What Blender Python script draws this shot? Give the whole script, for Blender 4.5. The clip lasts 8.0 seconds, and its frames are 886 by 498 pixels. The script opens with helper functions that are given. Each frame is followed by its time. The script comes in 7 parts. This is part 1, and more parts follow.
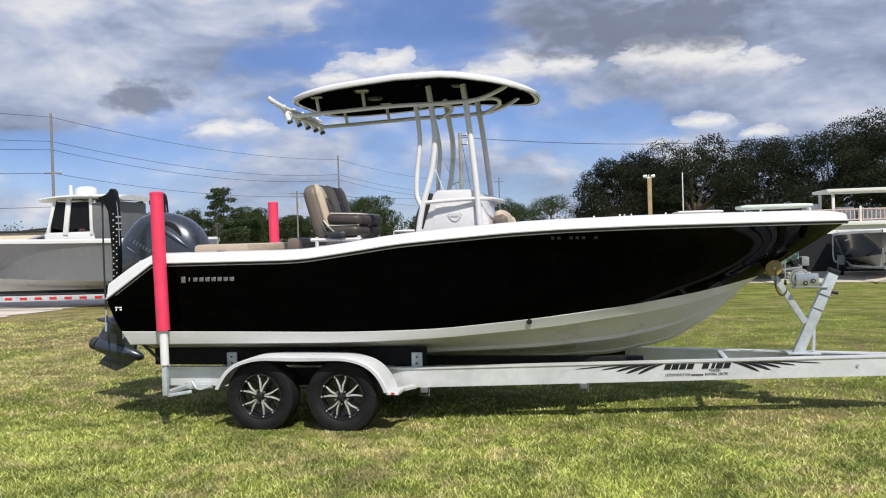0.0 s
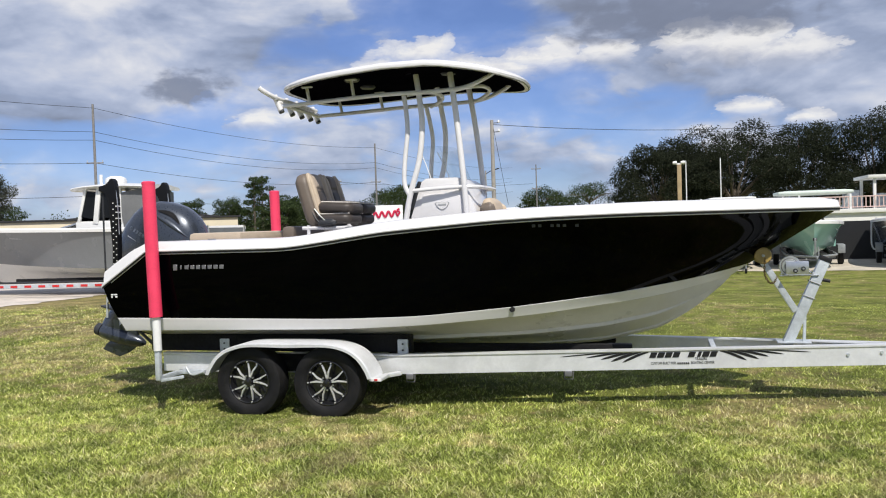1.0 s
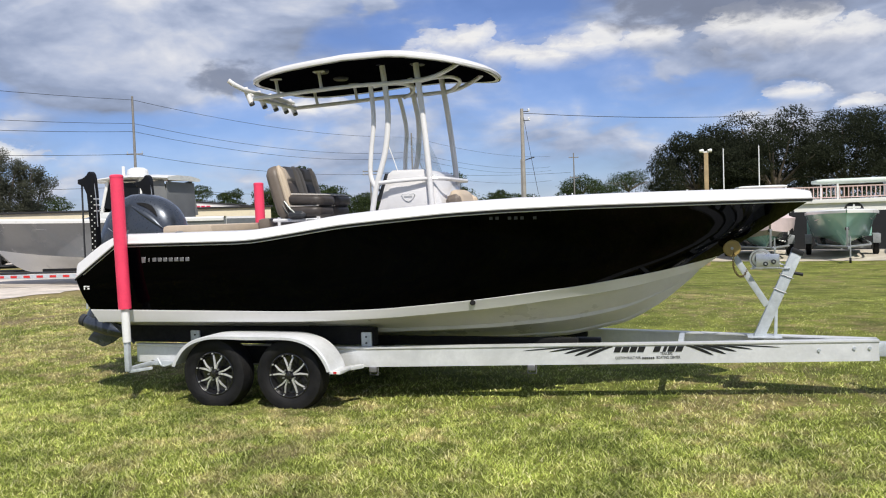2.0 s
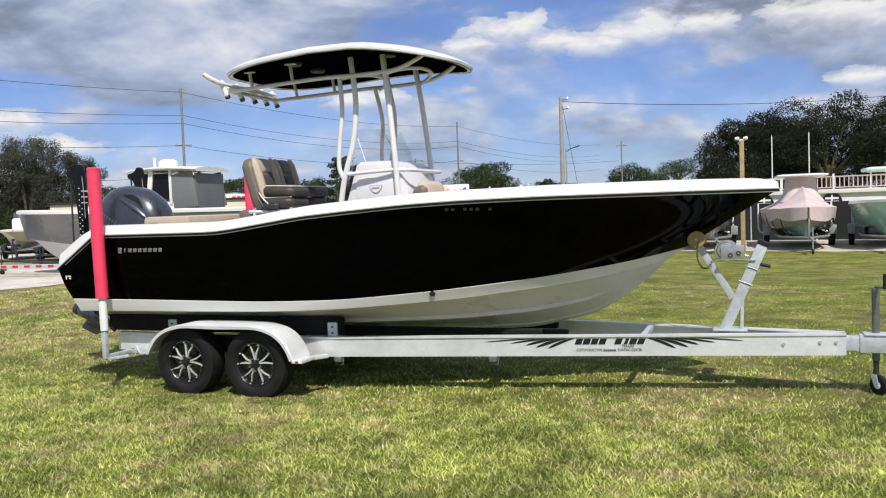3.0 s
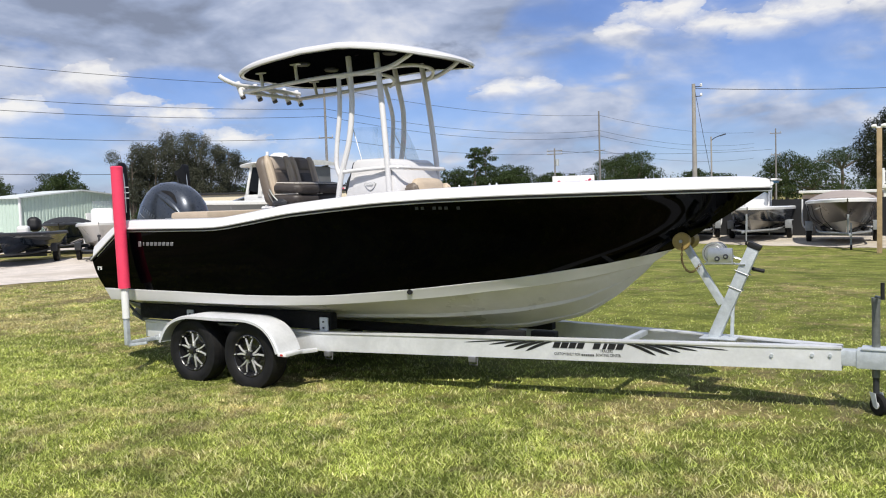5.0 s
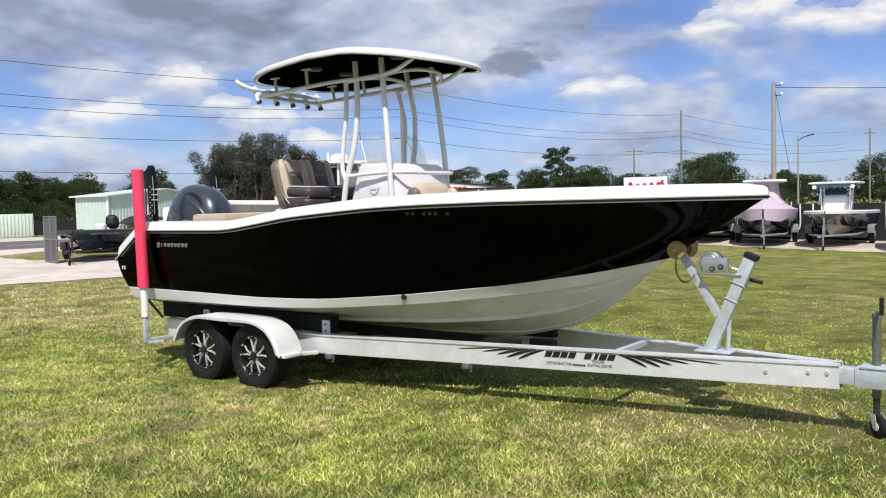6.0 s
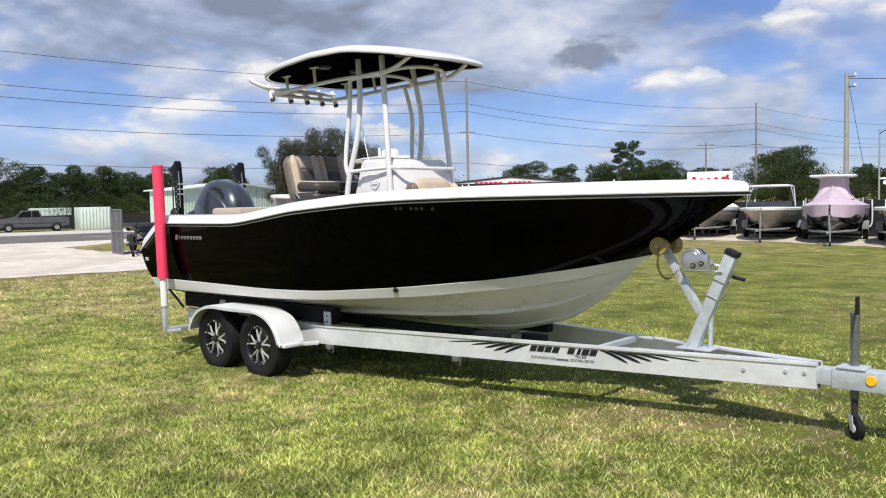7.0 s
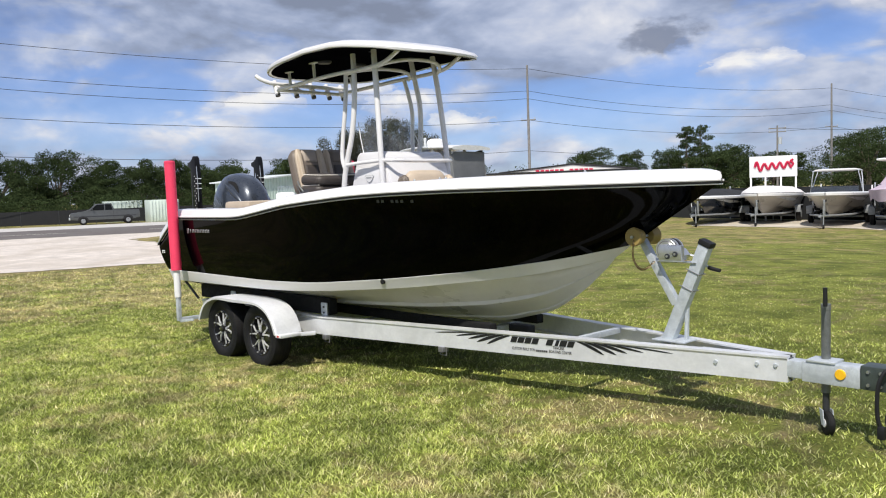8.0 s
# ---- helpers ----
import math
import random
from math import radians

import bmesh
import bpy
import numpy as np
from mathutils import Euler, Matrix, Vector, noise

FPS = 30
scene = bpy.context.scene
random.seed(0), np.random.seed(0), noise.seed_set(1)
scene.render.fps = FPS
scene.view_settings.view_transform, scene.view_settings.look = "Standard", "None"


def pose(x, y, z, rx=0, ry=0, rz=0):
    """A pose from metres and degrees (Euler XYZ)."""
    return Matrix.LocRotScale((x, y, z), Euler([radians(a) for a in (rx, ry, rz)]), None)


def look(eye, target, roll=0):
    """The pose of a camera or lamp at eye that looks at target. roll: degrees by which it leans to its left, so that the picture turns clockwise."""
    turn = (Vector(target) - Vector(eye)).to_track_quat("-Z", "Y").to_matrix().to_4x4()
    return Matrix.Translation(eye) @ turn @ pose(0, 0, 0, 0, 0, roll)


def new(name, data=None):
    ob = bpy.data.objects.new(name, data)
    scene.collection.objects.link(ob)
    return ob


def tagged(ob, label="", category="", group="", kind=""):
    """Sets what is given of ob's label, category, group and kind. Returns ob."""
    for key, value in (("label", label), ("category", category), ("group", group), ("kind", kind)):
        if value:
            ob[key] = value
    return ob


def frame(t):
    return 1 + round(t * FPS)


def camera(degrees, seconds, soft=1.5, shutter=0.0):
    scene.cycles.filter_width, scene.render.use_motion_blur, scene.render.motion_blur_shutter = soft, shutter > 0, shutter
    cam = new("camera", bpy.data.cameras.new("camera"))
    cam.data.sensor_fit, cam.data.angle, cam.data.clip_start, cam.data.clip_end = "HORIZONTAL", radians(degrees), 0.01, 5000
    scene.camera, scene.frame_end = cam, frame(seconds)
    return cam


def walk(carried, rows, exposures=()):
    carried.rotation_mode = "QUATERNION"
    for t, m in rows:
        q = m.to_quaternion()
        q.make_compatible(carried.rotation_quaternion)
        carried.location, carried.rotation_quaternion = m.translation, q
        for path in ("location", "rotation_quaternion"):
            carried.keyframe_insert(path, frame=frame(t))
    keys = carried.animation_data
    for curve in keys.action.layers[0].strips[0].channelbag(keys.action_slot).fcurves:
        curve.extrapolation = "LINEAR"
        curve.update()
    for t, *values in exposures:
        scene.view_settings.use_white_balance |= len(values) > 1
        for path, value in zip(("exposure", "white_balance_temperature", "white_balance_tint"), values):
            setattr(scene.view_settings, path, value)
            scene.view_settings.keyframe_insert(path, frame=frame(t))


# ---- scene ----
cam = camera(56.6, 8.0, soft=1.1)
METRES, EYE, TILT, LEAN, TURN = 6.05, 1.785, -0.8, 1.7, 12.0
ROWS = [
    (0.0, 0.0, 0.0, 0.0, -0.0, 0.0, -0.0),
    (0.5, 0.0431, -0.0067, -0.0001, 1.39, -0.44, 0.04),
    (1.0, 0.0873, -0.0052, 0.0005, 2.76, -0.86, 0.1),
    (1.5, 0.1455, 0.0061, 0.0042, 4.16, -1.22, 0.16),
    (3.0, 0.3485, 0.0284, 0.0079, 9.11, -2.34, 0.27),
    (3.5, 0.4169, 0.0407, 0.0101, 11.4, -2.39, 0.33),
    (4.0, 0.4772, 0.0538, 0.0113, 13.8, -2.56, 0.28),
    (4.5, 0.5337, 0.0786, 0.0172, 16.51, -2.78, 0.17),
    (5.0, 0.5974, 0.0993, 0.0203, 19.37, -3.02, -0.01),
    (6.5, 0.7752, 0.177, 0.0325, 27.56, -3.15, -0.61),
    (7.0, 0.8355, 0.1925, 0.0315, 29.94, -3.49, -0.62),
    (7.5, 0.8907, 0.2248, 0.0348, 32.43, -3.91, -0.35),
    (8.0, 0.9505, 0.2527, 0.0378, 34.65, -4.31, 0.1),
]
walk(cam, [(t, pose(2.957, -8.597, EYE, TILT, LEAN, TURN) @ pose(METRES * x, METRES * y, METRES * z, 90 + pitch, roll, yaw)) for t, x, y, z, yaw, pitch, roll in ROWS], ((0.0, -0.05), (1.5, -0.03), (3.5, 0.0), (5.0, 0.03), (6.5, 0.06), (7.2, 0.06), (8.0, 0.02)))

# ---- sky and sun ----
SUN_TO = Vector((0.53, -0.85, 1.31)).normalized()
sun = new("sun", bpy.data.lights.new("sun", "SUN"))
sun.data.energy, sun.data.angle, sun.data.color = 4.7, radians(0.6), (1.0, 0.95, 0.87)
sun.matrix_world = look(SUN_TO * 60, (0, 0, 0))
scene.view_settings.exposure = 0.0


def node(tree, kind, links=(), **values):
    """A node with its inputs set: numbers and colours as values, sockets as links."""
    n = tree.nodes.new(kind)
    if "operation" in values:
        n.operation = values["operation"]
    if "data_type" in values:
        n.data_type, n.blend_type = values["data_type"], values["blend_type"]
    if "sky_type" in values:
        n.sky_type, n.sun_disc = values["sky_type"], values["sun_disc"]
        n.sun_elevation, n.sun_rotation = values["sun_elevation"], values["sun_rotation"]
        n.air_density, n.dust_density, n.ozone_density = values["air_density"], values["dust_density"], values["ozone_density"]
    for key, value in links:
        if isinstance(value, bpy.types.NodeSocket):
            tree.links.new(value, n.inputs[key])
        else:
            n.inputs[key].default_value = value
    return n


def math_node(tree, op, a, b=0.0, clamp=False):
    n = node(tree, "ShaderNodeMath", ((0, a), (1, b)), operation=op)
    n.use_clamp = clamp
    return n.outputs[0]


def ramp(tree, fac, stops, interpolation="LINEAR"):
    n = node(tree, "ShaderNodeValToRGB", (("Fac", fac),))
    n.color_ramp.interpolation = interpolation
    while len(n.color_ramp.elements) < len(stops):
        n.color_ramp.elements.new(0.5)
    for e, (at, c) in zip(n.color_ramp.elements, stops):
        e.position, e.color = at, (*c, 1) if len(c) == 3 else c
    return n.outputs[0]


def mix_node(tree, fac, a, b, blend="MIX"):
    n = node(tree, "ShaderNodeMix", data_type="RGBA", blend_type=blend)
    for key, value in ((0, fac), (6, a), (7, b)):
        if isinstance(value, bpy.types.NodeSocket):
            tree.links.new(value, n.inputs[key])
        else:
            n.inputs[key].default_value = (*value, 1) if isinstance(value, tuple) and len(value) == 3 else value
    return n.outputs[2]


def noise_node(tree, vector, scale, detail=5.0, rough=0.55, distort=0.0):
    return node(tree, "ShaderNodeTexNoise", (("Vector", vector), ("Scale", scale), ("Detail", detail), ("Roughness", rough), ("Distortion", distort))).outputs[0]


# Where the cloud cover thickens or opens: direction, reach, cover, brightness.
HEADS = (
    ((0.04, 0.972, 0.245), 0.20, 0.20, -0.24), ((-0.469, 0.851, 0.250), 0.26, 0.10, 0.04), ((-0.588, 0.786, 0.190), 0.16, 0.18, 0.08),
    ((-0.562, 0.799, 0.212), 0.18, 0.14, 0.13), ((-0.830, 0.527, 0.205), 0.22, 0.13, 0.0), ((-0.840, 0.540, 0.070), 0.15, -0.10, 0.0), ((-0.930, 0.360, 0.090), 0.14, -0.10, 0.0),
    ((-0.65, 0.73, 0.235), 0.30, 0.14, -0.02), ((0.22, 0.96, 0.17), 0.16, 0.16, 0.06),
    ((-0.248, 0.936, 0.255), 0.15, -0.22, 0.0), ((-0.387, 0.895, 0.222), 0.10, -0.14, 0.0), ((-0.121, 0.973, 0.145), 0.13, -0.14, 0.0),
    ((-0.578, 0.813, 0.080), 0.20, -0.10, 0.0), ((-0.905, 0.409, 0.120), 0.10, -0.20, 0.0), ((-0.740, 0.660, 0.132), 0.10, -0.20, 0.0), ((-0.02, 0.98, 0.11), 0.12, -0.14, 0.0), ((-0.35, 0.93, 0.150), 0.07, -0.12, 0.0),
)
# Heaps of cumulus, bright or dark: direction and half width.
BRIGHT = (
    ((-0.272, 0.941, 0.198), 0.068), ((-0.312, 0.932, 0.186), 0.040), ((-0.225, 0.955, 0.184), 0.045), ((-0.135, 0.973, 0.187), 0.062), ((-0.175, 0.966, 0.178), 0.05), ((-0.052, 0.979, 0.194), 0.040),
    ((0.040, 0.980, 0.196), 0.055), ((0.090, 0.977, 0.188), 0.070), ((0.145, 0.972, 0.178), 0.055), ((0.105, 0.987, 0.119), 0.038), ((0.159, 0.982, 0.104), 0.030),
    ((-0.450, 0.883, 0.126), 0.040), ((-0.418, 0.899, 0.131), 0.034), ((-0.749, 0.654, 0.104), 0.052), ((-0.709, 0.700, 0.077), 0.045), ((-0.799, 0.584, 0.144), 0.048), ((-0.775, 0.620, 0.120), 0.034),
    ((-0.858, 0.502, 0.104), 0.048), ((-0.842, 0.527, 0.110), 0.040),
)
DARK = (((0.010, 0.970, 0.238), 0.095), ((0.095, 0.967, 0.236), 0.085), ((-0.050, 0.972, 0.228), 0.060), ((-0.516, 0.840, 0.168), 0.050))


def make_world():
    world = bpy.data.worlds.new("sky")
    world.use_nodes = True
    scene.world = world
    tree = world.node_tree
    tree.nodes.clear()
    sky = node(tree, "ShaderNodeTexSky", sky_type="NISHITA", sun_disc=False, sun_elevation=math.asin(SUN_TO.z), sun_rotation=math.atan2(SUN_TO.x, SUN_TO.y), air_density=1.0, dust_density=0.2, ozone_density=4.0)
    deep = mix_node(tree, 1.0, sky.outputs[0], (0.82, 0.93, 1.34), "MULTIPLY")
    blue = node(tree, "ShaderNodeBackground", (("Color", deep), ("Strength", 0.088)))
    way = node(tree, "ShaderNodeTexCoord").outputs["Generated"]
    tall = node(tree, "ShaderNodeVectorMath", ((0, way), (1, (1.0, 1.0, 2.1))), operation="MULTIPLY").outputs[0]
    above = node(tree, "ShaderNodeVectorMath", ((0, tall), (1, (0.012, -0.02, 0.05))), operation="ADD").outputs[0]
    crest = node(tree, "ShaderNodeVectorMath", ((0, tall), (1, (0.004, -0.004, 0.014))), operation="ADD").outputs[0]
    big = noise_node(tree, tall, 4.6, 6.0, 0.50, 0.35)
    lifted = noise_node(tree, above, 4.6, 6.0, 0.50, 0.35)
    fine = noise_node(tree, tall, 15.0, 5.0, 0.5, 0.4)
    curl = noise_node(tree, tall, 22.0, 4.0, 0.5, 0.3)
    curl_up = noise_node(tree, crest, 22.0, 4.0, 0.5, 0.3)
    wisp = noise_node(tree, node(tree, "ShaderNodeVectorMath", ((0, way), (1, (1.0, 1.0, 5.0))), operation="MULTIPLY").outputs[0], 6.0, 7.0, 0.6, 0.6)
    cover = math_node(tree, "ADD", math_node(tree, "MULTIPLY", big, 0.58), math_node(tree, "ADD", math_node(tree, "MULTIPLY", fine, 0.22), math_node(tree, "MULTIPLY", wisp, 0.20)))
    relief = math_node(tree, "SUBTRACT", curl, curl_up)
    light = math_node(tree, "ADD", 0.44, math_node(tree, "MULTIPLY", math_node(tree, "SUBTRACT", big, lifted), 2.4))
    light = math_node(tree, "ADD", light, math_node(tree, "MULTIPLY", math_node(tree, "SUBTRACT", fine, 0.5), 0.5))
    light = math_node(tree, "ADD", light, math_node(tree, "MULTIPLY", relief, 0.45))

    def reach_of(at, reach):
        """How far the direction lies from a heap's middle, in half widths."""
        off = node(tree, "ShaderNodeVectorMath", ((0, tall), (1, (at[0], at[1], at[2] * 2.1))), operation="DISTANCE").outputs["Value"]
        return math_node(tree, "DIVIDE", off, reach)

    ruffle = math_node(tree, "MULTIPLY", math_node(tree, "SUBTRACT", fine, 0.5), 1.1)
    for at, reach, more, glow in HEADS:
        near = ramp(tree, math_node(tree, "ADD", reach_of(at, reach), ruffle), ((0.25, (1, 1, 1)), (1.0, (0, 0, 0))), "EASE")
        cover = math_node(tree, "ADD", cover, math_node(tree, "MULTIPLY", near, more))
        if glow:
            light = math_node(tree, "ADD", light, math_node(tree, "MULTIPLY", near, glow))
    mask = ramp(tree, cover, ((0.34, (0.20, 0.20, 0.20)), (0.42, (0.36, 0.36, 0.36)), (0.475, (0.64, 0.64, 0.64)), (0.525, (1, 1, 1))), "LINEAR")
    shade = ramp(tree, light, ((0.0, (0.28, 0.32, 0.42)), (0.30, (0.40, 0.47, 0.64)), (0.56, (0.59, 0.655, 0.82)), (0.95, (0.97, 0.97, 1.0))))
    edge = noise_node(tree, tall, 46.0, 5.0, 0.6, 0.2)
    broken = math_node(tree, "ADD", math_node(tree, "MULTIPLY", math_node(tree, "SUBTRACT", curl, 0.5), 1.35), math_node(tree, "MULTIPLY", math_node(tree, "SUBTRACT", edge, 0.5), 1.0))
    height = node(tree, "ShaderNodeSeparateXYZ", ((0, tall),)).outputs[2]
    puff, murk = 0.0, 0.0
    for at, reach in BRIGHT:
        # crisp on top, melting away below
        body = ramp(tree, math_node(tree, "ADD", reach_of(at, reach), broken), ((0.40, (1, 1, 1)), (0.84, (0.72, 0.72, 0.72)), (0.98, (0, 0, 0))))
        rise = math_node(tree, "ADD", math_node(tree, "MULTIPLY", math_node(tree, "SUBTRACT", height, at[2] * 2.1), 0.85 / reach), 0.80, True)
        puff = math_node(tree, "MAXIMUM", math_node(tree, "MULTIPLY", body, rise), puff)
    for at, reach in DARK:
        body = ramp(tree, math_node(tree, "ADD", reach_of(at, reach), broken), ((0.35, (0.86, 0.86, 0.86)), (1.10, (0, 0, 0))), "EASE")
        murk = math_node(tree, "MAXIMUM", body, murk)
    lit = ramp(tree, math_node(tree, "ADD", math_node(tree, "MULTIPLY", relief, 1.8), puff), ((0.30, (0.62, 0.65, 0.75)), (0.62, (0.86, 0.86, 0.91)), (0.92, (1.08, 1.06, 1.03))))
    shade = mix_node(tree, puff, shade, lit)
    shade = mix_node(tree, murk, shade, (0.25, 0.28, 0.365))
    mask = math_node(tree, "MAXIMUM", mask, math_node(tree, "MAXIMUM", puff, murk))
    cloud = node(tree, "ShaderNodeBackground", (("Color", shade), ("Strength", 0.85)))
    both_sky = node(tree, "ShaderNodeMixShader", ((0, math_node(tree, "MULTIPLY", mask, 0.94)), (1, blue.outputs[0]), (2, cloud.outputs[0])))
    node(tree, "ShaderNodeOutputWorld", (("Surface", both_sky.outputs[0]),))


make_world()

# ---- materials ----


def material(name, colour, rough=0.5, metal=0.0, vary=0.12, scale=6.0, bump=0.0, bump_scale=60.0, coat=0.0, second=None, second_scale=1.2, spec=0.5, island=False, per_object=False):
    """A surface with colour changes at two scales, uneven gloss and a fine relief."""
    mat = bpy.data.materials.new(name)
    mat.use_nodes = True
    tree = mat.node_tree
    bsdf = tree.nodes["Principled BSDF"]
    at = node(tree, "ShaderNodeTexCoord").outputs["Object"]
    n1 = noise_node(tree, at, scale, 6.0)
    n2 = noise_node(tree, at, scale * 9.0, 4.0)
    low, high = tuple(c * (1 - vary) for c in colour), tuple(min(1.0, c * (1 + vary)) for c in colour)
    tint = ramp(tree, math_node(tree, "ADD", math_node(tree, "MULTIPLY", n1, 0.65), math_node(tree, "MULTIPLY", n2, 0.35)), ((0.36, low), (0.64, high)))
    if second:
        patch = ramp(tree, noise_node(tree, at, second_scale, 7.0, 0.62, 0.3), ((0.47, (0, 0, 0)), (0.66, (1, 1, 1))))
        tint = mix_node(tree, patch, tint, second)
    if island or per_object:
        rnd = node(tree, "ShaderNodeNewGeometry").outputs["Random Per Island"] if island else node(tree, "ShaderNodeObjectInfo").outputs["Random"]
        gain = ramp(tree, rnd, ((0.0, (0.70, 0.70, 0.70)), (1.0, (1.2, 1.2, 1.2))))
        tint = mix_node(tree, 1.0, tint, gain, "MULTIPLY")
    tree.links.new(tint, bsdf.inputs["Base Color"])
    gloss = ramp(tree, n1, ((0.3, (max(0.02, rough * 0.85),) * 3), (0.7, (min(1.0, rough * 1.15),) * 3)))
    tree.links.new(gloss, bsdf.inputs["Roughness"])
    bsdf.inputs["Metallic"].default_value = metal
    bsdf.inputs["Specular IOR Level"].default_value = spec
    bsdf.inputs["Coat Weight"].default_value = coat
    bsdf.inputs["Coat Roughness"].default_value = 0.04
    if bump:
        b = node(tree, "ShaderNodeBump", (("Height", noise_node(tree, at, bump_scale, 4.0)), ("Strength", bump), ("Distance", 0.02)))
        tree.links.new(b.outputs[0], bsdf.inputs["Normal"])
    return mat


def glass(name, tint=(0.9, 0.95, 0.95), clear=0.8, gloss=0.05):
    """Clear sheet: mostly see-through, with a mirror-like share of gloss."""
    mat = bpy.data.materials.new(name)
    mat.use_nodes = True
    tree = mat.node_tree
    tree.nodes.clear()
    see = node(tree, "ShaderNodeBsdfTransparent", (("Color", (*tint, 1)),))
    body = node(tree, "ShaderNodeBsdfPrincipled", (("Base Color", (*(c * 0.5 for c in tint), 1)), ("Roughness", 0.03)))
    shine = node(tree, "ShaderNodeBsdfGlossy", (("Roughness", 0.02),))
    one = node(tree, "ShaderNodeMixShader", ((0, clear), (1, body.outputs[0]), (2, see.outputs[0])))
    two = node(tree, "ShaderNodeMixShader", ((0, gloss), (1, one.outputs[0]), (2, shine.outputs[0])))
    node(tree, "ShaderNodeOutputMaterial", (("Surface", two.outputs[0]),))
    return mat


M_BLACK_GEL = material("black_gelcoat", (0.0004, 0.0005, 0.0009), 0.04, vary=0.3, scale=2.0, spec=0.05)
M_WHITE_GEL = material("white_gelcoat", (0.73, 0.72, 0.725), 0.22, vary=0.03, scale=3.0, coat=0.25)
# off-white gelcoat of the bottom, with the underside's shade toned into its colour
M_BOTTOM = material("shade_toned_gelcoat", (0.62, 0.605, 0.565), 0.30, vary=0.05, scale=2.2, coat=0.15, second=(0.57, 0.55, 0.50), second_scale=1.3)
M_RUBBER = material("black_rubber", (0.006, 0.006, 0.007), 0.6, vary=0.25, scale=20, bump=0.1)
M_TYRE = material("tyre_rubber", (0.010, 0.010, 0.011), 0.66, vary=0.35, scale=14, bump=0.25, second=(0.016, 0.015, 0.014), second_scale=5.0, spec=0.25)
M_ALU = material("milled_aluminium", (0.76, 0.77, 0.78), 0.46, 0.35, vary=0.08, scale=4, bump=0.03, second=(0.62, 0.63, 0.64), second_scale=2.0)
M_GALV = material("galvanised_steel", (0.58, 0.62, 0.65), 0.5, 0.35, vary=0.15, scale=18, bump=0.05, second=(0.46, 0.50, 0.53), second_scale=9.0)
M_CHROME = material("polished_metal", (0.42, 0.43, 0.44), 0.3, 0.8, vary=0.1)
M_SPOKE = material("machined_spoke_face", (0.80, 0.80, 0.82), 0.28, 0.60, vary=0.15)
M_RIM = material("black_wheel_enamel", (0.012, 0.012, 0.013), 0.25, vary=0.2, coat=0.4)
M_PINK = material("pink_vinyl", (0.86, 0.055, 0.13), 0.5, vary=0.08, scale=5, bump=0.05)
M_PVC = material("white_plastic", (0.80, 0.80, 0.79), 0.4, vary=0.05)
M_CARPET = material("black_bunk_carpet", (0.004, 0.004, 0.005), 0.95, vary=0.3, scale=30, bump=0.5, bump_scale=200)
M_COWL = material("metallic_grey_cowl", (0.047, 0.056, 0.072), 0.30, 0.45, vary=0.03, scale=40, coat=0.7)
M_COWLPALE = material("pale_metallic_cowl", (0.14, 0.16, 0.19), 0.28, 0.5, vary=0.03, scale=40, coat=0.8)
M_DARKGREY = material("dark_grey_plastic", (0.03, 0.032, 0.036), 0.45, vary=0.2)
M_TAN = material("tan_vinyl", (0.52, 0.425, 0.32), 0.5, vary=0.07, scale=8, bump=0.12, bump_scale=120)
M_GREIGE = material("greige_vinyl", (0.37, 0.31, 0.255), 0.5, vary=0.08, scale=8, bump=0.12, bump_scale=120)
M_TAUPE = material("taupe_vinyl", (0.155, 0.125, 0.10), 0.5, vary=0.10, scale=8, bump=0.12, bump_scale=120)
M_BROWN = material("dark_brown_vinyl", (0.052, 0.043, 0.038), 0.48, vary=0.12, scale=8, bump=0.12, bump_scale=120)
M_PIPING = material("pale_piping", (0.66, 0.62, 0.56), 0.5)
M_TOPTUBE = material("white_powder_coat", (0.74, 0.73, 0.73), 0.3, vary=0.04, coat=0.3)
M_UNDER = material("black_hardtop_lining", (0.003, 0.003, 0.004), 0.40, vary=0.3, scale=3, spec=0.0)
M_ROLLER = material("amber_roller", (0.34, 0.24, 0.075), 0.45, vary=0.15, scale=12)
M_YELLOW = material("amber_reflector", (0.90, 0.50, 0.02), 0.3)
M_RED = material("red_reflector", (0.55, 0.02, 0.02), 0.3)
M_DECAL = material("black_decal", (0.012, 0.012, 0.014), 0.35, vary=0.2)
M_SILVER = material("silver_lettering", (0.62, 0.62, 0.63), 0.28, 0.8)
M_DIMLET = material("dim_grey_lettering", (0.05, 0.052, 0.055), 0.45)
M_EMBLEM = material("pale_grey_emblem", (0.36, 0.37, 0.38), 0.5)
M_POLE = material("black_anchor_composite", (0.004, 0.004, 0.005), 0.4, vary=0.2, spec=0.3)
M_CHAIN = material("dull_brass_chain", (0.13, 0.09, 0.04), 0.45, 0.6)
M_JACKMET = material("dull_jack_steel", (0.17, 0.18, 0.175), 0.42, 0.45, vary=0.2, scale=20)
M_COUPLER = material("dark_coupler_paint", (0.045, 0.058, 0.052), 0.45, vary=0.25, scale=12)
M_ZINC = material("zinc_plate", (0.60, 0.61, 0.62), 0.30, 0.85, vary=0.12, scale=14)
M_GREYMET = material("brushed_badge_metal", (0.22, 0.22, 0.23), 0.38, 0.5)
M_CLEAR = glass("clear_acrylic", (0.97, 0.985, 0.985), 0.93, 0.07)
M_TINTED = material("dark_tinted_glass", (0.008, 0.009, 0.010), 0.10, vary=0.2, spec=0.2)
M_WINDOW = glass("smoked_glass", (0.10, 0.115, 0.125), 0.45, 0.10)

# ---- mesh helpers ----


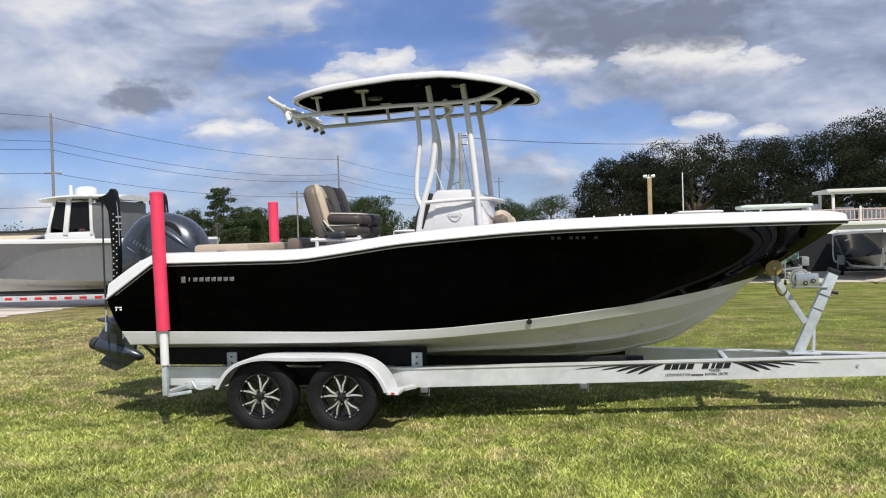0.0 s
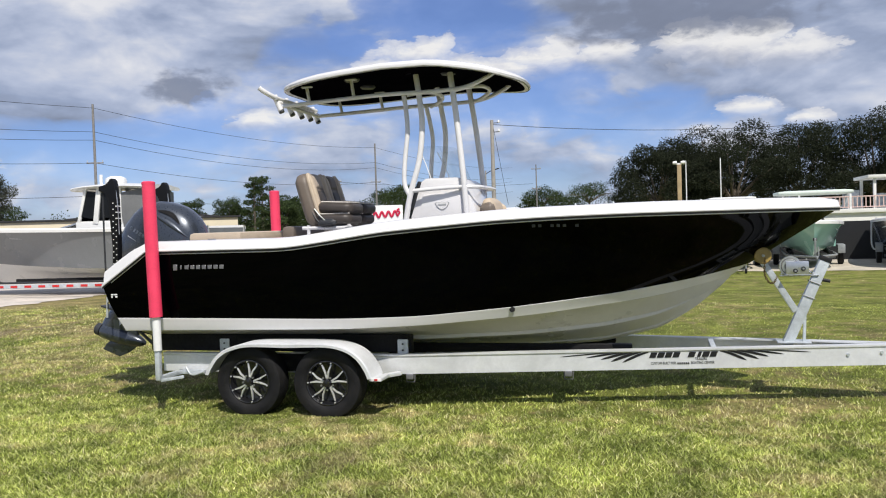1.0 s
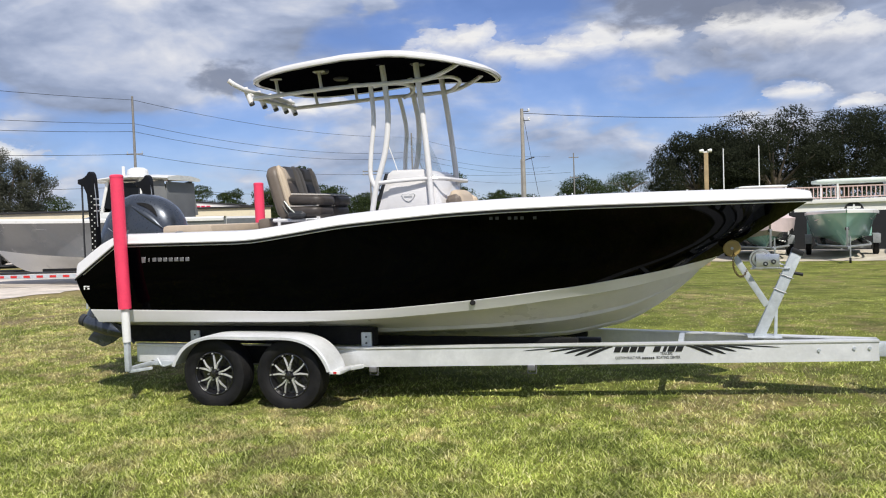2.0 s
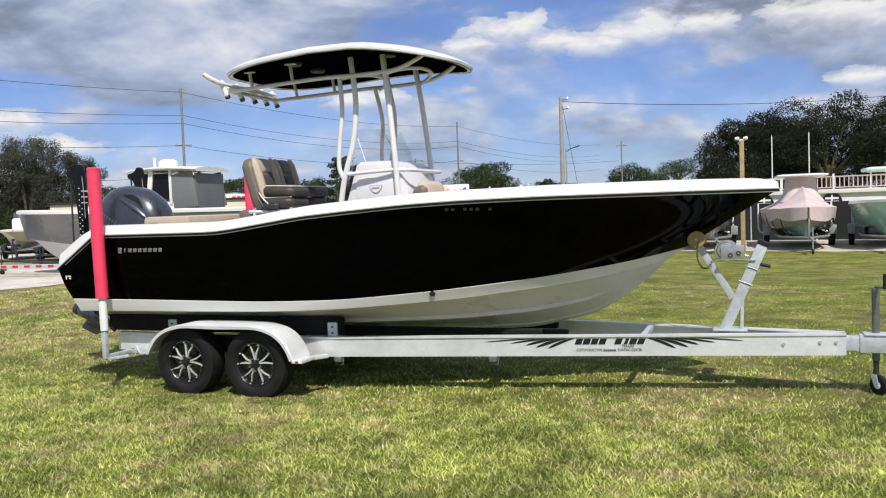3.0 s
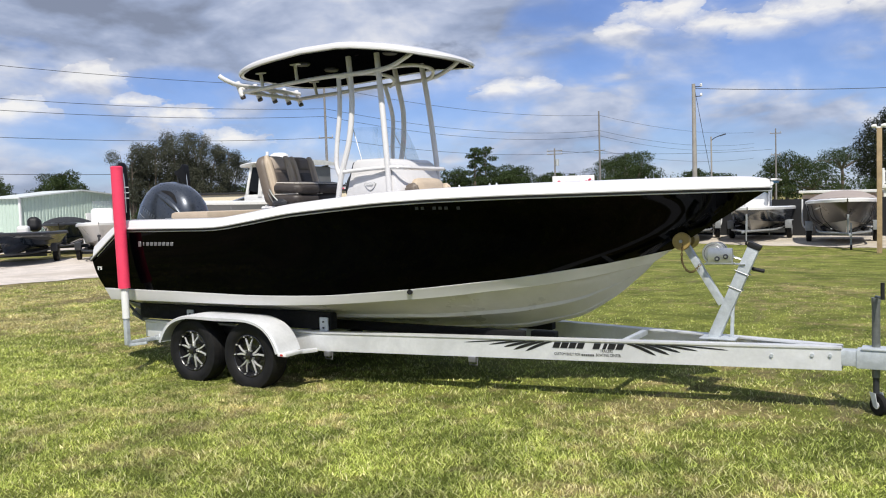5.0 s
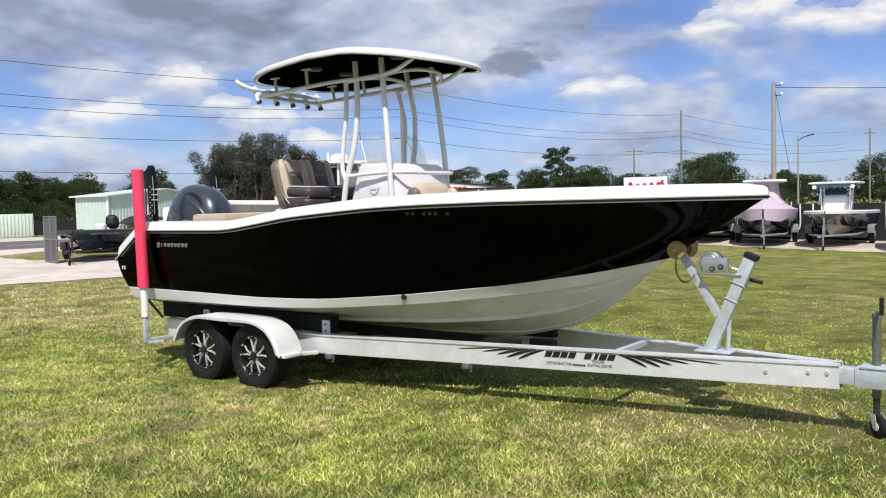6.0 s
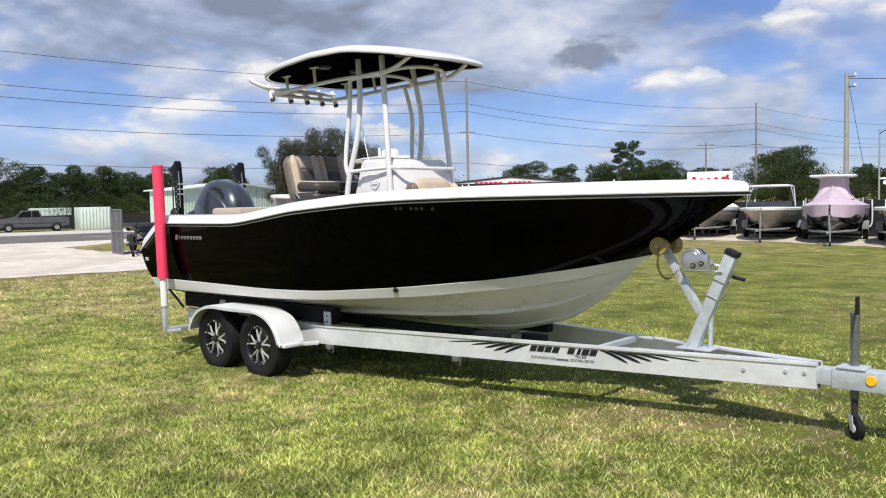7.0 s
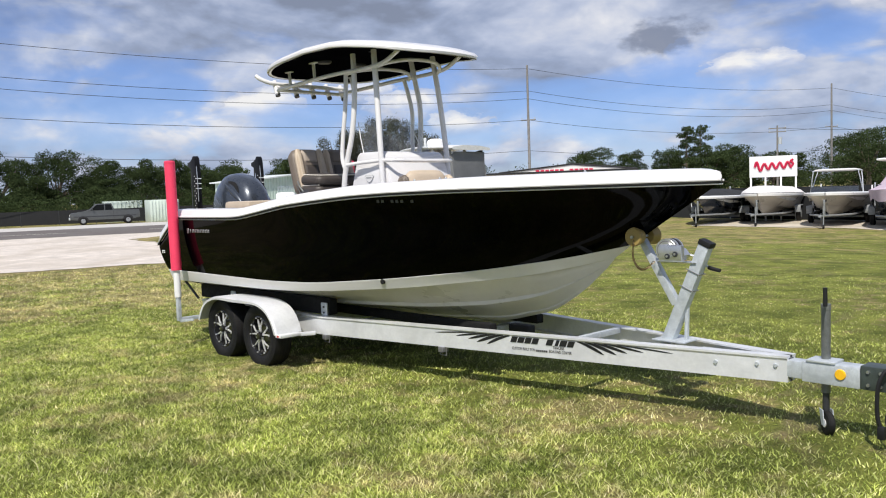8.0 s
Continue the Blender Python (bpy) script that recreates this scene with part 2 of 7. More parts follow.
def part(name, bm, mat, parent=None, label="", smooth=True, angle=38):
    """One mesh object from bm, under a thing or a part."""
    bmesh.ops.recalc_face_normals(bm, faces=bm.faces)
    if smooth:
        limit = radians(angle)
        for f in bm.faces:
            f.smooth = True
        for e in bm.edges:
            if len(e.link_faces) == 2 and e.calc_face_angle(0.0) > limit:
                e.smooth = False
    mesh = bpy.data.meshes.new(name)
    bm.to_mesh(mesh)
    bm.free()
    mesh.materials.append(mat)
    ob = new(name, mesh)
    ob.parent = parent
    return tagged(ob, label)


def thing(name, label, category, at=(0, 0, 0), turn=0.0, group="", kind=""):
    ob = new(name)
    ob.empty_display_size = 0.2
    ob.matrix_world = pose(*at, 0, 0, turn)
    return tagged(ob, label, category, group, kind)


def box(size, at=(0, 0, 0), bevel=0.0, rot=(0, 0, 0), bm=None, seg=2):
    bm = bm or bmesh.new()
    made = bmesh.ops.create_cube(bm, size=1.0)["verts"]
    bmesh.ops.transform(bm, matrix=pose(*at, *rot) @ Matrix.Diagonal((*size, 1)), verts=made)
    if bevel:
        edges = list({e for v in made for e in v.link_edges})
        bmesh.ops.bevel(bm, geom=edges, offset=bevel, segments=seg, profile=0.6, affect="EDGES")
    return bm


def smooth_path(points, steps=5):
    """Catmull-Rom through the points."""
    pts = [Vector(p) for p in points]
    pts = [2 * pts[0] - pts[1], *pts, 2 * pts[-1] - pts[-2]]
    out = []
    for a, b, c, d in zip(pts, pts[1:], pts[2:], pts[3:]):
        for k in range(steps):
            u = k / steps
            out.append(0.5 * (2 * b + (c - a) * u + (2 * a - 5 * b + 4 * c - d) * u * u + (3 * b - a - 3 * c + d) * u**3))
    return out + [pts[-2]]


def tube(points, r, seg=8, bm=None, steps=5, r_end=None):
    """A closed round tube along a smooth path."""
    bm = bm or bmesh.new()
    path = smooth_path(points, steps) if steps > 1 else [Vector(p) for p in points]
    rings, side = [], None
    for i, p in enumerate(path):
        way = (path[min(i + 1, len(path) - 1)] - path[max(i - 1, 0)]).normalized()
        side = way.orthogonal().normalized() if side is None else (side - way * side.dot(way)).normalized()
        up = way.cross(side)
        rr = r if r_end is None else r + (r_end - r) * i / (len(path) - 1)
        rings.append([bm.verts.new(p + rr * (math.cos(a) * side + math.sin(a) * up)) for a in (2 * math.pi * k / seg for k in range(seg))])
    for a, b in zip(rings, rings[1:]):
        for k in range(seg):
            bm.faces.new((a[k], a[(k + 1) % seg], b[(k + 1) % seg], b[k]))
    bm.faces.new(rings[0][::-1])
    bm.faces.new(rings[-1])
    return bm


def loft(rows, bm=None, close=False, caps=False):
    """Faces between rows of points; close joins each row's ends, caps fills the first and last row."""
    bm = bm or bmesh.new()
    grid = [[bm.verts.new(p) for p in row] for row in rows]
    n = len(grid[0])
    for a, b in zip(grid, grid[1:]):
        for k in range(n if close else n - 1):
            bm.faces.new((a[k], a[(k + 1) % n], b[(k + 1) % n], b[k]))
    if caps:
        bm.faces.new(grid[0][::-1])
        bm.faces.new(grid[-1])
    return bm


def spun(profile, seg=32, axis="Y", at=(0, 0, 0), bm=None):
    """A turned form: profile of (radius, along the axis)."""
    bm = bm or bmesh.new()
    rows = []
    for r, d in profile:
        ring = []
        for k in range(seg):
            c, s = math.cos(2 * math.pi * k / seg) * r, math.sin(2 * math.pi * k / seg) * r
            p = {"Y": (c, d, s), "Z": (c, s, d), "X": (d, c, s)}[axis]
            ring.append(Vector(p) + Vector(at))
        rows.append(ring)
    return loft(rows, bm, close=True, caps=True)


def extruded(outline, depth, axis="Y", at=(0, 0, 0), bevel=0.0, bm=None):
    """A plate with the given outline (two numbers a point), centred on its depth."""
    bm = bm or bmesh.new()
    rows = []
    for d in (-depth / 2, depth / 2):
        rows.append([Vector({"Y": (a, d, b), "X": (d, a, b), "Z": (a, b, d)}[axis]) + Vector(at) for a, b in outline])
    grid = [[bm.verts.new(p) for p in row] for row in rows]
    n = len(outline)
    for k in range(n):
        bm.faces.new((grid[0][k], grid[0][(k + 1) % n], grid[1][(k + 1) % n], grid[1][k]))
    bm.faces.new(grid[0][::-1])
    bm.faces.new(grid[1])
    if bevel:
        bmesh.ops.bevel(bm, geom=list(bm.edges), offset=bevel, segments=2, profile=0.6, affect="EDGES")
    return bm


def curve_of(table, blur=0.12):
    """A smooth function through a short table of (x, value)."""
    xs = np.array([a for a, _ in table])
    vs = np.array([b for _, b in table])

    def value(x):
        k = np.linspace(-blur, blur, 9)
        return float(np.mean(np.interp(x + k, xs, vs)))
    return value


# ---- the boat ----
SHEER_Z = curve_of([(-2.2, 1.605), (-0.1, 1.605), (0.06, 1.612), (0.42, 1.656), (0.96, 1.727), (1.41, 1.760), (2.0, 1.800), (2.5, 1.818), (3.2, 1.828), (4.3, 1.828), (5.3, 1.826)])
CAP_H = curve_of([(-2.3, 0.175), (-1.75, 0.165), (-1.5, 0.105), (0.0, 0.105), (1.0, 0.105), (2.0, 0.105), (2.8, 0.102), (3.5, 0.107), (4.6, 0.108), (4.95, 0.104), (5.13, 0.075)], 0.04)
KEEL_Z = curve_of([(-2.0, 0.47), (1.2, 0.48), (2.1, 0.495), (2.89, 0.548), (3.457, 0.685), (3.80, 0.890), (4.06, 1.115), (4.4, 1.39)], 0.10)
TOP_Z = curve_of([(-2.1, 0.940), (-0.7, 0.932), (0.37, 0.922), (1.29, 0.938), (2.19, 1.005), (3.09, 1.098), (3.80, 1.204), (4.31, 1.315), (4.6, 1.39)], 0.2)
LOW_Z = curve_of([(-2.1, 0.815), (0.37, 0.832), (1.32, 0.862), (2.37, 0.932), (3.44, 1.053), (3.74, 1.11), (4.14, 1.20), (4.5, 1.29)], 0.2)


def taper(x, wide, start, end, power, round_off):
    u = min(1.0, max(0.0, (x - start) / (end - start)))
    return wide * (1 - u**power) ** round_off


def sheer_y(x):
    return taper(x, 1.28, 1.2, 5.13, 2.25, 0.80)


def hull_point(row, s, side=-1):
    """A point of the hull: row 0 keel, 1 chine, 2 top of the white band, 3 sheer; s from stern to stem."""
    aft, fore = ((-1.80, 4.06), (-1.86, 4.14), (-1.93, 4.31), (-2.04, 5.13))[row]
    x = aft + (fore - aft) * s
    if row == 0:
        return Vector((x, 0, KEEL_Z(x)))
    if row == 1:
        return Vector((x, side * taper(x, 1.17, 0.7, 4.14, 1.55, 0.95), LOW_Z(x)))
    if row == 2:
        return Vector((x, side * taper(x, 1.215, 0.6, 4.31, 1.65, 0.93), TOP_Z(x)))
    z = SHEER_Z(x)
    if x < -1.52:
        z -= (-1.52 - x) / 0.52 * 0.345
    return Vector((x, side * sheer_y(x), z))


def side_point(s, k, side=-1):
    """A point of the black topside, k from the white band up to the sheer."""
    a, b = hull_point(2, s, side), hull_point(3, s, side)
    p = a.lerp(b, k)
    fore = max(0.0, min(1.0, (s - 0.37) / 0.43)) * (1 - s) ** 0.35
    c = 2 * k - 1
    p.y += side * fore * (0.15 * (c**3 - c) - 0.055 * (1 - c * c))
    p.y += side * 0.02 * 4 * k * (1 - k) * max(0.0, 1 - s * 2)
    if side * p.y < 0:
        p.y = 0
    return p


def s_of_sheer(x):
    return (x + 2.04) / 7.17


def cap_section(x, side):
    """The gunwale's cross section at x, from the rub rail over the top to the inner wall."""
    z = SHEER_Z(x)
    h = CAP_H(x)
    drop = 0.0
    if x < -1.52:
        drop = (-1.52 - x) / 0.52 * 0.345
    y = sheer_y(x)
    inner = max(0.0, y - 0.22)
    prof = [(y + 0.012, 0.0), (y + 0.012, 0.022), (y - 0.004, 0.03), (y - 0.018, h * 0.72), (y - 0.035, h * 0.93), (y - 0.06, h), (max(inner, y - 0.18), h + 0.004), (inner, h - 0.012), (max(0.0, inner - 0.012), h - 0.05), (max(0.0, inner - 0.014), -0.42 if x < 2.2 else -0.42 + 0.40 * min(1.0, (x - 2.2) / 1.2))]
    return [Vector((x, side * max(0.0, a), z - drop + b)) for a, b in prof]


def build_hull(boat):
    n = 72
    ss = [i / n for i in range(n + 1)]
    for side in (-1, 1):
        rows = [[side_point(s, k, side) for s in ss] for k in (0, 0.12, 0.25, 0.4, 0.55, 0.7, 0.82, 0.92, 1.0)]
        part("hull_side", loft(rows), M_BLACK_GEL, boat, "glossy black topside")
        # the white band and the moulded bottom with its strakes
        rows = []
        for f, lip in ((0.0, 0.0), (0.085, -0.004), (0.09, 0.010), (0.30, 0.008), (0.505, -0.026), (0.508, 0.008), (0.75, 0.008), (0.92, 0.018), (0.945, 0.042)):
            row = []
            for s in ss:
                p = hull_point(0, s).lerp(hull_point(1, s, side), f)
                fade = min(1.0, (1 - s) * 7)
                p.z += lip * fade - 0.03 * math.sin(math.pi * f) * min(1.0, max(0.0, s - 0.55) * 3) * (1 - s) * 2
                row.append(p)
            rows.append(row)
        part("hull_bottom", loft(rows), M_BOTTOM, boat, "off-white moulded bottom with strakes", angle=20)
        rows = [[hull_point(0, s).lerp(hull_point(1, s, side), 0.945) + Vector((0, 0, 0.042 * min(1.0, (1 - s) * 7))) for s in ss]]
        for f, out, drop in ((0.0, 0.004, -0.016), (0.04, 0.016, -0.016), (0.10, 0.020, -0.006), (0.5, 0.014, 0.0), (0.96, 0.006, 0.0), (1.0, 0.0, 0.0)):
            rows.append([hull_point(1, s, side).lerp(hull_point(2, s, side), f) + Vector((0, side * out * min(1.0, (1 - s) * 5), drop * min(1.0, (1 - s) * 7))) for s in ss])
        part("chine_band", loft(rows), M_WHITE_GEL, boat, "bright white band above the chine", angle=20)
        xs = [-2.04 + 7.17 * math.sin(math.pi / 2 * i / 110) for i in range(111)]
        part("gunwale", loft([cap_section(x, side) for x in xs]), M_WHITE_GEL, boat, "white moulded gunwale", angle=22)
        rail = [hull_point(3, s_of_sheer(x), side) + Vector((0, side * 0.014, -0.006)) for x in xs]
        part("rub_rail", tube(rail, 0.009, 6, steps=1), M_RUBBER, boat, "thin black rub rail")
        rail = [hull_point(3, s_of_sheer(x), side) + Vector((0, side * 0.020, 0.012)) for x in xs]
        part("rail_insert", tube(rail, 0.009, 6, steps=1), M_WHITE_GEL, boat)
        rail = [hull_point(3, s_of_sheer(x), side) + Vector((0, side * 0.008, -0.020)) for x in xs[1:-1]]
        part("pinstripe", tube(rail, 0.0050, 5, steps=1), M_WHITE_GEL, boat, "thin white pinstripe")
    # bow cap, transom and floor
    rows = []
    for k in range(11):
        y = -1.0 + 0.2 * k
        row = []
        for r in (0, 1, 2, 3):
            p = hull_point(r, 0.0)
            row.append(Vector((p.x + 0.015, p.y * -y if r else 0.0, p.z)))
        row[0].y = 0
        rows.append(row)
    part("transom", loft(rows), M_BLACK_GEL, boat, "black transom")
    part("transom_cap", box((0.30, 2.3, 0.10), (-1.62, 0, 1.60), 0.03), M_WHITE_GEL, boat)
    part("swim_platform", box((0.42, 2.36, 0.07), (-1.84, 0, 1.27), 0.03), M_WHITE_GEL, boat)
    xs = [-1.6 + 3.6 * i / 24 for i in range(25)]
    part("deck", loft([[Vector((x, -max(0.02, sheer_y(x) - 0.30), 1.18)), Vector((x, max(0.02, sheer_y(x) - 0.30), 1.18))] for x in xs]), M_WHITE_GEL, boat)
    xs = [3.55 + 1.52 * i / 14 for i in range(15)]
    part("foredeck", loft([[Vector((x, f * max(0.02, sheer_y(x) - 0.1), SHEER_Z(x) + CAP_H(x) - 0.01 - 0.0 * abs(f))) for f in (-1, -0.6, -0.2, 0.2, 0.6, 1)] for x in xs]), M_WHITE_GEL, boat)
    # stern cushions and coaming pads
    part("stern_cushion", box((0.62, 1.5, 0.13), (-1.12, 0.1, 1.72), 0.045), M_TAN, boat, "tan vinyl stern cushion")
    part("coaming_pad", box((1.0, 0.10, 0.16), (-0.45, 1.0, 1.70), 0.04), M_TAN, boat, "tan padded coaming")
    part("bench_roll", box((0.16, 0.9, 0.16), (-0.62, 0.55, 1.75), 0.05), M_TAUPE, boat, "taupe bench bolster")
    # stern cleat, scupper, bow eye and badges
    for x, side in ((-1.35, 1),):
        y = sheer_y(x) - 0.10
        z = SHEER_Z(x) + CAP_H(x) + 0.006
        bm = tube([(x - 0.07, side * y, z + 0.022), (x, side * y, z + 0.03), (x + 0.07, side * y, z + 0.022)], 0.009, 6)
        tube([(x - 0.02, side * y, z - 0.01), (x - 0.02, side * y, z + 0.03)], 0.008, 6, bm, 1)
        tube([(x + 0.02, side * y, z - 0.01), (x + 0.02, side * y, z + 0.03)], 0.008, 6, bm, 1)
        part("cleat", bm, M_ZINC, boat, "polished cleat")
    for x, side in ((2.75, -1), (3.02, -1), (3.08, -1), (4.25, -1), (2.75, 1), (4.25, 1)):
        y, z = sheer_y(x) - 0.11, SHEER_Z(x) + CAP_H(x)
        part("deck_stud", spun([(0.0, -0.01), (0.012, -0.01), (0.012, 0.006), (0.007, 0.012), (0.006, 0.018), (0.0, 0.020)], 10, "Z", (x, side * y, z)), M_ZINC, boat, "small steel deck fitting")
    for x in (-0.85, 0.62):
        for side in (-1, 1):
            y, z = sheer_y(x) - 0.12, SHEER_Z(x) + CAP_H(x) + 0.004
            part("rod_holder_cap", spun([(0.0, -0.006), (0.042, -0.006), (0.042, 0.004), (0.034, 0.009), (0.0, 0.009)], 18, "Z", (x, side * y, z)), M_CHROME, boat, "flush steel rod holder")
    p = hull_point(1, 0.647).lerp(hull_point(2, 0.657), 0.72)
    part("scupper", spun([(0.0, -0.012), (0.026, -0.012), (0.026, 0.01), (0.0, 0.01)], 14, "Y", p + Vector((0, -0.012, 0))), M_RUBBER, boat, "black scupper outlet")
    for i in range(9):
        q = side_point(s_of_sheer(-1.20 + i * 0.066), 0.765)
        tall = 0.060 if i == 0 else 0.040
        part("badge_letter", box((0.046 if i != 1 else 0.016, 0.008, tall), q + Vector((0, -0.004, 0)), 0.003, seg=1), M_GREYMET, boat, "silver badge bar on the stern side")
    for i in range(8):
        if i in (2, 6):
            continue
        s = s_of_sheer(2.42 + i * 0.056)
        q = side_point(s, 0.925 - i * 0.003)
        part("registration_bar", box((0.030, 0.005, 0.030), q + Vector((0, -0.004, 0)), rot=(8, 0, 10)), M_DIMLET, boat, "grey registration bar")
    p = side_point(0.012, 0.62)
    for dx, dz, w, h in ((-0.022, 0.012, 0.030, 0.012), (-0.026, -0.010, 0.014, 0.026), (0.018, 0.010, 0.034, 0.014), (0.024, -0.012, 0.024, 0.016)):
        part("stern_badge", box((w, 0.008, h), p + Vector((dx, -0.005, dz)), 0.002, seg=1), M_PVC, boat, "white stern badge piece")
    part("bow_eye", tube([(4.36, -0.02, 1.38), (4.42, -0.02, 1.34), (4.42, 0.02, 1.34), (4.36, 0.02, 1.38)], 0.012, 6), M_CHROME, boat)


def build_top(boat):
    """The hardtop on its tube frame."""
    zc = curve_of([(-0.6, 3.29), (-0.34, 3.325), (0.22, 3.40), (0.94, 3.455), (1.40, 3.45), (1.85, 3.37), (2.25, 3.25)], 0.12)

    def outline(a, k, dz, side_drop=0.05):
        c, s = math.cos(a), math.sin(a)
        x = 0.90 + 1.30 * k * math.copysign(abs(c) ** 0.45, c)
        u = (x - 0.90) / 1.30
        y = 0.93 * k * math.copysign(abs(s) ** 0.62, s) * (1 - (0.17 if u < 0 else 0.30) * u * u)
        return Vector((x, y, zc(x) - side_drop * (y / 0.78) ** 2 + dz))

    ang = [2 * math.pi * i / 72 for i in range(72)]
    rows = [[outline(a, k, dz) for a in ang] for k, dz in ((0.02, 0.0), (0.5, 0.0), (0.85, 0.0), (0.96, -0.008), (0.99, -0.022), (1.0, -0.04), (0.995, -0.062), (0.975, -0.075), (0.95, -0.072))]
    top = part("hardtop", loft(rows, close=True, caps=False), M_WHITE_GEL, boat, "white fibreglass hardtop with black lining")
    rows = [[outline(a, k, dz) for a in ang] for k, dz in ((0.985, -0.074), (0.955, -0.060), (0.90, -0.045), (0.6, -0.035), (0.02, -0.03))]
    part("lining", loft(rows, close=True), M_UNDER, top, "glossy black underside")
    for side in (-1, 1):
        for name, pts, r in (
            ("rear_leg", [(0.975, -0.52, 1.78), (1.04, -0.518, 2.10), (1.14, -0.495, 2.45), (1.175, -0.47, 2.80), (1.15, -0.44, 3.05), (1.108, -0.415, 3.325)], 0.029),
            ("rear_leg", [(1.035, -0.52, 2.09), (0.983, -0.515, 2.22), (0.99, -0.50, 2.45), (1.022, -0.483, 2.74), (1.005, -0.45, 2.95), (0.975, -0.418, 3.12)], 0.024),
            ("front_leg", [(1.615, -0.475, 1.82), (1.585, -0.468, 2.3), (1.53, -0.445, 2.85), (1.468, -0.416, 3.32)], 0.030),
            ("top_rail", [(-0.36, -0.44, 3.10), (0.2, -0.47, 3.12), (0.8, -0.47, 3.14), (1.3, -0.45, 3.14), (1.62, -0.44, 3.16), (1.84, -0.43, 3.24), (1.94, -0.42, 3.30)], 0.022),
            ("grab_rail", [(1.045, -0.52, 2.14), (1.3, -0.50, 2.155), (1.57, -0.47, 2.165)], 0.020),
        ):
            pts = [(x, side * -y, z) for x, y, z in pts]
            part(name, tube(pts, r, 10), M_TOPTUBE, boat, "white powder-coated tube")
        for x, z in ((-0.05, 3.27), (0.45, 3.31)):
            part("top_strut", tube([(x, side * 0.46, 3.12), (x - 0.03, side * 0.45, z)], 0.018, 8, steps=1), M_TOPTUBE, boat)
            part("strut_foot", box((0.12, 0.05, 0.014), (x - 0.03, side * 0.45, z + 0.012), 0.004, seg=1), M_TOPTUBE, boat)
    for x, z, bow, rise in ((-0.33, 3.10, 0.0, 0.0), (1.02, 3.12, 0.22, 0.05), (1.50, 3.13, 0.26, 0.07)):
        part("cross_tube", tube([(x, -0.45, z), (x + bow * 0.55, -0.36, z + rise * 0.6), (x + bow, -0.15, z + rise), (x + bow, 0.15, z + rise), (x + bow * 0.55, 0.36, z + rise * 0.6), (x, 0.45, z)], 0.020, 8), M_TOPTUBE, boat)
    part("grab_rail", tube([(1.60, -0.47, 2.165), (1.72, -0.40, 2.16), (1.76, -0.2, 2.155), (1.76, 0.2, 2.155), (1.72, 0.40, 2.16), (1.60, 0.47, 2.165)], 0.020, 8), M_TOPTUBE, boat)
    part("holder_bar", tube([(-0.545, -0.62, 3.285), (-0.50, -0.59, 3.245), (-0.445, -0.50, 3.20), (-0.43, -0.38, 3.187), (-0.43, 0.0, 3.185), (-0.43, 0.58, 3.185)], 0.026, 10), M_TOPTUBE, boat)
    for y in (-0.42, -0.15, 0.10, 0.34, 0.56):
        bm = tube([(-0.395, y, 3.055), (-0.470, y, 3.225)], 0.030, 12, steps=1)
        tube([(-0.43, y, 3.165), (-0.33, y * 0.8, 3.11)], 0.014, 6, bm, 1)
        holder = part("rod_holder", bm, M_TOPTUBE, boat, "white angled rod holder")
        part("butt_cap", tube([(-0.388, y, 3.040), (-0.399, y, 3.065)], 0.0305, 10, steps=1), M_DARKGREY, holder)
    for x, y in ((0.35, -0.25), (0.35, 0.25), (1.35, 0.0)):
        part("ceiling_speaker", spun([(0.0, -0.02), (0.07, -0.02), (0.085, -0.005), (0.085, 0.01), (0.0, 0.01)], 20, "Z", (x, y, zc(x) - 0.05)), M_DARKGREY, top)


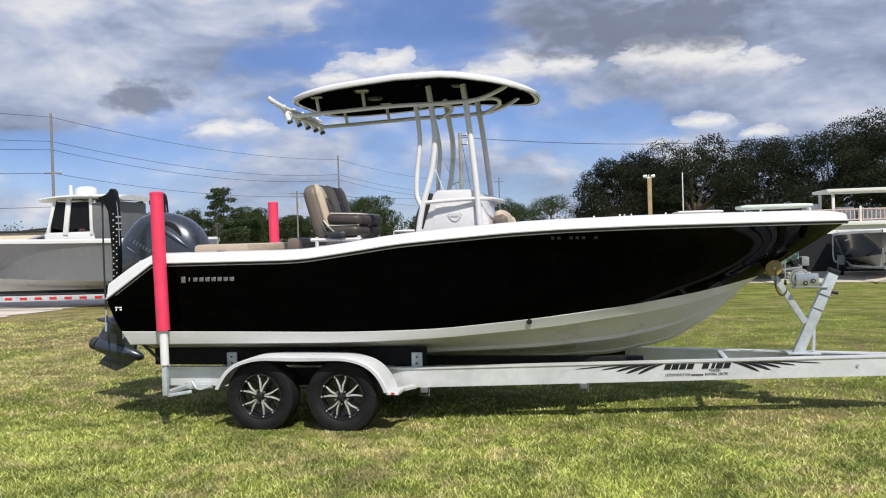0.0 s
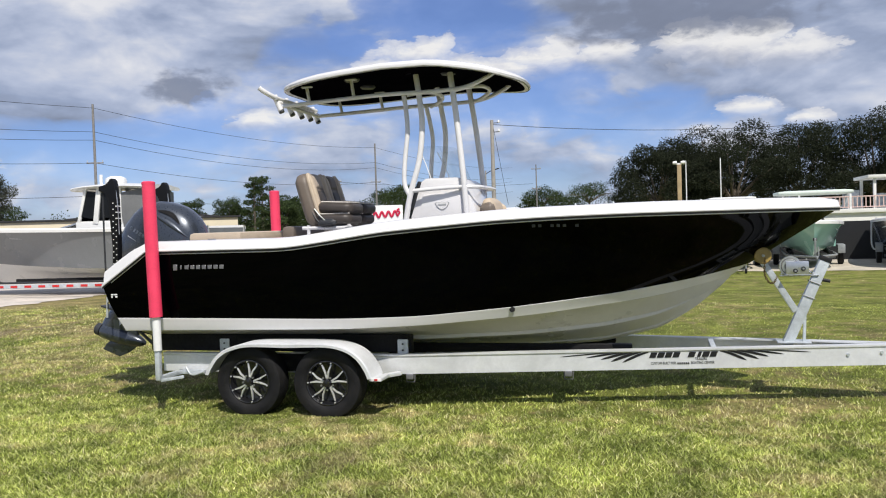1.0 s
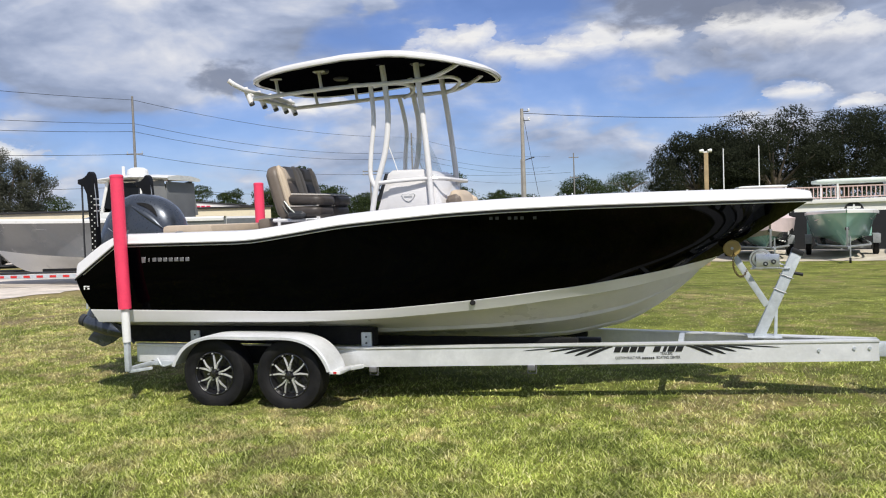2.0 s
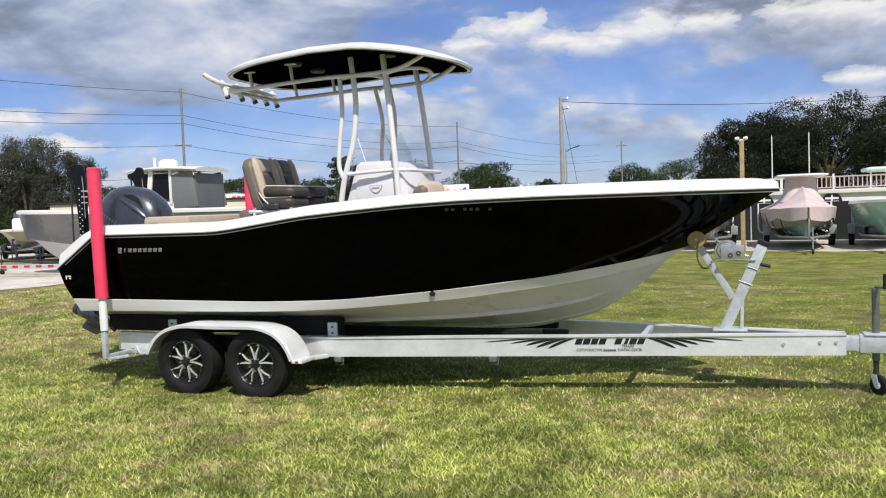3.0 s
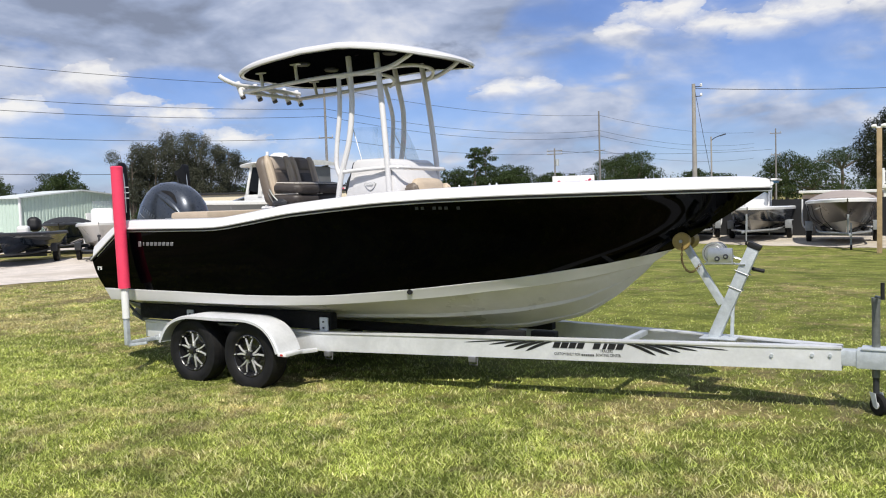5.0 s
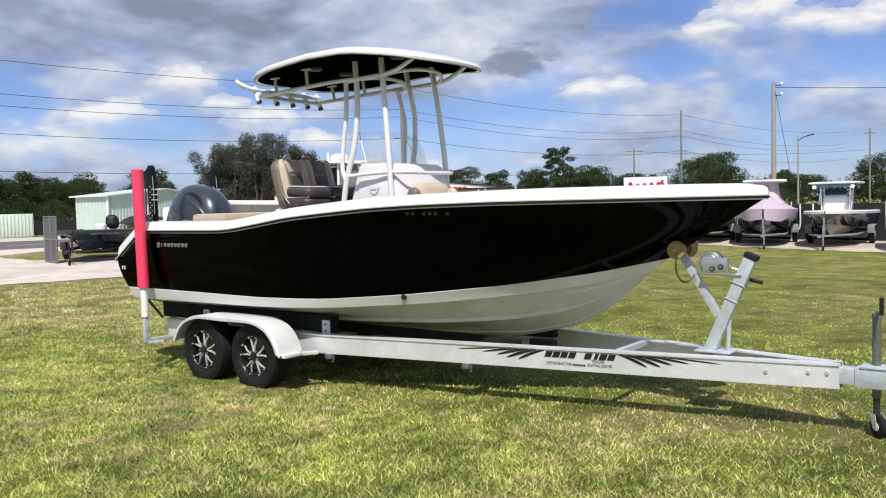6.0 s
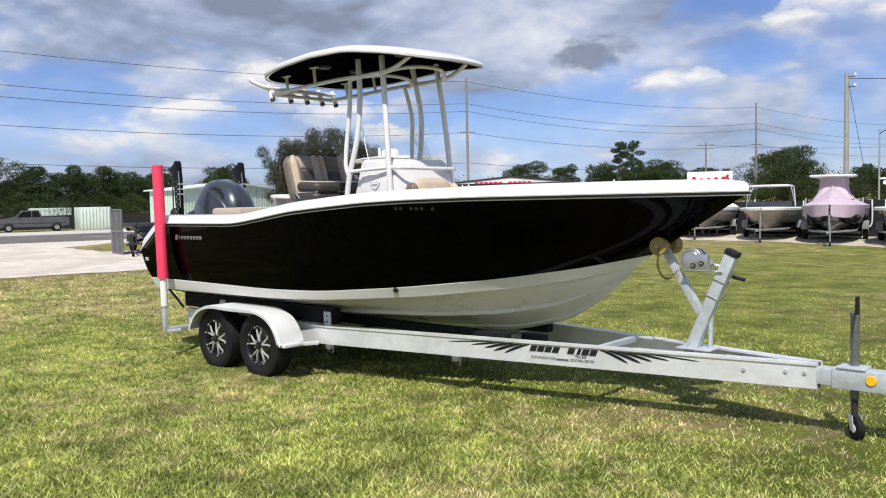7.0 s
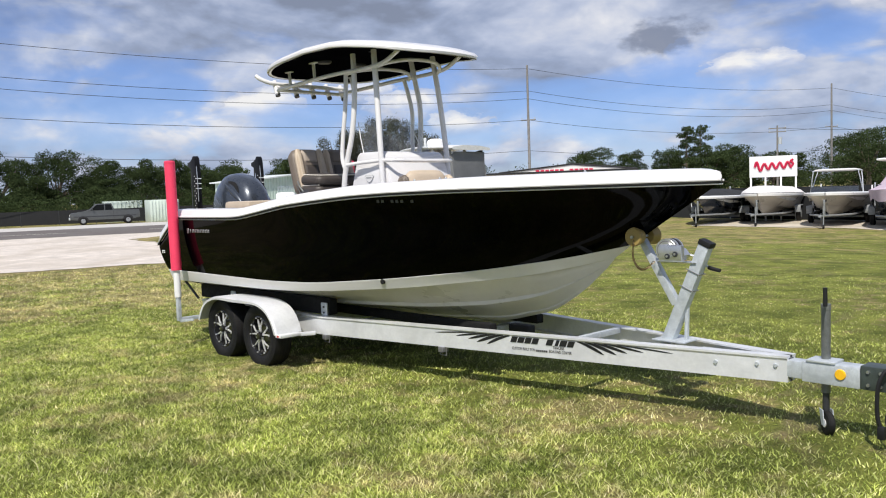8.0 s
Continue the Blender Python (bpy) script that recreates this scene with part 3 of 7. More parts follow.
def build_console(boat):
    prof = [(1.03, 1.18), (1.01, 1.88), (1.13, 2.235), (1.18, 2.27), (1.52, 2.265), (1.58, 2.225), (1.70, 1.92), (1.74, 1.18)]
    con = part("console", extruded(prof, 0.86, "Y", (0, 0, 0), 0.03), M_WHITE_GEL, boat, "white moulded console")
    part("side_panel", extruded([(1.10, 1.84), (1.15, 2.10), (1.54, 2.10), (1.62, 1.84)], 0.02, "Y", (0, -0.432, 0), 0.006), M_WHITE_GEL, con)
    shield = [(-0.058, 0.030), (-0.045, 0.045), (-0.02, 0.038), (0.0, 0.046), (0.02, 0.038), (0.045, 0.045), (0.058, 0.030), (0.042, -0.012), (0.025, -0.038), (0.0, -0.055), (-0.025, -0.038), (-0.042, -0.012)]
    part("emblem", extruded([(1.352 + a * 1.30, 1.985 + b * 0.86) for a, b in shield], 0.006, "Y", (0, -0.446, 0)), M_EMBLEM, con, "grey shield emblem")
    part("emblem_field", extruded([(1.352 + a * 1.18, 1.985 + b * 0.74) for a, b in shield], 0.008, "Y", (0, -0.447, 0)), M_WHITE_GEL, con)
    part("emblem_bar", box((0.085, 0.004, 0.014), (1.352, -0.4535, 1.996)), M_EMBLEM, con)
    part("dash", box((0.06, 0.72, 0.30), (1.05, 0, 2.10), 0.02, (0, 20, 0)), M_DARKGREY, con, "dark instrument panel")
    bm = bmesh.new()
    ring = [(0.92 + 0.05 * math.sin(a), -0.1 + 0.17 * math.cos(a), 2.02 + 0.16 * math.sin(a)) for a in (2 * math.pi * k / 24 for k in range(25))]
    tube(ring, 0.013, 6, bm, 1)
    for a in (0.5, 2.6, 4.7):
        tube([(0.95, -0.1, 2.02), (0.92 + 0.05 * math.sin(a), -0.1 + 0.17 * math.cos(a), 2.02 + 0.16 * math.sin(a))], 0.010, 6, bm, 1)
    tube([(0.95, -0.1, 2.02), (1.06, -0.1, 2.0)], 0.025, 8, bm, 1)
    part("steering_wheel", bm, M_DARKGREY, con, "black steering wheel")
    rows = []
    for z, k, x0 in ((2.255, 1.0, 0.0), (2.42, 0.97, -0.06), (2.60, 0.88, -0.14)):
        row = []
        for i in range(17):
            a = math.pi * (i / 16 - 0.5)
            row.append(Vector((1.24 + x0 + 0.30 * math.cos(a) ** 0.6, 0.42 * k * math.sin(a), z)))
        rows.append(row)
    bm = loft(rows)
    bmesh.ops.solidify(bm, geom=bm.faces[:], thickness=0.006)
    ws = part("windshield", bm, M_CLEAR, con, "clear curved acrylic windshield")
    ws.visible_shadow = False
    # highlight along each acrylic edge, drawn as a thin white tube
    for end in (0, -1):
        part("shield_edge", tube([row[end] for row in rows], 0.0045, 6, steps=1), M_PVC, ws, "white line drawn for the highlight on the acrylic edge")
    # forward seat on the console
    part("forward_seat", box((0.46, 0.74, 0.62), (1.95, 0, 1.50), 0.04), M_WHITE_GEL, boat, "white forward seat base")
    part("seat_pad", pillow((0.44, 0.68, 0.11), (1.98, 0, 1.80), 0.05), M_TAN, boat, "tan forward seat cushion")
    part("seat_back", pillow((0.12, 0.50, 0.25), (1.80, -0.04, 1.915), 0.055, (0, -14, 0)), M_TAN, boat, "tan forward seat backrest")
    for side in (-1, 1):
        part("armrest", pillow((0.13, 0.06, 0.18), (1.81, side * 0.315 - 0.04, 1.895), 0.028, (0, -14, 0)), M_TAUPE if side < 0 else M_TAN, boat, "padded armrest")


def pillow(size, at, r, rot=(0, 0, 0)):
    """A padded block: rounded corners and slightly swollen faces."""
    a, b, c = size
    bm = bmesh.new()
    bmesh.ops.create_cube(bm, size=1.0)
    bmesh.ops.subdivide_edges(bm, edges=bm.edges[:], cuts=9, use_grid_fill=True)
    for v in bm.verts:
        p = Vector((v.co.x * a, v.co.y * b, v.co.z * c))
        core = Vector((max(-a / 2 + r, min(a / 2 - r, p.x)), max(-b / 2 + r, min(b / 2 - r, p.y)), max(-c / 2 + r, min(c / 2 - r, p.z))))
        out = p - core
        if out.length > 1e-6:
            p = core + out.normalized() * r
        swell = [1 - (2 * abs(k)) ** 4 for k in v.co]
        p += Vector((v.co.x * swell[1] * swell[2], v.co.y * swell[0] * swell[2], v.co.z * swell[0] * swell[1])) * 0.03
        v.co = p
    bmesh.ops.transform(bm, matrix=pose(*at, *rot), verts=bm.verts)
    return bm


def build_seats(boat):
    part("seat_base", box((0.50, 0.76, 0.56), (0.08, 0, 1.46), 0.05), M_WHITE_GEL, boat, "white leaning post base")
    for side in (-1, 1):
        for x in (-0.16, 0.30):
            part("seat_leg", tube([(x, side * 0.36, 1.70), (x + 0.01, side * 0.37, 1.83)], 0.020, 8, steps=1), M_TOPTUBE, boat, "white seat frame tube")
        part("seat_rail", tube([(-0.22, side * 0.37, 1.80), (0.34, side * 0.37, 1.795)], 0.019, 8, steps=1), M_TOPTUBE, boat)
        y0 = side * 0.205
        lean = (0, -16, 0)
        back = pose(-0.125, y0, 2.105, *lean)

        def on_back(size, at, r):
            """A padded piece on the leaning backrest; at: forward, across, up."""
            bm = pillow(size, at, r)
            bmesh.ops.transform(bm, matrix=back, verts=bm.verts)
            return bm

        seat = part("helm_seat", pillow((0.40, 0.395, 0.13), (0.13, y0, 1.885), 0.058), M_BROWN, boat, "dark brown, greige and tan padded helm seat")
        part("bolster", pillow((0.39, 0.39, 0.13), (0.155, y0, 2.005), 0.058, (0, 3, 0)), M_BROWN, seat, "dark brown flip-up bolster")
        ring = [(0.0, -0.160), (0.29, -0.160), (0.325, -0.13), (0.325, 0.13), (0.29, 0.160), (0.0, 0.160)]
        part("piping", tube([(x, y0 + y, 2.074 - 0.05 * x) for x, y in ring], 0.0075, 6), M_PIPING, seat, "pale cushion piping")
        ring = [(-0.02, -0.182), (0.28, -0.172), (0.31, -0.14), (0.31, 0.14), (0.28, 0.172), (-0.02, 0.172)]
        part("piping", tube([(x, y0 + y, 1.945) for x, y in ring], 0.007, 6), M_PIPING, seat)
        part("back_shell", on_back((0.17, 0.415, 0.56), (-0.025, 0, 0), 0.072), M_TAUPE, seat, "taupe backrest shell")
        part("back_stripe", on_back((0.060, 0.075, 0.53), (0.050, -0.140, 0.0), 0.028), M_TAN, seat, "tan backrest stripe")
        part("back_stripe", on_back((0.066, 0.085, 0.53), (0.058, 0.160, 0.0), 0.030), M_TAN, seat)
        part("back_centre", on_back((0.06, 0.215, 0.36), (0.046, 0.008, -0.085), 0.028), M_BROWN, seat, "dark brown back panel")
        part("back_head", on_back((0.06, 0.215, 0.165), (0.046, 0.008, 0.178), 0.028), M_GREIGE if side < 0 else M_TAUPE, seat, "greige head panel" if side < 0 else "taupe head panel")
        part("hinge", tube([(-0.06, side * 0.415, 2.00), (0.0, side * 0.425, 1.93), (0.06, side * 0.415, 1.87)], 0.011, 6), M_JACKMET, seat, "steel hinge bracket")
        part("hinge", tube([(-0.10, side * 0.415, 1.99), (-0.05, side * 0.42, 1.91), (0.0, side * 0.415, 1.84)], 0.009, 6), M_DARKGREY, seat)
        part("hinge_cap", pillow((0.18, 0.03, 0.06), (0.08, side * 0.412, 1.85), 0.014), M_DARKGREY, seat)


def build_outboard(boat):
    """The outboard, tilted up, with the cowl as the part and the rest under it."""
    tilt = pose(-2.16, 0, 1.70, 0, 34, 0)
    rings = ((-0.50, -0.34, 0.32, 0.21), (-0.42, -0.41, 0.41, 0.245), (-0.25, -0.465, 0.48, 0.272), (-0.05, -0.485, 0.53, 0.288), (0.12, -0.46, 0.53, 0.286), (0.24, -0.415, 0.505, 0.268), (0.33, -0.345, 0.445, 0.240), (0.41, -0.24, 0.36, 0.195), (0.465, -0.11, 0.26, 0.140), (0.495, 0.0, 0.16, 0.075), (0.502, 0.05, 0.10, 0.02))

    def skin(x, z, side, out=0.004):
        """The cowl's surface beside its axis."""
        zs = [r[0] for r in rings]
        ax, bx, w = (float(np.interp(z, zs, [r[k] for r in rings])) for k in (1, 2, 3))
        c = min(1.0, abs((x - (ax + bx) / 2) / ((bx - ax) / 2))) ** (1 / 0.8)
        return tilt @ Vector((x, side * (w * math.sqrt(max(0.0, 1 - c * c)) ** 0.72 + out), z))

    rows = []
    for z, ax, bx, w in rings:
        row = []
        for i in range(28):
            a = 2 * math.pi * i / 28
            c, s = math.cos(a), math.sin(a)
            x = (ax + bx) / 2 + (bx - ax) / 2 * math.copysign(abs(c) ** 0.8, c)
            row.append(tilt @ Vector((x, w * math.copysign(abs(s) ** 0.72, s), z)))
        rows.append(row)
    cowl = part("outboard", loft(rows, close=True, caps=True), M_COWL, boat, "dark metallic grey outboard, tilted up", angle=70)
    for side in (-1, 1):
        rows = []
        for k in range(11):
            u = k / 10
            x, z, h = -0.13 + 0.32 * u, 0.346 + 0.050 * math.sin(math.pi * u * 0.9), 0.021 * math.sin(math.pi * u) ** 0.7 + 0.002
            rows.append([skin(x, z + f * h, side, 0.013) for f in (-1, -0.3, 0.4, 1)])
        part("air_intake", loft(rows), M_CARPET, cowl, "black air intake slot")
        rows = []
        for k in range(11):
            u = k / 10
            x, z, h = -0.15 + 0.50 * u, 0.288 + 0.016 * math.sin(u * 3.0), 0.018 * math.sin(math.pi * u) ** 0.7 + 0.002
            rows.append([skin(x, z + f * h * 1.5, side, 0.001 + 0.016 * (1 - f * f)) for f in (-1, -0.6, -0.2, 0.2, 0.6, 1)])
        part("cowl_crease", loft(rows), M_COWL, cowl, "raised metallic cowl crease")
        for i in range(6):
            x0 = -0.262 + i * 0.046
            part("badge_letter", loft([[skin(x0 + dx, z + 0.10 * dx + 0.11 * (x0 + 0.26), side, 0.005) for z in (-0.022, 0.0, 0.022)] for dx in (0.0, 0.016, 0.030)]), M_COWLPALE, cowl, "pale badge bar")
        part("badge_line", loft([[skin(-0.30 + 0.026 * k, z + 0.003 * k, side, 0.005) for z in (-0.110 + 0.0012 * k, -0.096 - 0.0012 * k)] for k in range(7)]), M_SILVER, cowl)
        part("badge_disc", loft([[skin(-0.305 + 0.024 * r * math.cos(a), -0.006 + 0.024 * r * math.sin(a), side, 0.005) for r in (0.5, 1.0)] for a in (2 * math.pi * k / 14 for k in range(15))]), M_COWLPALE, cowl)
    # apron, leg, plate, gearcase and skeg
    rows = []
    for z, ax, bx, w in ((-0.49, -0.28, 0.28, 0.17), (-0.70, -0.22, 0.20, 0.12), (-0.95, -0.17, 0.14, 0.075), (-1.18, -0.20, 0.14, 0.055), (-1.30, -0.20, 0.15, 0.05)):
        rows.append([tilt @ Vector(((ax + bx) / 2 + (bx - ax) / 2 * math.cos(a), w * math.sin(a), z)) for a in (2 * math.pi * k / 20 for k in range(20))])
    part("leg", loft(rows, close=True, caps=True), M_COWL, cowl, "grey drive leg")
    foot = pose(-2.80, 0, 0.585, 0, 15, 0)
    for name, bm, mat, text in (
        ("cavitation_plate", box((0.56, 0.26, 0.020), (0.02, 0, 0.315), 0.006), M_DARKGREY, ""),
        ("strut", extruded([(-0.06, 0.02), (0.24, 0.0), (0.20, 0.32), (-0.02, 0.32)], 0.075, "Y", (0, 0, 0), 0.03), M_COWL, "grey lower leg"),
        ("gearcase", spun([(0.0, -0.26), (0.070, -0.26), (0.088, -0.235), (0.097, -0.10), (0.095, 0.06), (0.080, 0.20), (0.050, 0.30), (0.02, 0.345), (0.0, 0.352)], 28, "X"), M_COWL, "glossy grey gearcase"),
        ("prop_hub", spun([(0.0, -0.345), (0.055, -0.345), (0.072, -0.33), (0.076, -0.265), (0.0, -0.262)], 28, "X"), M_DARKGREY, "dark propeller hub"),
        ("skeg", extruded([(-0.10, -0.06), (0.26, -0.05), (0.16, -0.16), (0.04, -0.245), (-0.20, -0.22), (-0.17, -0.15)], 0.022, "Y", (0, 0, 0), 0.006), M_COWL, ""),
    ):
        bmesh.ops.transform(bm, matrix=foot, verts=bm.verts)
        part(name, bm, mat, cowl, text)
    bm = box((0.26, 0.30, 0.55), (-1.98, 0, 1.22), 0.03, (0, 8, 0))
    part("clamp_bracket", bm, M_DARKGREY, cowl)
    # folding anchor poles on the transom
    for side in (-1, 1):
        y = side * 0.50
        body = [(-2.485, 1.20), (-2.420, 1.20), (-2.392, 1.66), (-2.396, 2.20), (-2.400, 2.33), (-2.415, 2.40), (-2.442, 2.430), (-2.472, 2.422), (-2.492, 2.385), (-2.515, 2.352), (-2.615, 2.346), (-2.618, 2.290), (-2.530, 2.275), (-2.484, 2.18), (-2.462, 1.66)]
        mast = part("anchor_pole", extruded(body, 0.078, "Y", (0, y, 0), 0.012), M_POLE, boat, "black folding anchor pole")
        part("pole_arm", tube([(-2.590, y, 2.31), (-2.596, y, 1.6), (-2.585, y, 0.96)], 0.010, 6), M_DARKGREY, mast)
        part("pole_strip", tube([(-2.405, y - 0.02, 2.30), (-2.388, y - 0.02, 2.12), (-2.382, y - 0.02, 1.80)], 0.006, 6), M_ZINC, mast, "bright edge strip")
        # white blocks paint the daylight showing through the pole's holes
        for k in range(26):
            part("pole_hole", box((0.014, 0.082, 0.011), ((-2.458 if k % 2 else -2.420) + 0.0010 * k, y, 1.30 + k * 0.034)), M_PVC, mast)
        part("pole_rod", tube([(-2.585, y, 1.1), (-2.60, y, 0.86)], 0.012, 6, steps=1), M_GALV, mast)
        part("pole_mount", box((0.36, 0.10, 0.16), (-2.24, y, 1.08), 0.015, (0, -8, 0)), M_DARKGREY, mast)


def build_boat():
    boat = thing("center_console_boat", "black and white centre console fishing boat on a trailer", "boat")
    build_hull(boat)
    build_top(boat)
    build_console(boat)
    build_seats(boat)
    build_outboard(boat)
    return boat


build_boat()

# ---- the trailer under it ----


def lettering(text, tall, squeeze=1.0):
    """Thin raised letters standing in the plane y = 0, from the origin to +x."""
    data = bpy.data.curves.new("lettering", "FONT")
    data.body, data.size, data.extrude, data.resolution_u = text, tall / 0.70, 0.0008, 2
    ob = bpy.data.objects.new("lettering", data)
    mesh = ob.to_mesh()
    bm = bmesh.new()
    bm.from_mesh(mesh)
    ob.to_mesh_clear()
    bpy.data.objects.remove(ob)
    bpy.data.curves.remove(data)
    bmesh.ops.transform(bm, matrix=Matrix.Rotation(radians(90), 4, "X") @ Matrix.Diagonal((squeeze, 1, 1, 1)), verts=bm.verts)
    return bm


def rail_at(x):
    """The outer face of the frame rail (y, towards the viewer's side) at x."""
    return -0.95 if x < 1.0 else -0.95 + 0.188 * (x - 1.0)


def build_wheel(trailer, x, side):
    y, z = side * 1.20, 0.318
    tyre = [(0.215, -0.085), (0.235, -0.104), (0.30, -0.112), (0.335, -0.100), (0.347, -0.065), (0.350, 0.0), (0.347, 0.065), (0.335, 0.100), (0.30, 0.112), (0.262, 0.112), (0.258, 0.106), (0.235, 0.104), (0.212, 0.085), (0.20, 0.0)]
    rows = [[Vector((x + rr * math.cos(a), y + d, z + rr * math.sin(a))) for a in (2 * math.pi * k / 56 for k in range(56))] for rr, d in tyre + tyre[:1]]
    wheel = part("wheel", loft(rows, close=True), M_TYRE, trailer, "black trailer tyre on a black and silver spoked rim")
    for d in (-0.05, -0.017, 0.017, 0.05):
        rows = [[Vector((x + rr * math.cos(a), y + d + dd, z + rr * math.sin(a))) for a in (2 * math.pi * k / 56 for k in range(57))] for rr, dd in ((0.3505, -0.004), (0.3525, 0.0), (0.3505, 0.004))]
        part("tread_rib", loft(rows), M_TYRE, wheel)
    barrel = [(0.214, 0.088), (0.200, 0.086), (0.194, 0.06), (0.18, 0.015), (0.06, 0.0), (0.001, 0.0)]
    rows = [[Vector((x + rr * math.cos(a), y + side * d, z + rr * math.sin(a))) for a in (2 * math.pi * k / 40 for k in range(40))] for rr, d in barrel]
    rim = part("rim", loft(rows, close=True), M_RIM, wheel, "gloss black rim barrel")
    part("rim_lip", loft([[Vector((x + rr * math.cos(a), y + side * d, z + rr * math.sin(a))) for a in (2 * math.pi * k / 40 for k in range(41))] for rr, d in ((0.216, 0.092), (0.209, 0.095), (0.203, 0.088))]), M_RIM, wheel)
    start = 0.35 if x > 0 else 0.10
    for i in range(5):
        a0 = start + 2 * math.pi * i / 5
        for fork in (-1, 1):
            a1 = a0 + fork * 0.12
            a2 = a0 + fork * 0.27
            p1 = Vector((x + 0.045 * math.cos(a1), y + side * 0.085, z + 0.045 * math.sin(a1)))
            p2 = Vector((x + 0.115 * math.cos(a0 + fork * 0.17), y + side * 0.088, z + 0.115 * math.sin(a0 + fork * 0.17)))
            p3 = Vector((x + 0.182 * math.cos(a2), y + side * 0.078, z + 0.182 * math.sin(a2)))
            bm = bmesh.new()
            way = (p3 - p1).normalized()
            across = way.cross(Vector((0, side, 0)))
            rows = []
            for p, w in ((p1, 0.0085), (p2, 0.0100), (p3, 0.0070)):
                rows.append([p - across * w + Vector((0, -side * 0.012, 0)), p - across * w * 0.7, p + across * w * 0.7, p + across * w + Vector((0, -side * 0.012, 0))])
            part("spoke", loft(rows, bm, close=True, caps=True), M_SPOKE, wheel)
        p = Vector((x + 0.062 * math.cos(a0 + 0.63), y + side * 0.082, z + 0.062 * math.sin(a0 + 0.63)))
        part("lug_nut", tube([p, p + Vector((0, side * 0.02, 0))], 0.009, 6, steps=1), M_CHROME, wheel)
    for i in range(10):
        a = start + 2 * math.pi * (i // 2) / 5 + (0.27 if i % 2 else -0.27)
        p = Vector((x + 0.197 * math.cos(a), y + side * 0.082, z + 0.197 * math.sin(a)))
        part("rim_rivet", tube([p, p + Vector((0, side * 0.016, 0))], 0.0075, 6, steps=1), M_SPOKE, wheel)
    part("hub_cap", spun([(0.0, -0.02), (0.040, -0.02), (0.040, 0.02), (0.034, 0.034), (0.0, 0.038)] if side > 0 else [(0.0, 0.02), (0.040, 0.02), (0.040, -0.02), (0.034, -0.034), (0.0, -0.038)], 18, "Y", (x, y + side * 0.078, z)), M_RIM, wheel, "black hub cap")


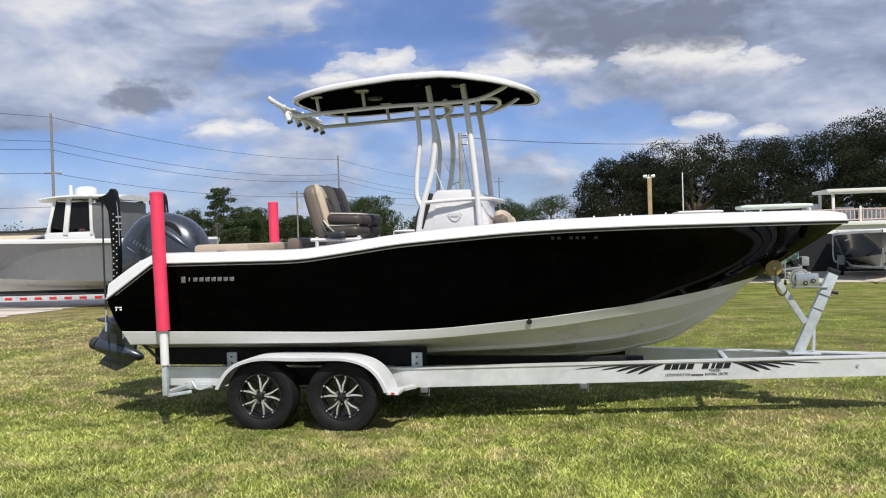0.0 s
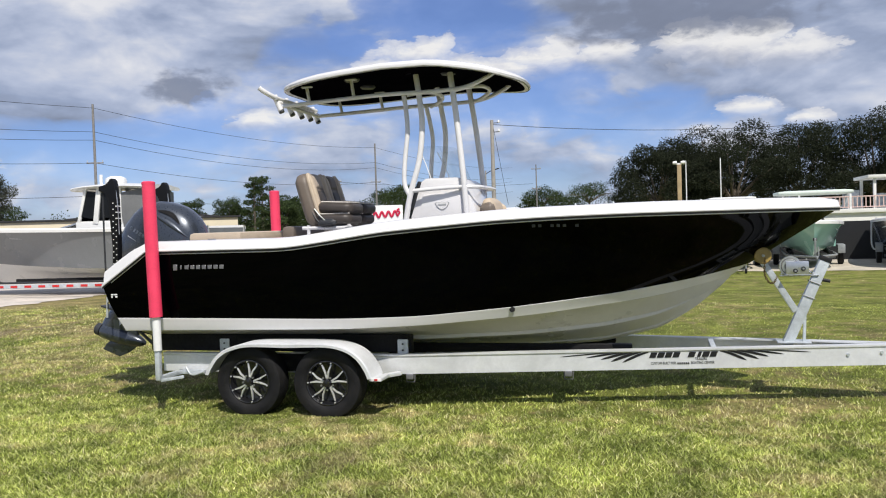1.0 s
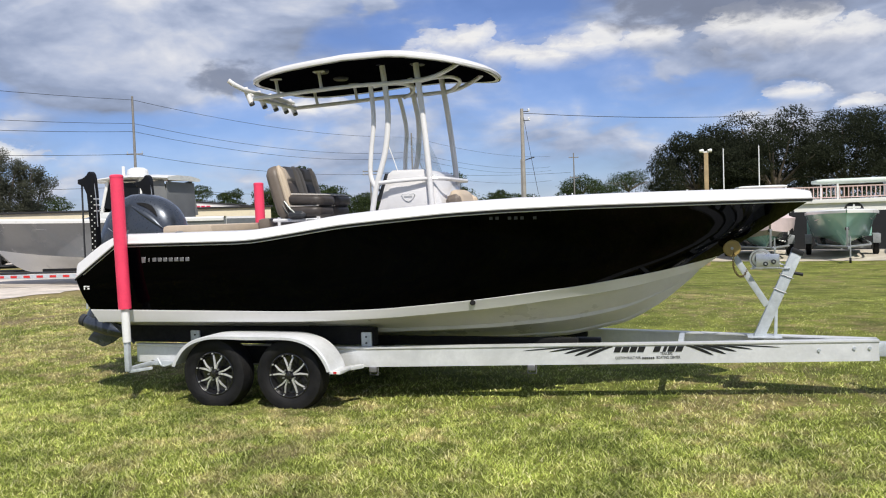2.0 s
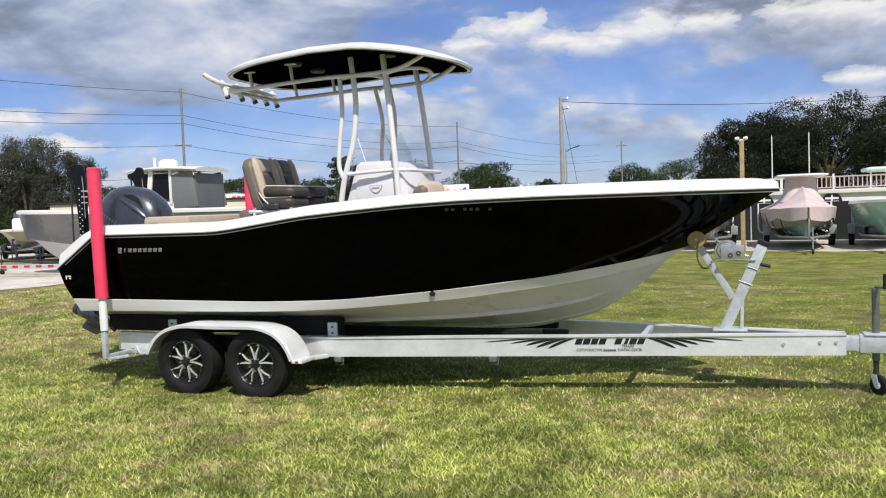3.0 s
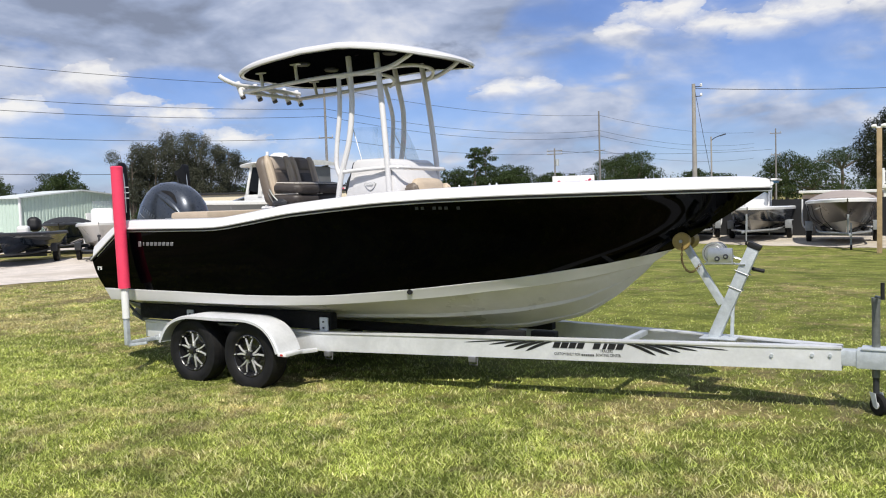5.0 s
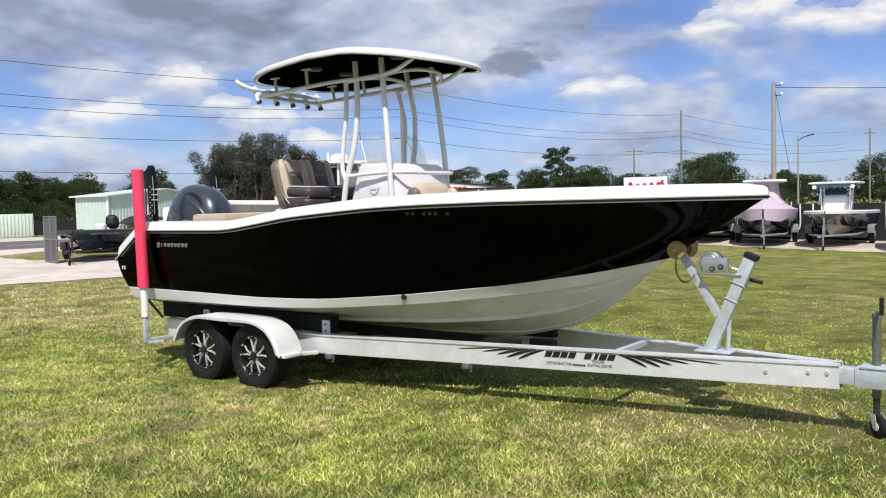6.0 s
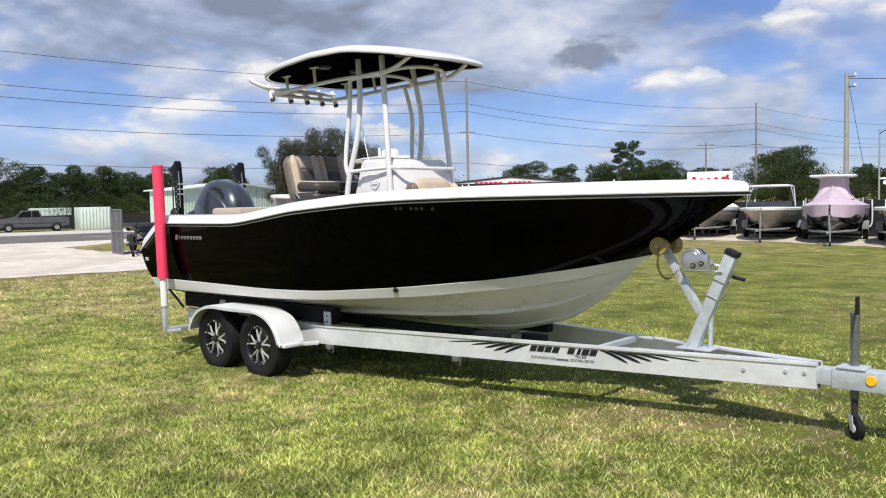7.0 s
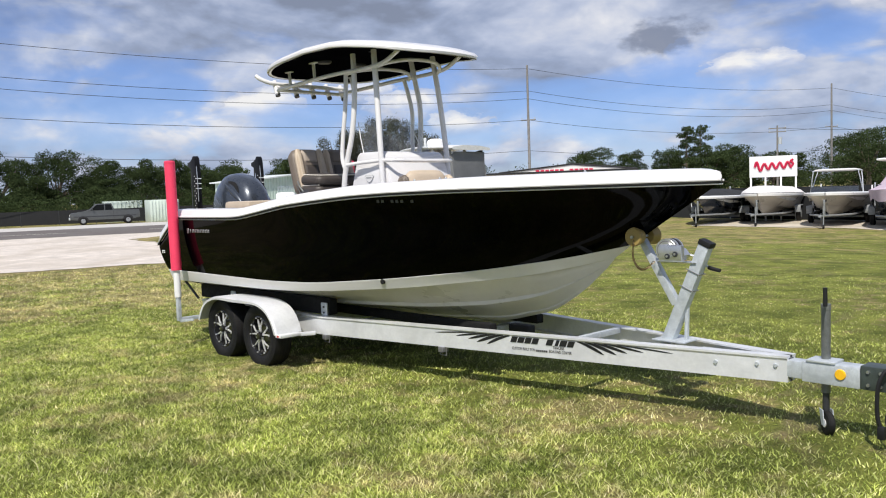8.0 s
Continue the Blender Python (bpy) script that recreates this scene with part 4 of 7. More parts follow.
def build_trailer():
    trailer = thing("boat_trailer", "aluminium tandem-axle boat trailer carrying the black boat", "trailer")
    top, low = 0.543, 0.350
    for side in (-1, 1):
        stations = [(-1.60, -0.95), (0.90, -0.95), (1.10, rail_at(1.10)), (5.66, rail_at(5.66))]
        prof = [(0.0, top), (0.0, top - 0.016), (0.012, top - 0.03), (0.012, low + 0.0), (0.026, low + 0.0), (0.05, low), (0.09, low), (0.09, low + 0.014), (0.03, low + 0.02), (0.03, top - 0.02), (0.09, top - 0.014), (0.09, top)]
        rows = [[Vector((x, -side * (y + a), z)) for a, z in prof] for x, y in stations]
        rail = part("frame_rail", loft(rows, close=True, caps=True), M_ALU, trailer, "white-bright aluminium beam")
        # bunks, brackets, fender, fender feet
        part("bunk", box((2.9, 0.10, 0.175), (-0.35, side * 0.80, 0.635), 0.015), M_CARPET, trailer, "black carpeted bunk board")
        part("bunk", box((4.3, 0.10, 0.09), (0.85, side * 0.34, 0.525), 0.015), M_CARPET, trailer)
        for x in (-0.92, 1.02):
            part("bunk_bracket", box((0.11, 0.012, 0.15), (x, side * 0.865, 0.605), 0.012), M_GALV, trailer, "galvanised bunk bracket")
            for dz in (-0.03, 0.03):
                part("bolt", tube([(x, side * 0.87, 0.605 + dz), (x, side * 0.882, 0.605 + dz)], 0.010, 6, steps=1), M_DARKGREY, trailer)
        arc = [(-0.86, 0.40), (-0.83, 0.46), (-0.76, 0.56), (-0.66, 0.635), (-0.52, 0.685), (-0.36, 0.708), (0.0, 0.713), (0.38, 0.708), (0.54, 0.69), (0.68, 0.64), (0.78, 0.56), (0.845, 0.46), (0.875, 0.385)]
        arc = [(p.x, p.z) for p in smooth_path([(a, 0, b) for a, b in arc], 3)]
        rows = []
        for a, b in arc:
            u = Vector((a, 0, b)) - Vector((0.0, 0, 0.28))
            u.normalize()
            rows.append([Vector((a, side * 1.07, b)), Vector((a, side * 1.36, b)), Vector((a, side * 1.378, b - 0.004)) - u * 0.004, Vector((a, side * 1.385, b)) - u * 0.014, Vector((a, side * 1.385, b)) - u * 0.045, Vector((a, side * 1.375, b)) - u * 0.045, Vector((a, side * 1.37, b)) - u * 0.014, Vector((a, side * 1.07, b)) - u * 0.012])
        part("fender", loft(rows, close=True, caps=True), M_ALU, trailer, "bright aluminium tandem fender")
        part("fender_step", box((0.12, 0.25, 0.03), (0.905, side * 1.25, 0.375), 0.006), M_ALU, trailer)
        part("step_arm", box((0.17, 0.06, 0.036), (0.975, side * 1.065, 0.372), 0.006, (0, 0, side * -58)), M_ALU, trailer)
        part("marker_light", box((0.10, 0.010, 0.030), (0.915, side * 1.383, 0.378), 0.004), M_PVC, trailer, "clear side marker light")
        part("marker_lens", box((0.03, 0.006, 0.018), (0.915, side * 1.390, 0.378)), M_RED, trailer)
        # added black plate over the rail, standing in for the fender's shade
        part("axle_hanger", box((1.20, 0.05, 0.17), (-0.02, side * 0.985, 0.462), 0.012), M_CARPET, trailer, "dark plate standing in for the shade under the fender")
        for x in (-0.432, 0.388):
            build_wheel(trailer, x, side)
            part("axle_arm", box((0.12, 0.14, 0.12), (x, side * 1.02, 0.33), 0.02), M_GALV, trailer)
        # guide post with a pink sleeve
        lean = 0.02
        gx, gy = -1.37, side * 1.375
        part("guide_bracket", box((0.050, 0.050, 0.33), (gx, gy, 0.500), 0.006), M_GALV, trailer, "galvanised guide post bracket")
        part("bracket_arm", box((0.045, 0.44, 0.045), (gx, gy - side * 0.20, 0.352), 0.006), M_GALV, trailer)
        part("bracket_foot", box((0.30, 0.050, 0.045), (gx + 0.13, side * 0.985, 0.352), 0.006), M_GALV, trailer)
        part("bracket_brace", box((0.24, 0.020, 0.030), (gx + 0.12, gy - side * 0.04, 0.345), 0.004, (0, -8, side * -14)), M_GALV, trailer)
        part("guide_pipe", tube([(gx, gy, 0.63), (gx - lean * 0.3, gy, 1.02)], 0.041, 16, steps=1), M_PVC, trailer, "white guide pipe")
        part("guide_sleeve", tube([(gx - 0.005, gy, 0.965), (gx - 0.02, gy, 1.6), (gx - 0.03, gy, 2.285)], 0.064, 20), M_PINK, trailer, "bright pink padded guide sleeve")
        part("sleeve_cap", spun([(0.0, 0.0), (0.066, 0.0), (0.066, 0.02), (0.05, 0.03), (0.0, 0.032)], 20, "Z", (gx - 0.03, gy, 2.28)), M_PINK, trailer)
        part("tail_light", box((0.03, 0.06, 0.035), (-1.40, side * 1.30, 0.345), 0.006), M_RED, trailer, "red tail light")
        part("rail_hook", tube([(-1.30, side * 1.0, 0.40), (-1.22, side * 1.03, 0.33), (-1.08, side * 1.03, 0.36)], 0.010, 6), M_GALV, trailer)
        part("tie_strap", tube([(-1.87, side * 1.10, 0.88), (-1.58, side * 1.0, 0.56)], 0.016, 6, steps=1), M_DARKGREY, trailer, "dark tie-down strap")
        for x in (1.10, 2.60):
            y = side * -(rail_at(x) + 0.03)
            part("cross_end", box((0.07, 0.08, 0.05), (x, y, 0.326), 0.006), M_GREYMET, trailer)
            part("u_bolt", tube([(x - 0.045, y + side * -0.0, 0.345), (x - 0.04, y, 0.27), (x + 0.04, y, 0.27), (x + 0.045, y, 0.345)], 0.006, 6, steps=1), M_GREYMET, trailer)
        # bars and streaks on the rail's face
        turn = -side * math.degrees(math.atan(0.188))

        def on_rail(x, z, w, h, shear=0.0, mat=M_DECAL, name="decal_bar"):
            y = rail_at(x) + 0.012 - 0.0035
            bm = extruded([(-w / 2 - shear, -h / 2), (w / 2 - shear, -h / 2), (w / 2 + shear, h / 2), (-w / 2 + shear, h / 2)], 0.004)
            bmesh.ops.transform(bm, matrix=pose(x, -side * y, z, 0, 0, turn * 1.0), verts=bm.verts)
            return part(name, bm, mat, rail)

        for i, w in enumerate((1.0, 1.05, 1.0, 1.0, 0.0, 1.0, 0.5, 1.05, 1.0)):
            if w:
                on_rail(3.39 + i * 0.0705 - (0.012 if i > 6 else 0.0), 0.486, w * 0.060, 0.050, 0.010)
        for text, x0, z0, tall in (("TRAILERS", 3.77, 0.431, 0.026), ("CUSTOM BUILT FOR", 3.365, 0.396, 0.025), ("BOATING CENTER", 3.735, 0.396, 0.025)):
            bm = lettering(text, tall, 0.72)
            far = max(v.co.x for v in bm.verts)
            x = x0 if side < 0 else x0 + far
            bmesh.ops.transform(bm, matrix=pose(x, -side * (rail_at(x) + 0.012 - 0.003), z0, 0, 0, turn if side < 0 else 180 + turn), verts=bm.verts)
            part("lettering", bm, M_DECAL, rail, "small black lettering", smooth=False)
        for i in range(6):
            on_rail(3.615 + i * 0.019, 0.404, 0.013, 0.017)
        for flip, x0 in ((-1, 3.345), (1, 4.0)):
            for start, length, drop, thick in ((0.0, 0.24, 0.092, 0.0140), (0.07, 0.28, 0.082, 0.0145), (0.15, 0.29, 0.060, 0.0120), (0.24, 0.34, 0.042, 0.0088), (0.36, 0.46, 0.028, 0.0060)):
                rows = []
                for j in range(11):
                    u = j / 10
                    x = x0 + flip * (start + length * u)
                    z = 0.514 - drop * u**1.35
                    h = thick * (0.30 + 0.70 * math.sin(math.pi * min(1.0, u * 1.02) ** 1.3) ** 0.7) * (1.0 if u < 0.92 else (1.02 - u) * 10)
                    y = rail_at(x) + 0.012 - 0.003
                    rows.append([Vector((x, -side * y, z - h)), Vector((x, -side * y, z + h)), Vector((x, -side * (y + 0.002), z + h)), Vector((x, -side * (y + 0.002), z - h))])
                part("decal_streak", loft(rows, close=True, caps=True), M_DECAL, rail)
        for x in (5.15, 5.45, 5.58):
            y = rail_at(x) + 0.010
            part("rail_bolt", tube([(x, -side * (y + 0.01), 0.455 if x < 5.3 else 0.47), (x, -side * (y - 0.012), 0.455 if x < 5.3 else 0.47)], 0.015, 8, steps=1), M_GALV, rail)
    for x in (-1.3, -0.41, 0.41, 1.10, 2.60):
        w = -rail_at(x) * 2
        part("cross_member", box((0.09, w - 0.06, 0.10), (x, 0, 0.40), 0.008), M_GALV, trailer, "galvanised cross member")
    part("cross_member", box((0.05, 0.60, 0.05), (3.95, 0, 0.515), 0.006), M_GALV, trailer)
    part("keel_skid", box((0.26, 0.10, 0.10), (3.05, 0, 0.475), 0.02), M_RUBBER, trailer)
    tongue = part("tongue", box((2.05, 0.125, 0.125), (5.95, 0, 0.452), 0.010), M_GALV, trailer, "galvanised tongue beam")
    part("jack_clamp", box((0.40, 0.150, 0.150), (5.965, 0, 0.452), 0.012), M_GALV, tongue)
    part("clamp_plate", box((0.20, 0.170, 0.016), (5.90, 0, 0.535), 0.004), M_GALV, tongue)
    part("side_reflector", spun([(0.0, -0.006), (0.034, -0.006), (0.038, 0.0), (0.038, 0.006), (0.0, 0.006)], 22, "Y", (6.035, -0.080, 0.462)), M_YELLOW, tongue, "round amber side reflector")
    part("coupler_plate", box((0.46, 0.165, 0.165), (6.395, 0, 0.462), 0.012), M_COUPLER, tongue, "dark painted coupler sleeve")
    for x in (6.22, 6.30, 6.44, 6.56):
        for dz in (-0.045, 0.045):
            part("bolt", tube([(x, -0.08, 0.462 + dz), (x, -0.096, 0.462 + dz)], 0.012, 6, steps=1), M_CHROME, tongue)
    part("coupler", extruded([(6.60, 0.40), (6.95, 0.40), (7.06, 0.44), (7.06, 0.54), (6.9, 0.56), (6.60, 0.53)], 0.11, "Y", (0, 0, 0), 0.02), M_GALV, tongue, "galvanised ball coupler")
    part("safety_cable", tube([(6.42, -0.09, 0.50), (6.36, -0.13, 0.55), (6.31, -0.16, 0.44), (6.31, -0.17, 0.22), (6.36, -0.14, 0.10), (6.42, -0.10, 0.16), (6.45, -0.09, 0.38)], 0.014, 8), M_RUBBER, tongue, "black hanging safety cable")
    part("safety_cable", tube([(6.38, -0.06, 0.38), (6.34, -0.09, 0.22), (6.37, -0.10, 0.08), (6.43, -0.08, 0.2), (6.48, -0.04, 0.38)], 0.012, 8), M_RUBBER, tongue)
    part("wiring_plug", box((0.05, 0.045, 0.09), (6.335, -0.17, 0.13), 0.012), M_RUBBER, tongue, "black wiring plug")
    # swivel jack
    jx, jy = 5.90, 0.02
    jack = part("jack", tube([(jx, jy, 0.30), (jx, jy, 0.91)], 0.031, 14, steps=1), M_JACKMET, trailer, "dull steel tongue jack with a caster")
    crank = part("jack_handle", tube([(jx, jy, 0.92), (jx, jy, 0.945), (jx + 0.055, -0.13, 0.95)], 0.010, 8, steps=1), M_JACKMET, jack, "steel crank with a black grip")
    part("handle_grip", tube([(jx + 0.055, -0.13, 0.94), (jx + 0.055, -0.13, 1.07)], 0.015, 12, steps=1), M_RUBBER, crank)
    part("jack_collar", tube([(jx, jy, 0.895), (jx, jy, 0.935)], 0.034, 14, steps=1), M_JACKMET, jack)
    part("inner_tube", tube([(jx, jy, 0.17), (jx, jy, 0.32)], 0.024, 12, steps=1), M_DARKGREY, jack)
    swivel = pose(jx, jy, 0, 0, 0, -46)

    def swivelled(bm):
        bmesh.ops.transform(bm, matrix=swivel, verts=bm.verts)
        return bm

    for dy in (-0.035, 0.035):
        part("fork_plate", swivelled(extruded([(-0.03, 0.18), (0.03, 0.18), (0.055, 0.07), (0.01, 0.07)], 0.006, "Y", (0, dy, 0))), M_GALV, jack)
    caster = part("caster_wheel", swivelled(spun([(0.0, -0.024), (0.05, -0.024), (0.078, -0.022), (0.088, -0.012), (0.088, 0.012), (0.078, 0.022), (0.05, 0.024), (0.0, 0.024)], 24, "Y", (0.03, 0, 0.085))), M_TYRE, jack, "black caster wheel")
    part("caster_hub", swivelled(spun([(0.0, -0.028), (0.03, -0.028), (0.03, 0.028), (0.0, 0.028)], 14, "Y", (0.03, 0, 0.085))), M_PVC, caster)
    # winch stand
    stand = part("winch_stand", box((0.095, 0.080, 0.92), (4.815, 0.0, 0.925), 0.006, (0, 23.5, 0)), M_GALV, trailer, "galvanised winch stand")
    part("stand_cap", box((0.108, 0.092, 0.045), (4.998, 0.0, 1.345), 0.008, (0, 23.5, 0)), M_RUBBER, stand, "black end cap")
    part("stand_foot", box((0.30, 0.20, 0.012), (4.70, 0, 0.553), 0.003), M_GALV, stand)
    part("stand_brace", box((0.028, 0.030, 0.27), (4.805, 0.02, 0.69), 0.004, (0, 2, 0)), M_GALV, stand)
    part("stand_arm", box((0.060, 0.060, 0.60), (4.573, 0.0, 1.105), 0.005, (0, -31, 0)), M_GALV, stand)
    for z, x in ((0.985, 4.842), (1.12, 4.90)):
        part("u_bolt", tube([(x - 0.058, -0.046, z + 0.024), (x + 0.055, -0.046, z - 0.022), (x + 0.055, 0.046, z - 0.022), (x - 0.058, 0.046, z + 0.024)], 0.0045, 6, steps=1), M_GREYMET, stand)
    winch = part("winch", extruded([(4.60, 1.205), (4.80, 1.205), (4.83, 1.25), (4.79, 1.300), (4.66, 1.315)], 0.10, "Y", (0, 0, 0), 0.010), M_ZINC, stand, "zinc-plated hand winch")
    for r, out, tone in ((0.096, 0.056, M_ZINC), (0.080, 0.062, M_GREYMET), (0.072, 0.066, M_ZINC), (0.048, 0.070, M_GREYMET), (0.040, 0.075, M_ZINC)):
        part("winch_gear", spun([(0.0, -0.006), (r - 0.004, -0.006), (r, -0.002), (r, 0.006), (0.0, 0.006)], 26, "Y", (4.672, -out, 1.285)), tone, winch)
    for y in (-0.03, 0.0, 0.03):
        part("winch_reel", spun([(0.0, -0.008), (0.085, -0.008), (0.085, 0.008), (0.0, 0.008)], 22, "Y", (4.69, y, 1.295)), M_ZINC if y else M_DARKGREY, winch)
    part("gear_cover", box((0.205, 0.05, 0.130), (4.735, -0.085, 1.268), 0.010), M_ZINC, winch, "zinc gear housing")
    part("cover_flange", box((0.235, 0.060, 0.010), (4.735, -0.082, 1.203), 0.003), M_ZINC, winch)
    for a, b in ((4.715, 1.243), (4.785, 1.262)):
        part("winch_bolt", spun([(0.0, -0.014), (0.022, -0.014), (0.022, 0.014), (0.0, 0.014)], 14, "Y", (a, -0.104, b)), M_DARKGREY, winch)
        part("bolt_head", spun([(0.0, -0.010), (0.010, -0.010), (0.010, 0.010), (0.0, 0.010)], 6, "Y", (a, -0.116, b)), M_ZINC, winch)
    part("winch_shelf", box((0.34, 0.11, 0.010), (4.76, 0, 1.192), 0.003), M_ZINC, winch)
    arm = part("winch_handle", tube([(4.80, 0.06, 1.25), (4.88, 0.09, 1.22), (4.955, 0.10, 1.145)], 0.009, 8), M_ZINC, winch, "steel crank with a black grip")
    part("handle_grip", tube([(4.955, 0.10, 1.145), (5.055, 0.10, 1.124)], 0.016, 10, steps=1), M_RUBBER, arm)
    for side in (-1, 1):
        roller = part("bow_roller", spun([(0.0, -0.05), (0.072, -0.05), (0.080, -0.035), (0.062, 0.05), (0.0, 0.05)] if side < 0 else [(0.0, -0.05), (0.062, -0.05), (0.080, 0.035), (0.072, 0.05), (0.0, 0.05)], 24, "Y", (4.425, side * 0.11, 1.395)), M_ROLLER, stand, "amber plastic bow roller")
        part("roller_hub", spun([(0.0, -0.012), (0.014, -0.012), (0.014, 0.012), (0.0, 0.012)], 10, "Y", (4.425, side * 0.165, 1.395)), M_CHROME, roller)
    part("roller_shaft", tube([(4.425, -0.17, 1.395), (4.425, 0.17, 1.395)], 0.010, 8, steps=1), M_GALV, stand)
    hang = smooth_path([(4.44, -0.165, 1.37), (4.432, -0.17, 1.27), (4.44, -0.165, 1.20), (4.475, -0.15, 1.14), (4.52, -0.12, 1.135), (4.56, -0.06, 1.19)], 4)
    bm = bmesh.new()
    for k, (a, b) in enumerate(zip(hang, hang[1:])):
        way = (b - a).normalized()
        out = way.cross(Vector((0, 1, 0))).normalized()
        wide = out if k % 2 else way.cross(out)
        mid = (a + b) / 2
        tube([mid + way * 0.017 * math.cos(v) + wide * 0.0085 * math.sin(v) for v in (2 * math.pi * n / 8 for n in range(9))], 0.0032, 5, bm, 1)
    part("safety_chain", bm, M_CHAIN, stand, "dull brass safety chain")
    return trailer


build_trailer()

# ---- ground, road and lot ----


def ease(u):
    u = min(1.0, max(0.0, u))
    return u * u * (3 - 2 * u)


def ground_z(x, y):
    """The lawn is level round the trailer and falls half a metre towards the boat yard behind it."""
    return -0.56 * ease((y + 0.5 * x - 9) / 17) * ease((x + 32) / 12)



def bare_share(tree, at):
    """Worn streaks of earth that run beside the gravel drive, 0 to 1."""
    turned = node(tree, "ShaderNodeMapping", (("Vector", at), ("Rotation", (0, 0, radians(17.5))), ("Scale", (0.55, 0.10, 1.0)))).outputs[0]
    streak = noise_node(tree, turned, 2.4, 5.0, 0.6, 0.3)
    across = node(tree, "ShaderNodeVectorMath", ((0, at), (1, (-0.0954, 0.030, 0.0))), operation="DOT_PRODUCT").outputs["Value"]
    near = ramp(tree, across, ((0.80, (0, 0, 0)), (1.25, (0.14, 0.14, 0.14)), (1.50, (0.23, 0.23, 0.23)), (1.62, (0.23, 0.23, 0.23)), (1.75, (0, 0, 0))))
    along = node(tree, "ShaderNodeVectorMath", ((0, at), (1, (0.015, 0.0477, 0.0))), operation="DOT_PRODUCT").outputs["Value"]
    ends = ramp(tree, along, ((0.45, (1, 1, 1)), (0.70, (0, 0, 0))))
    return math_node(tree, "MULTIPLY", ends, ramp(tree, math_node(tree, "ADD", streak, near), ((0.60, (0, 0, 0)), (0.74, (0.85, 0.85, 0.85)))))


def ground_material():
    mat = bpy.data.materials.new("mown_lawn")
    mat.use_nodes = True
    tree = mat.node_tree
    bsdf = tree.nodes["Principled BSDF"]
    at = node(tree, "ShaderNodeTexCoord").outputs["Object"]
    fine = noise_node(tree, at, 26.0, 6.0, 0.7)
    tuft = noise_node(tree, at, 3.2, 6.0, 0.65)
    broad = noise_node(tree, at, 0.34, 5.0, 0.6, 0.4)
    green = ramp(tree, fine, ((0.30, (0.10, 0.125, 0.024)), (0.50, (0.22, 0.245, 0.052)), (0.70, (0.34, 0.35, 0.09))))
    dry = ramp(tree, fine, ((0.30, (0.20, 0.16, 0.065)), (0.70, (0.50, 0.41, 0.20))))
    west = ramp(tree, math_node(tree, "MULTIPLY", math_node(tree, "ADD", node(tree, "ShaderNodeSeparateXYZ", ((0, at),)).outputs[0], 1.0), -0.12), ((0.0, (0, 0, 0)), (1.0, (0.085, 0.085, 0.085))))
    patch = ramp(tree, math_node(tree, "ADD", west, math_node(tree, "ADD", math_node(tree, "MULTIPLY", tuft, 0.55), math_node(tree, "MULTIPLY", broad, 0.45))), ((0.51, (0, 0, 0)), (0.60, (0.95, 0.95, 0.95))))
    lush = ramp(tree, noise_node(tree, at, 1.3, 5.0, 0.62, 0.2), ((0.36, (0.52, 0.56, 0.50)), (0.52, (0.92, 0.92, 0.90)), (0.66, (1.22, 1.20, 1.14))))
    turf = mix_node(tree, 1.0, mix_node(tree, patch, green, dry), lush, "MULTIPLY")
    tree.links.new(mix_node(tree, bare_share(tree, at), turf, ramp(tree, fine, ((0.30, (0.16, 0.125, 0.07)), (0.70, (0.34, 0.27, 0.17))))), bsdf.inputs["Base Color"])
    bsdf.inputs["Roughness"].default_value = 0.9
    bsdf.inputs["Specular IOR Level"].default_value = 0.15
    b = node(tree, "ShaderNodeBump", (("Height", noise_node(tree, at, 40.0, 5.0, 0.75)), ("Strength", 0.9), ("Distance", 0.05)))
    tree.links.new(b.outputs[0], bsdf.inputs["Normal"])
    return mat


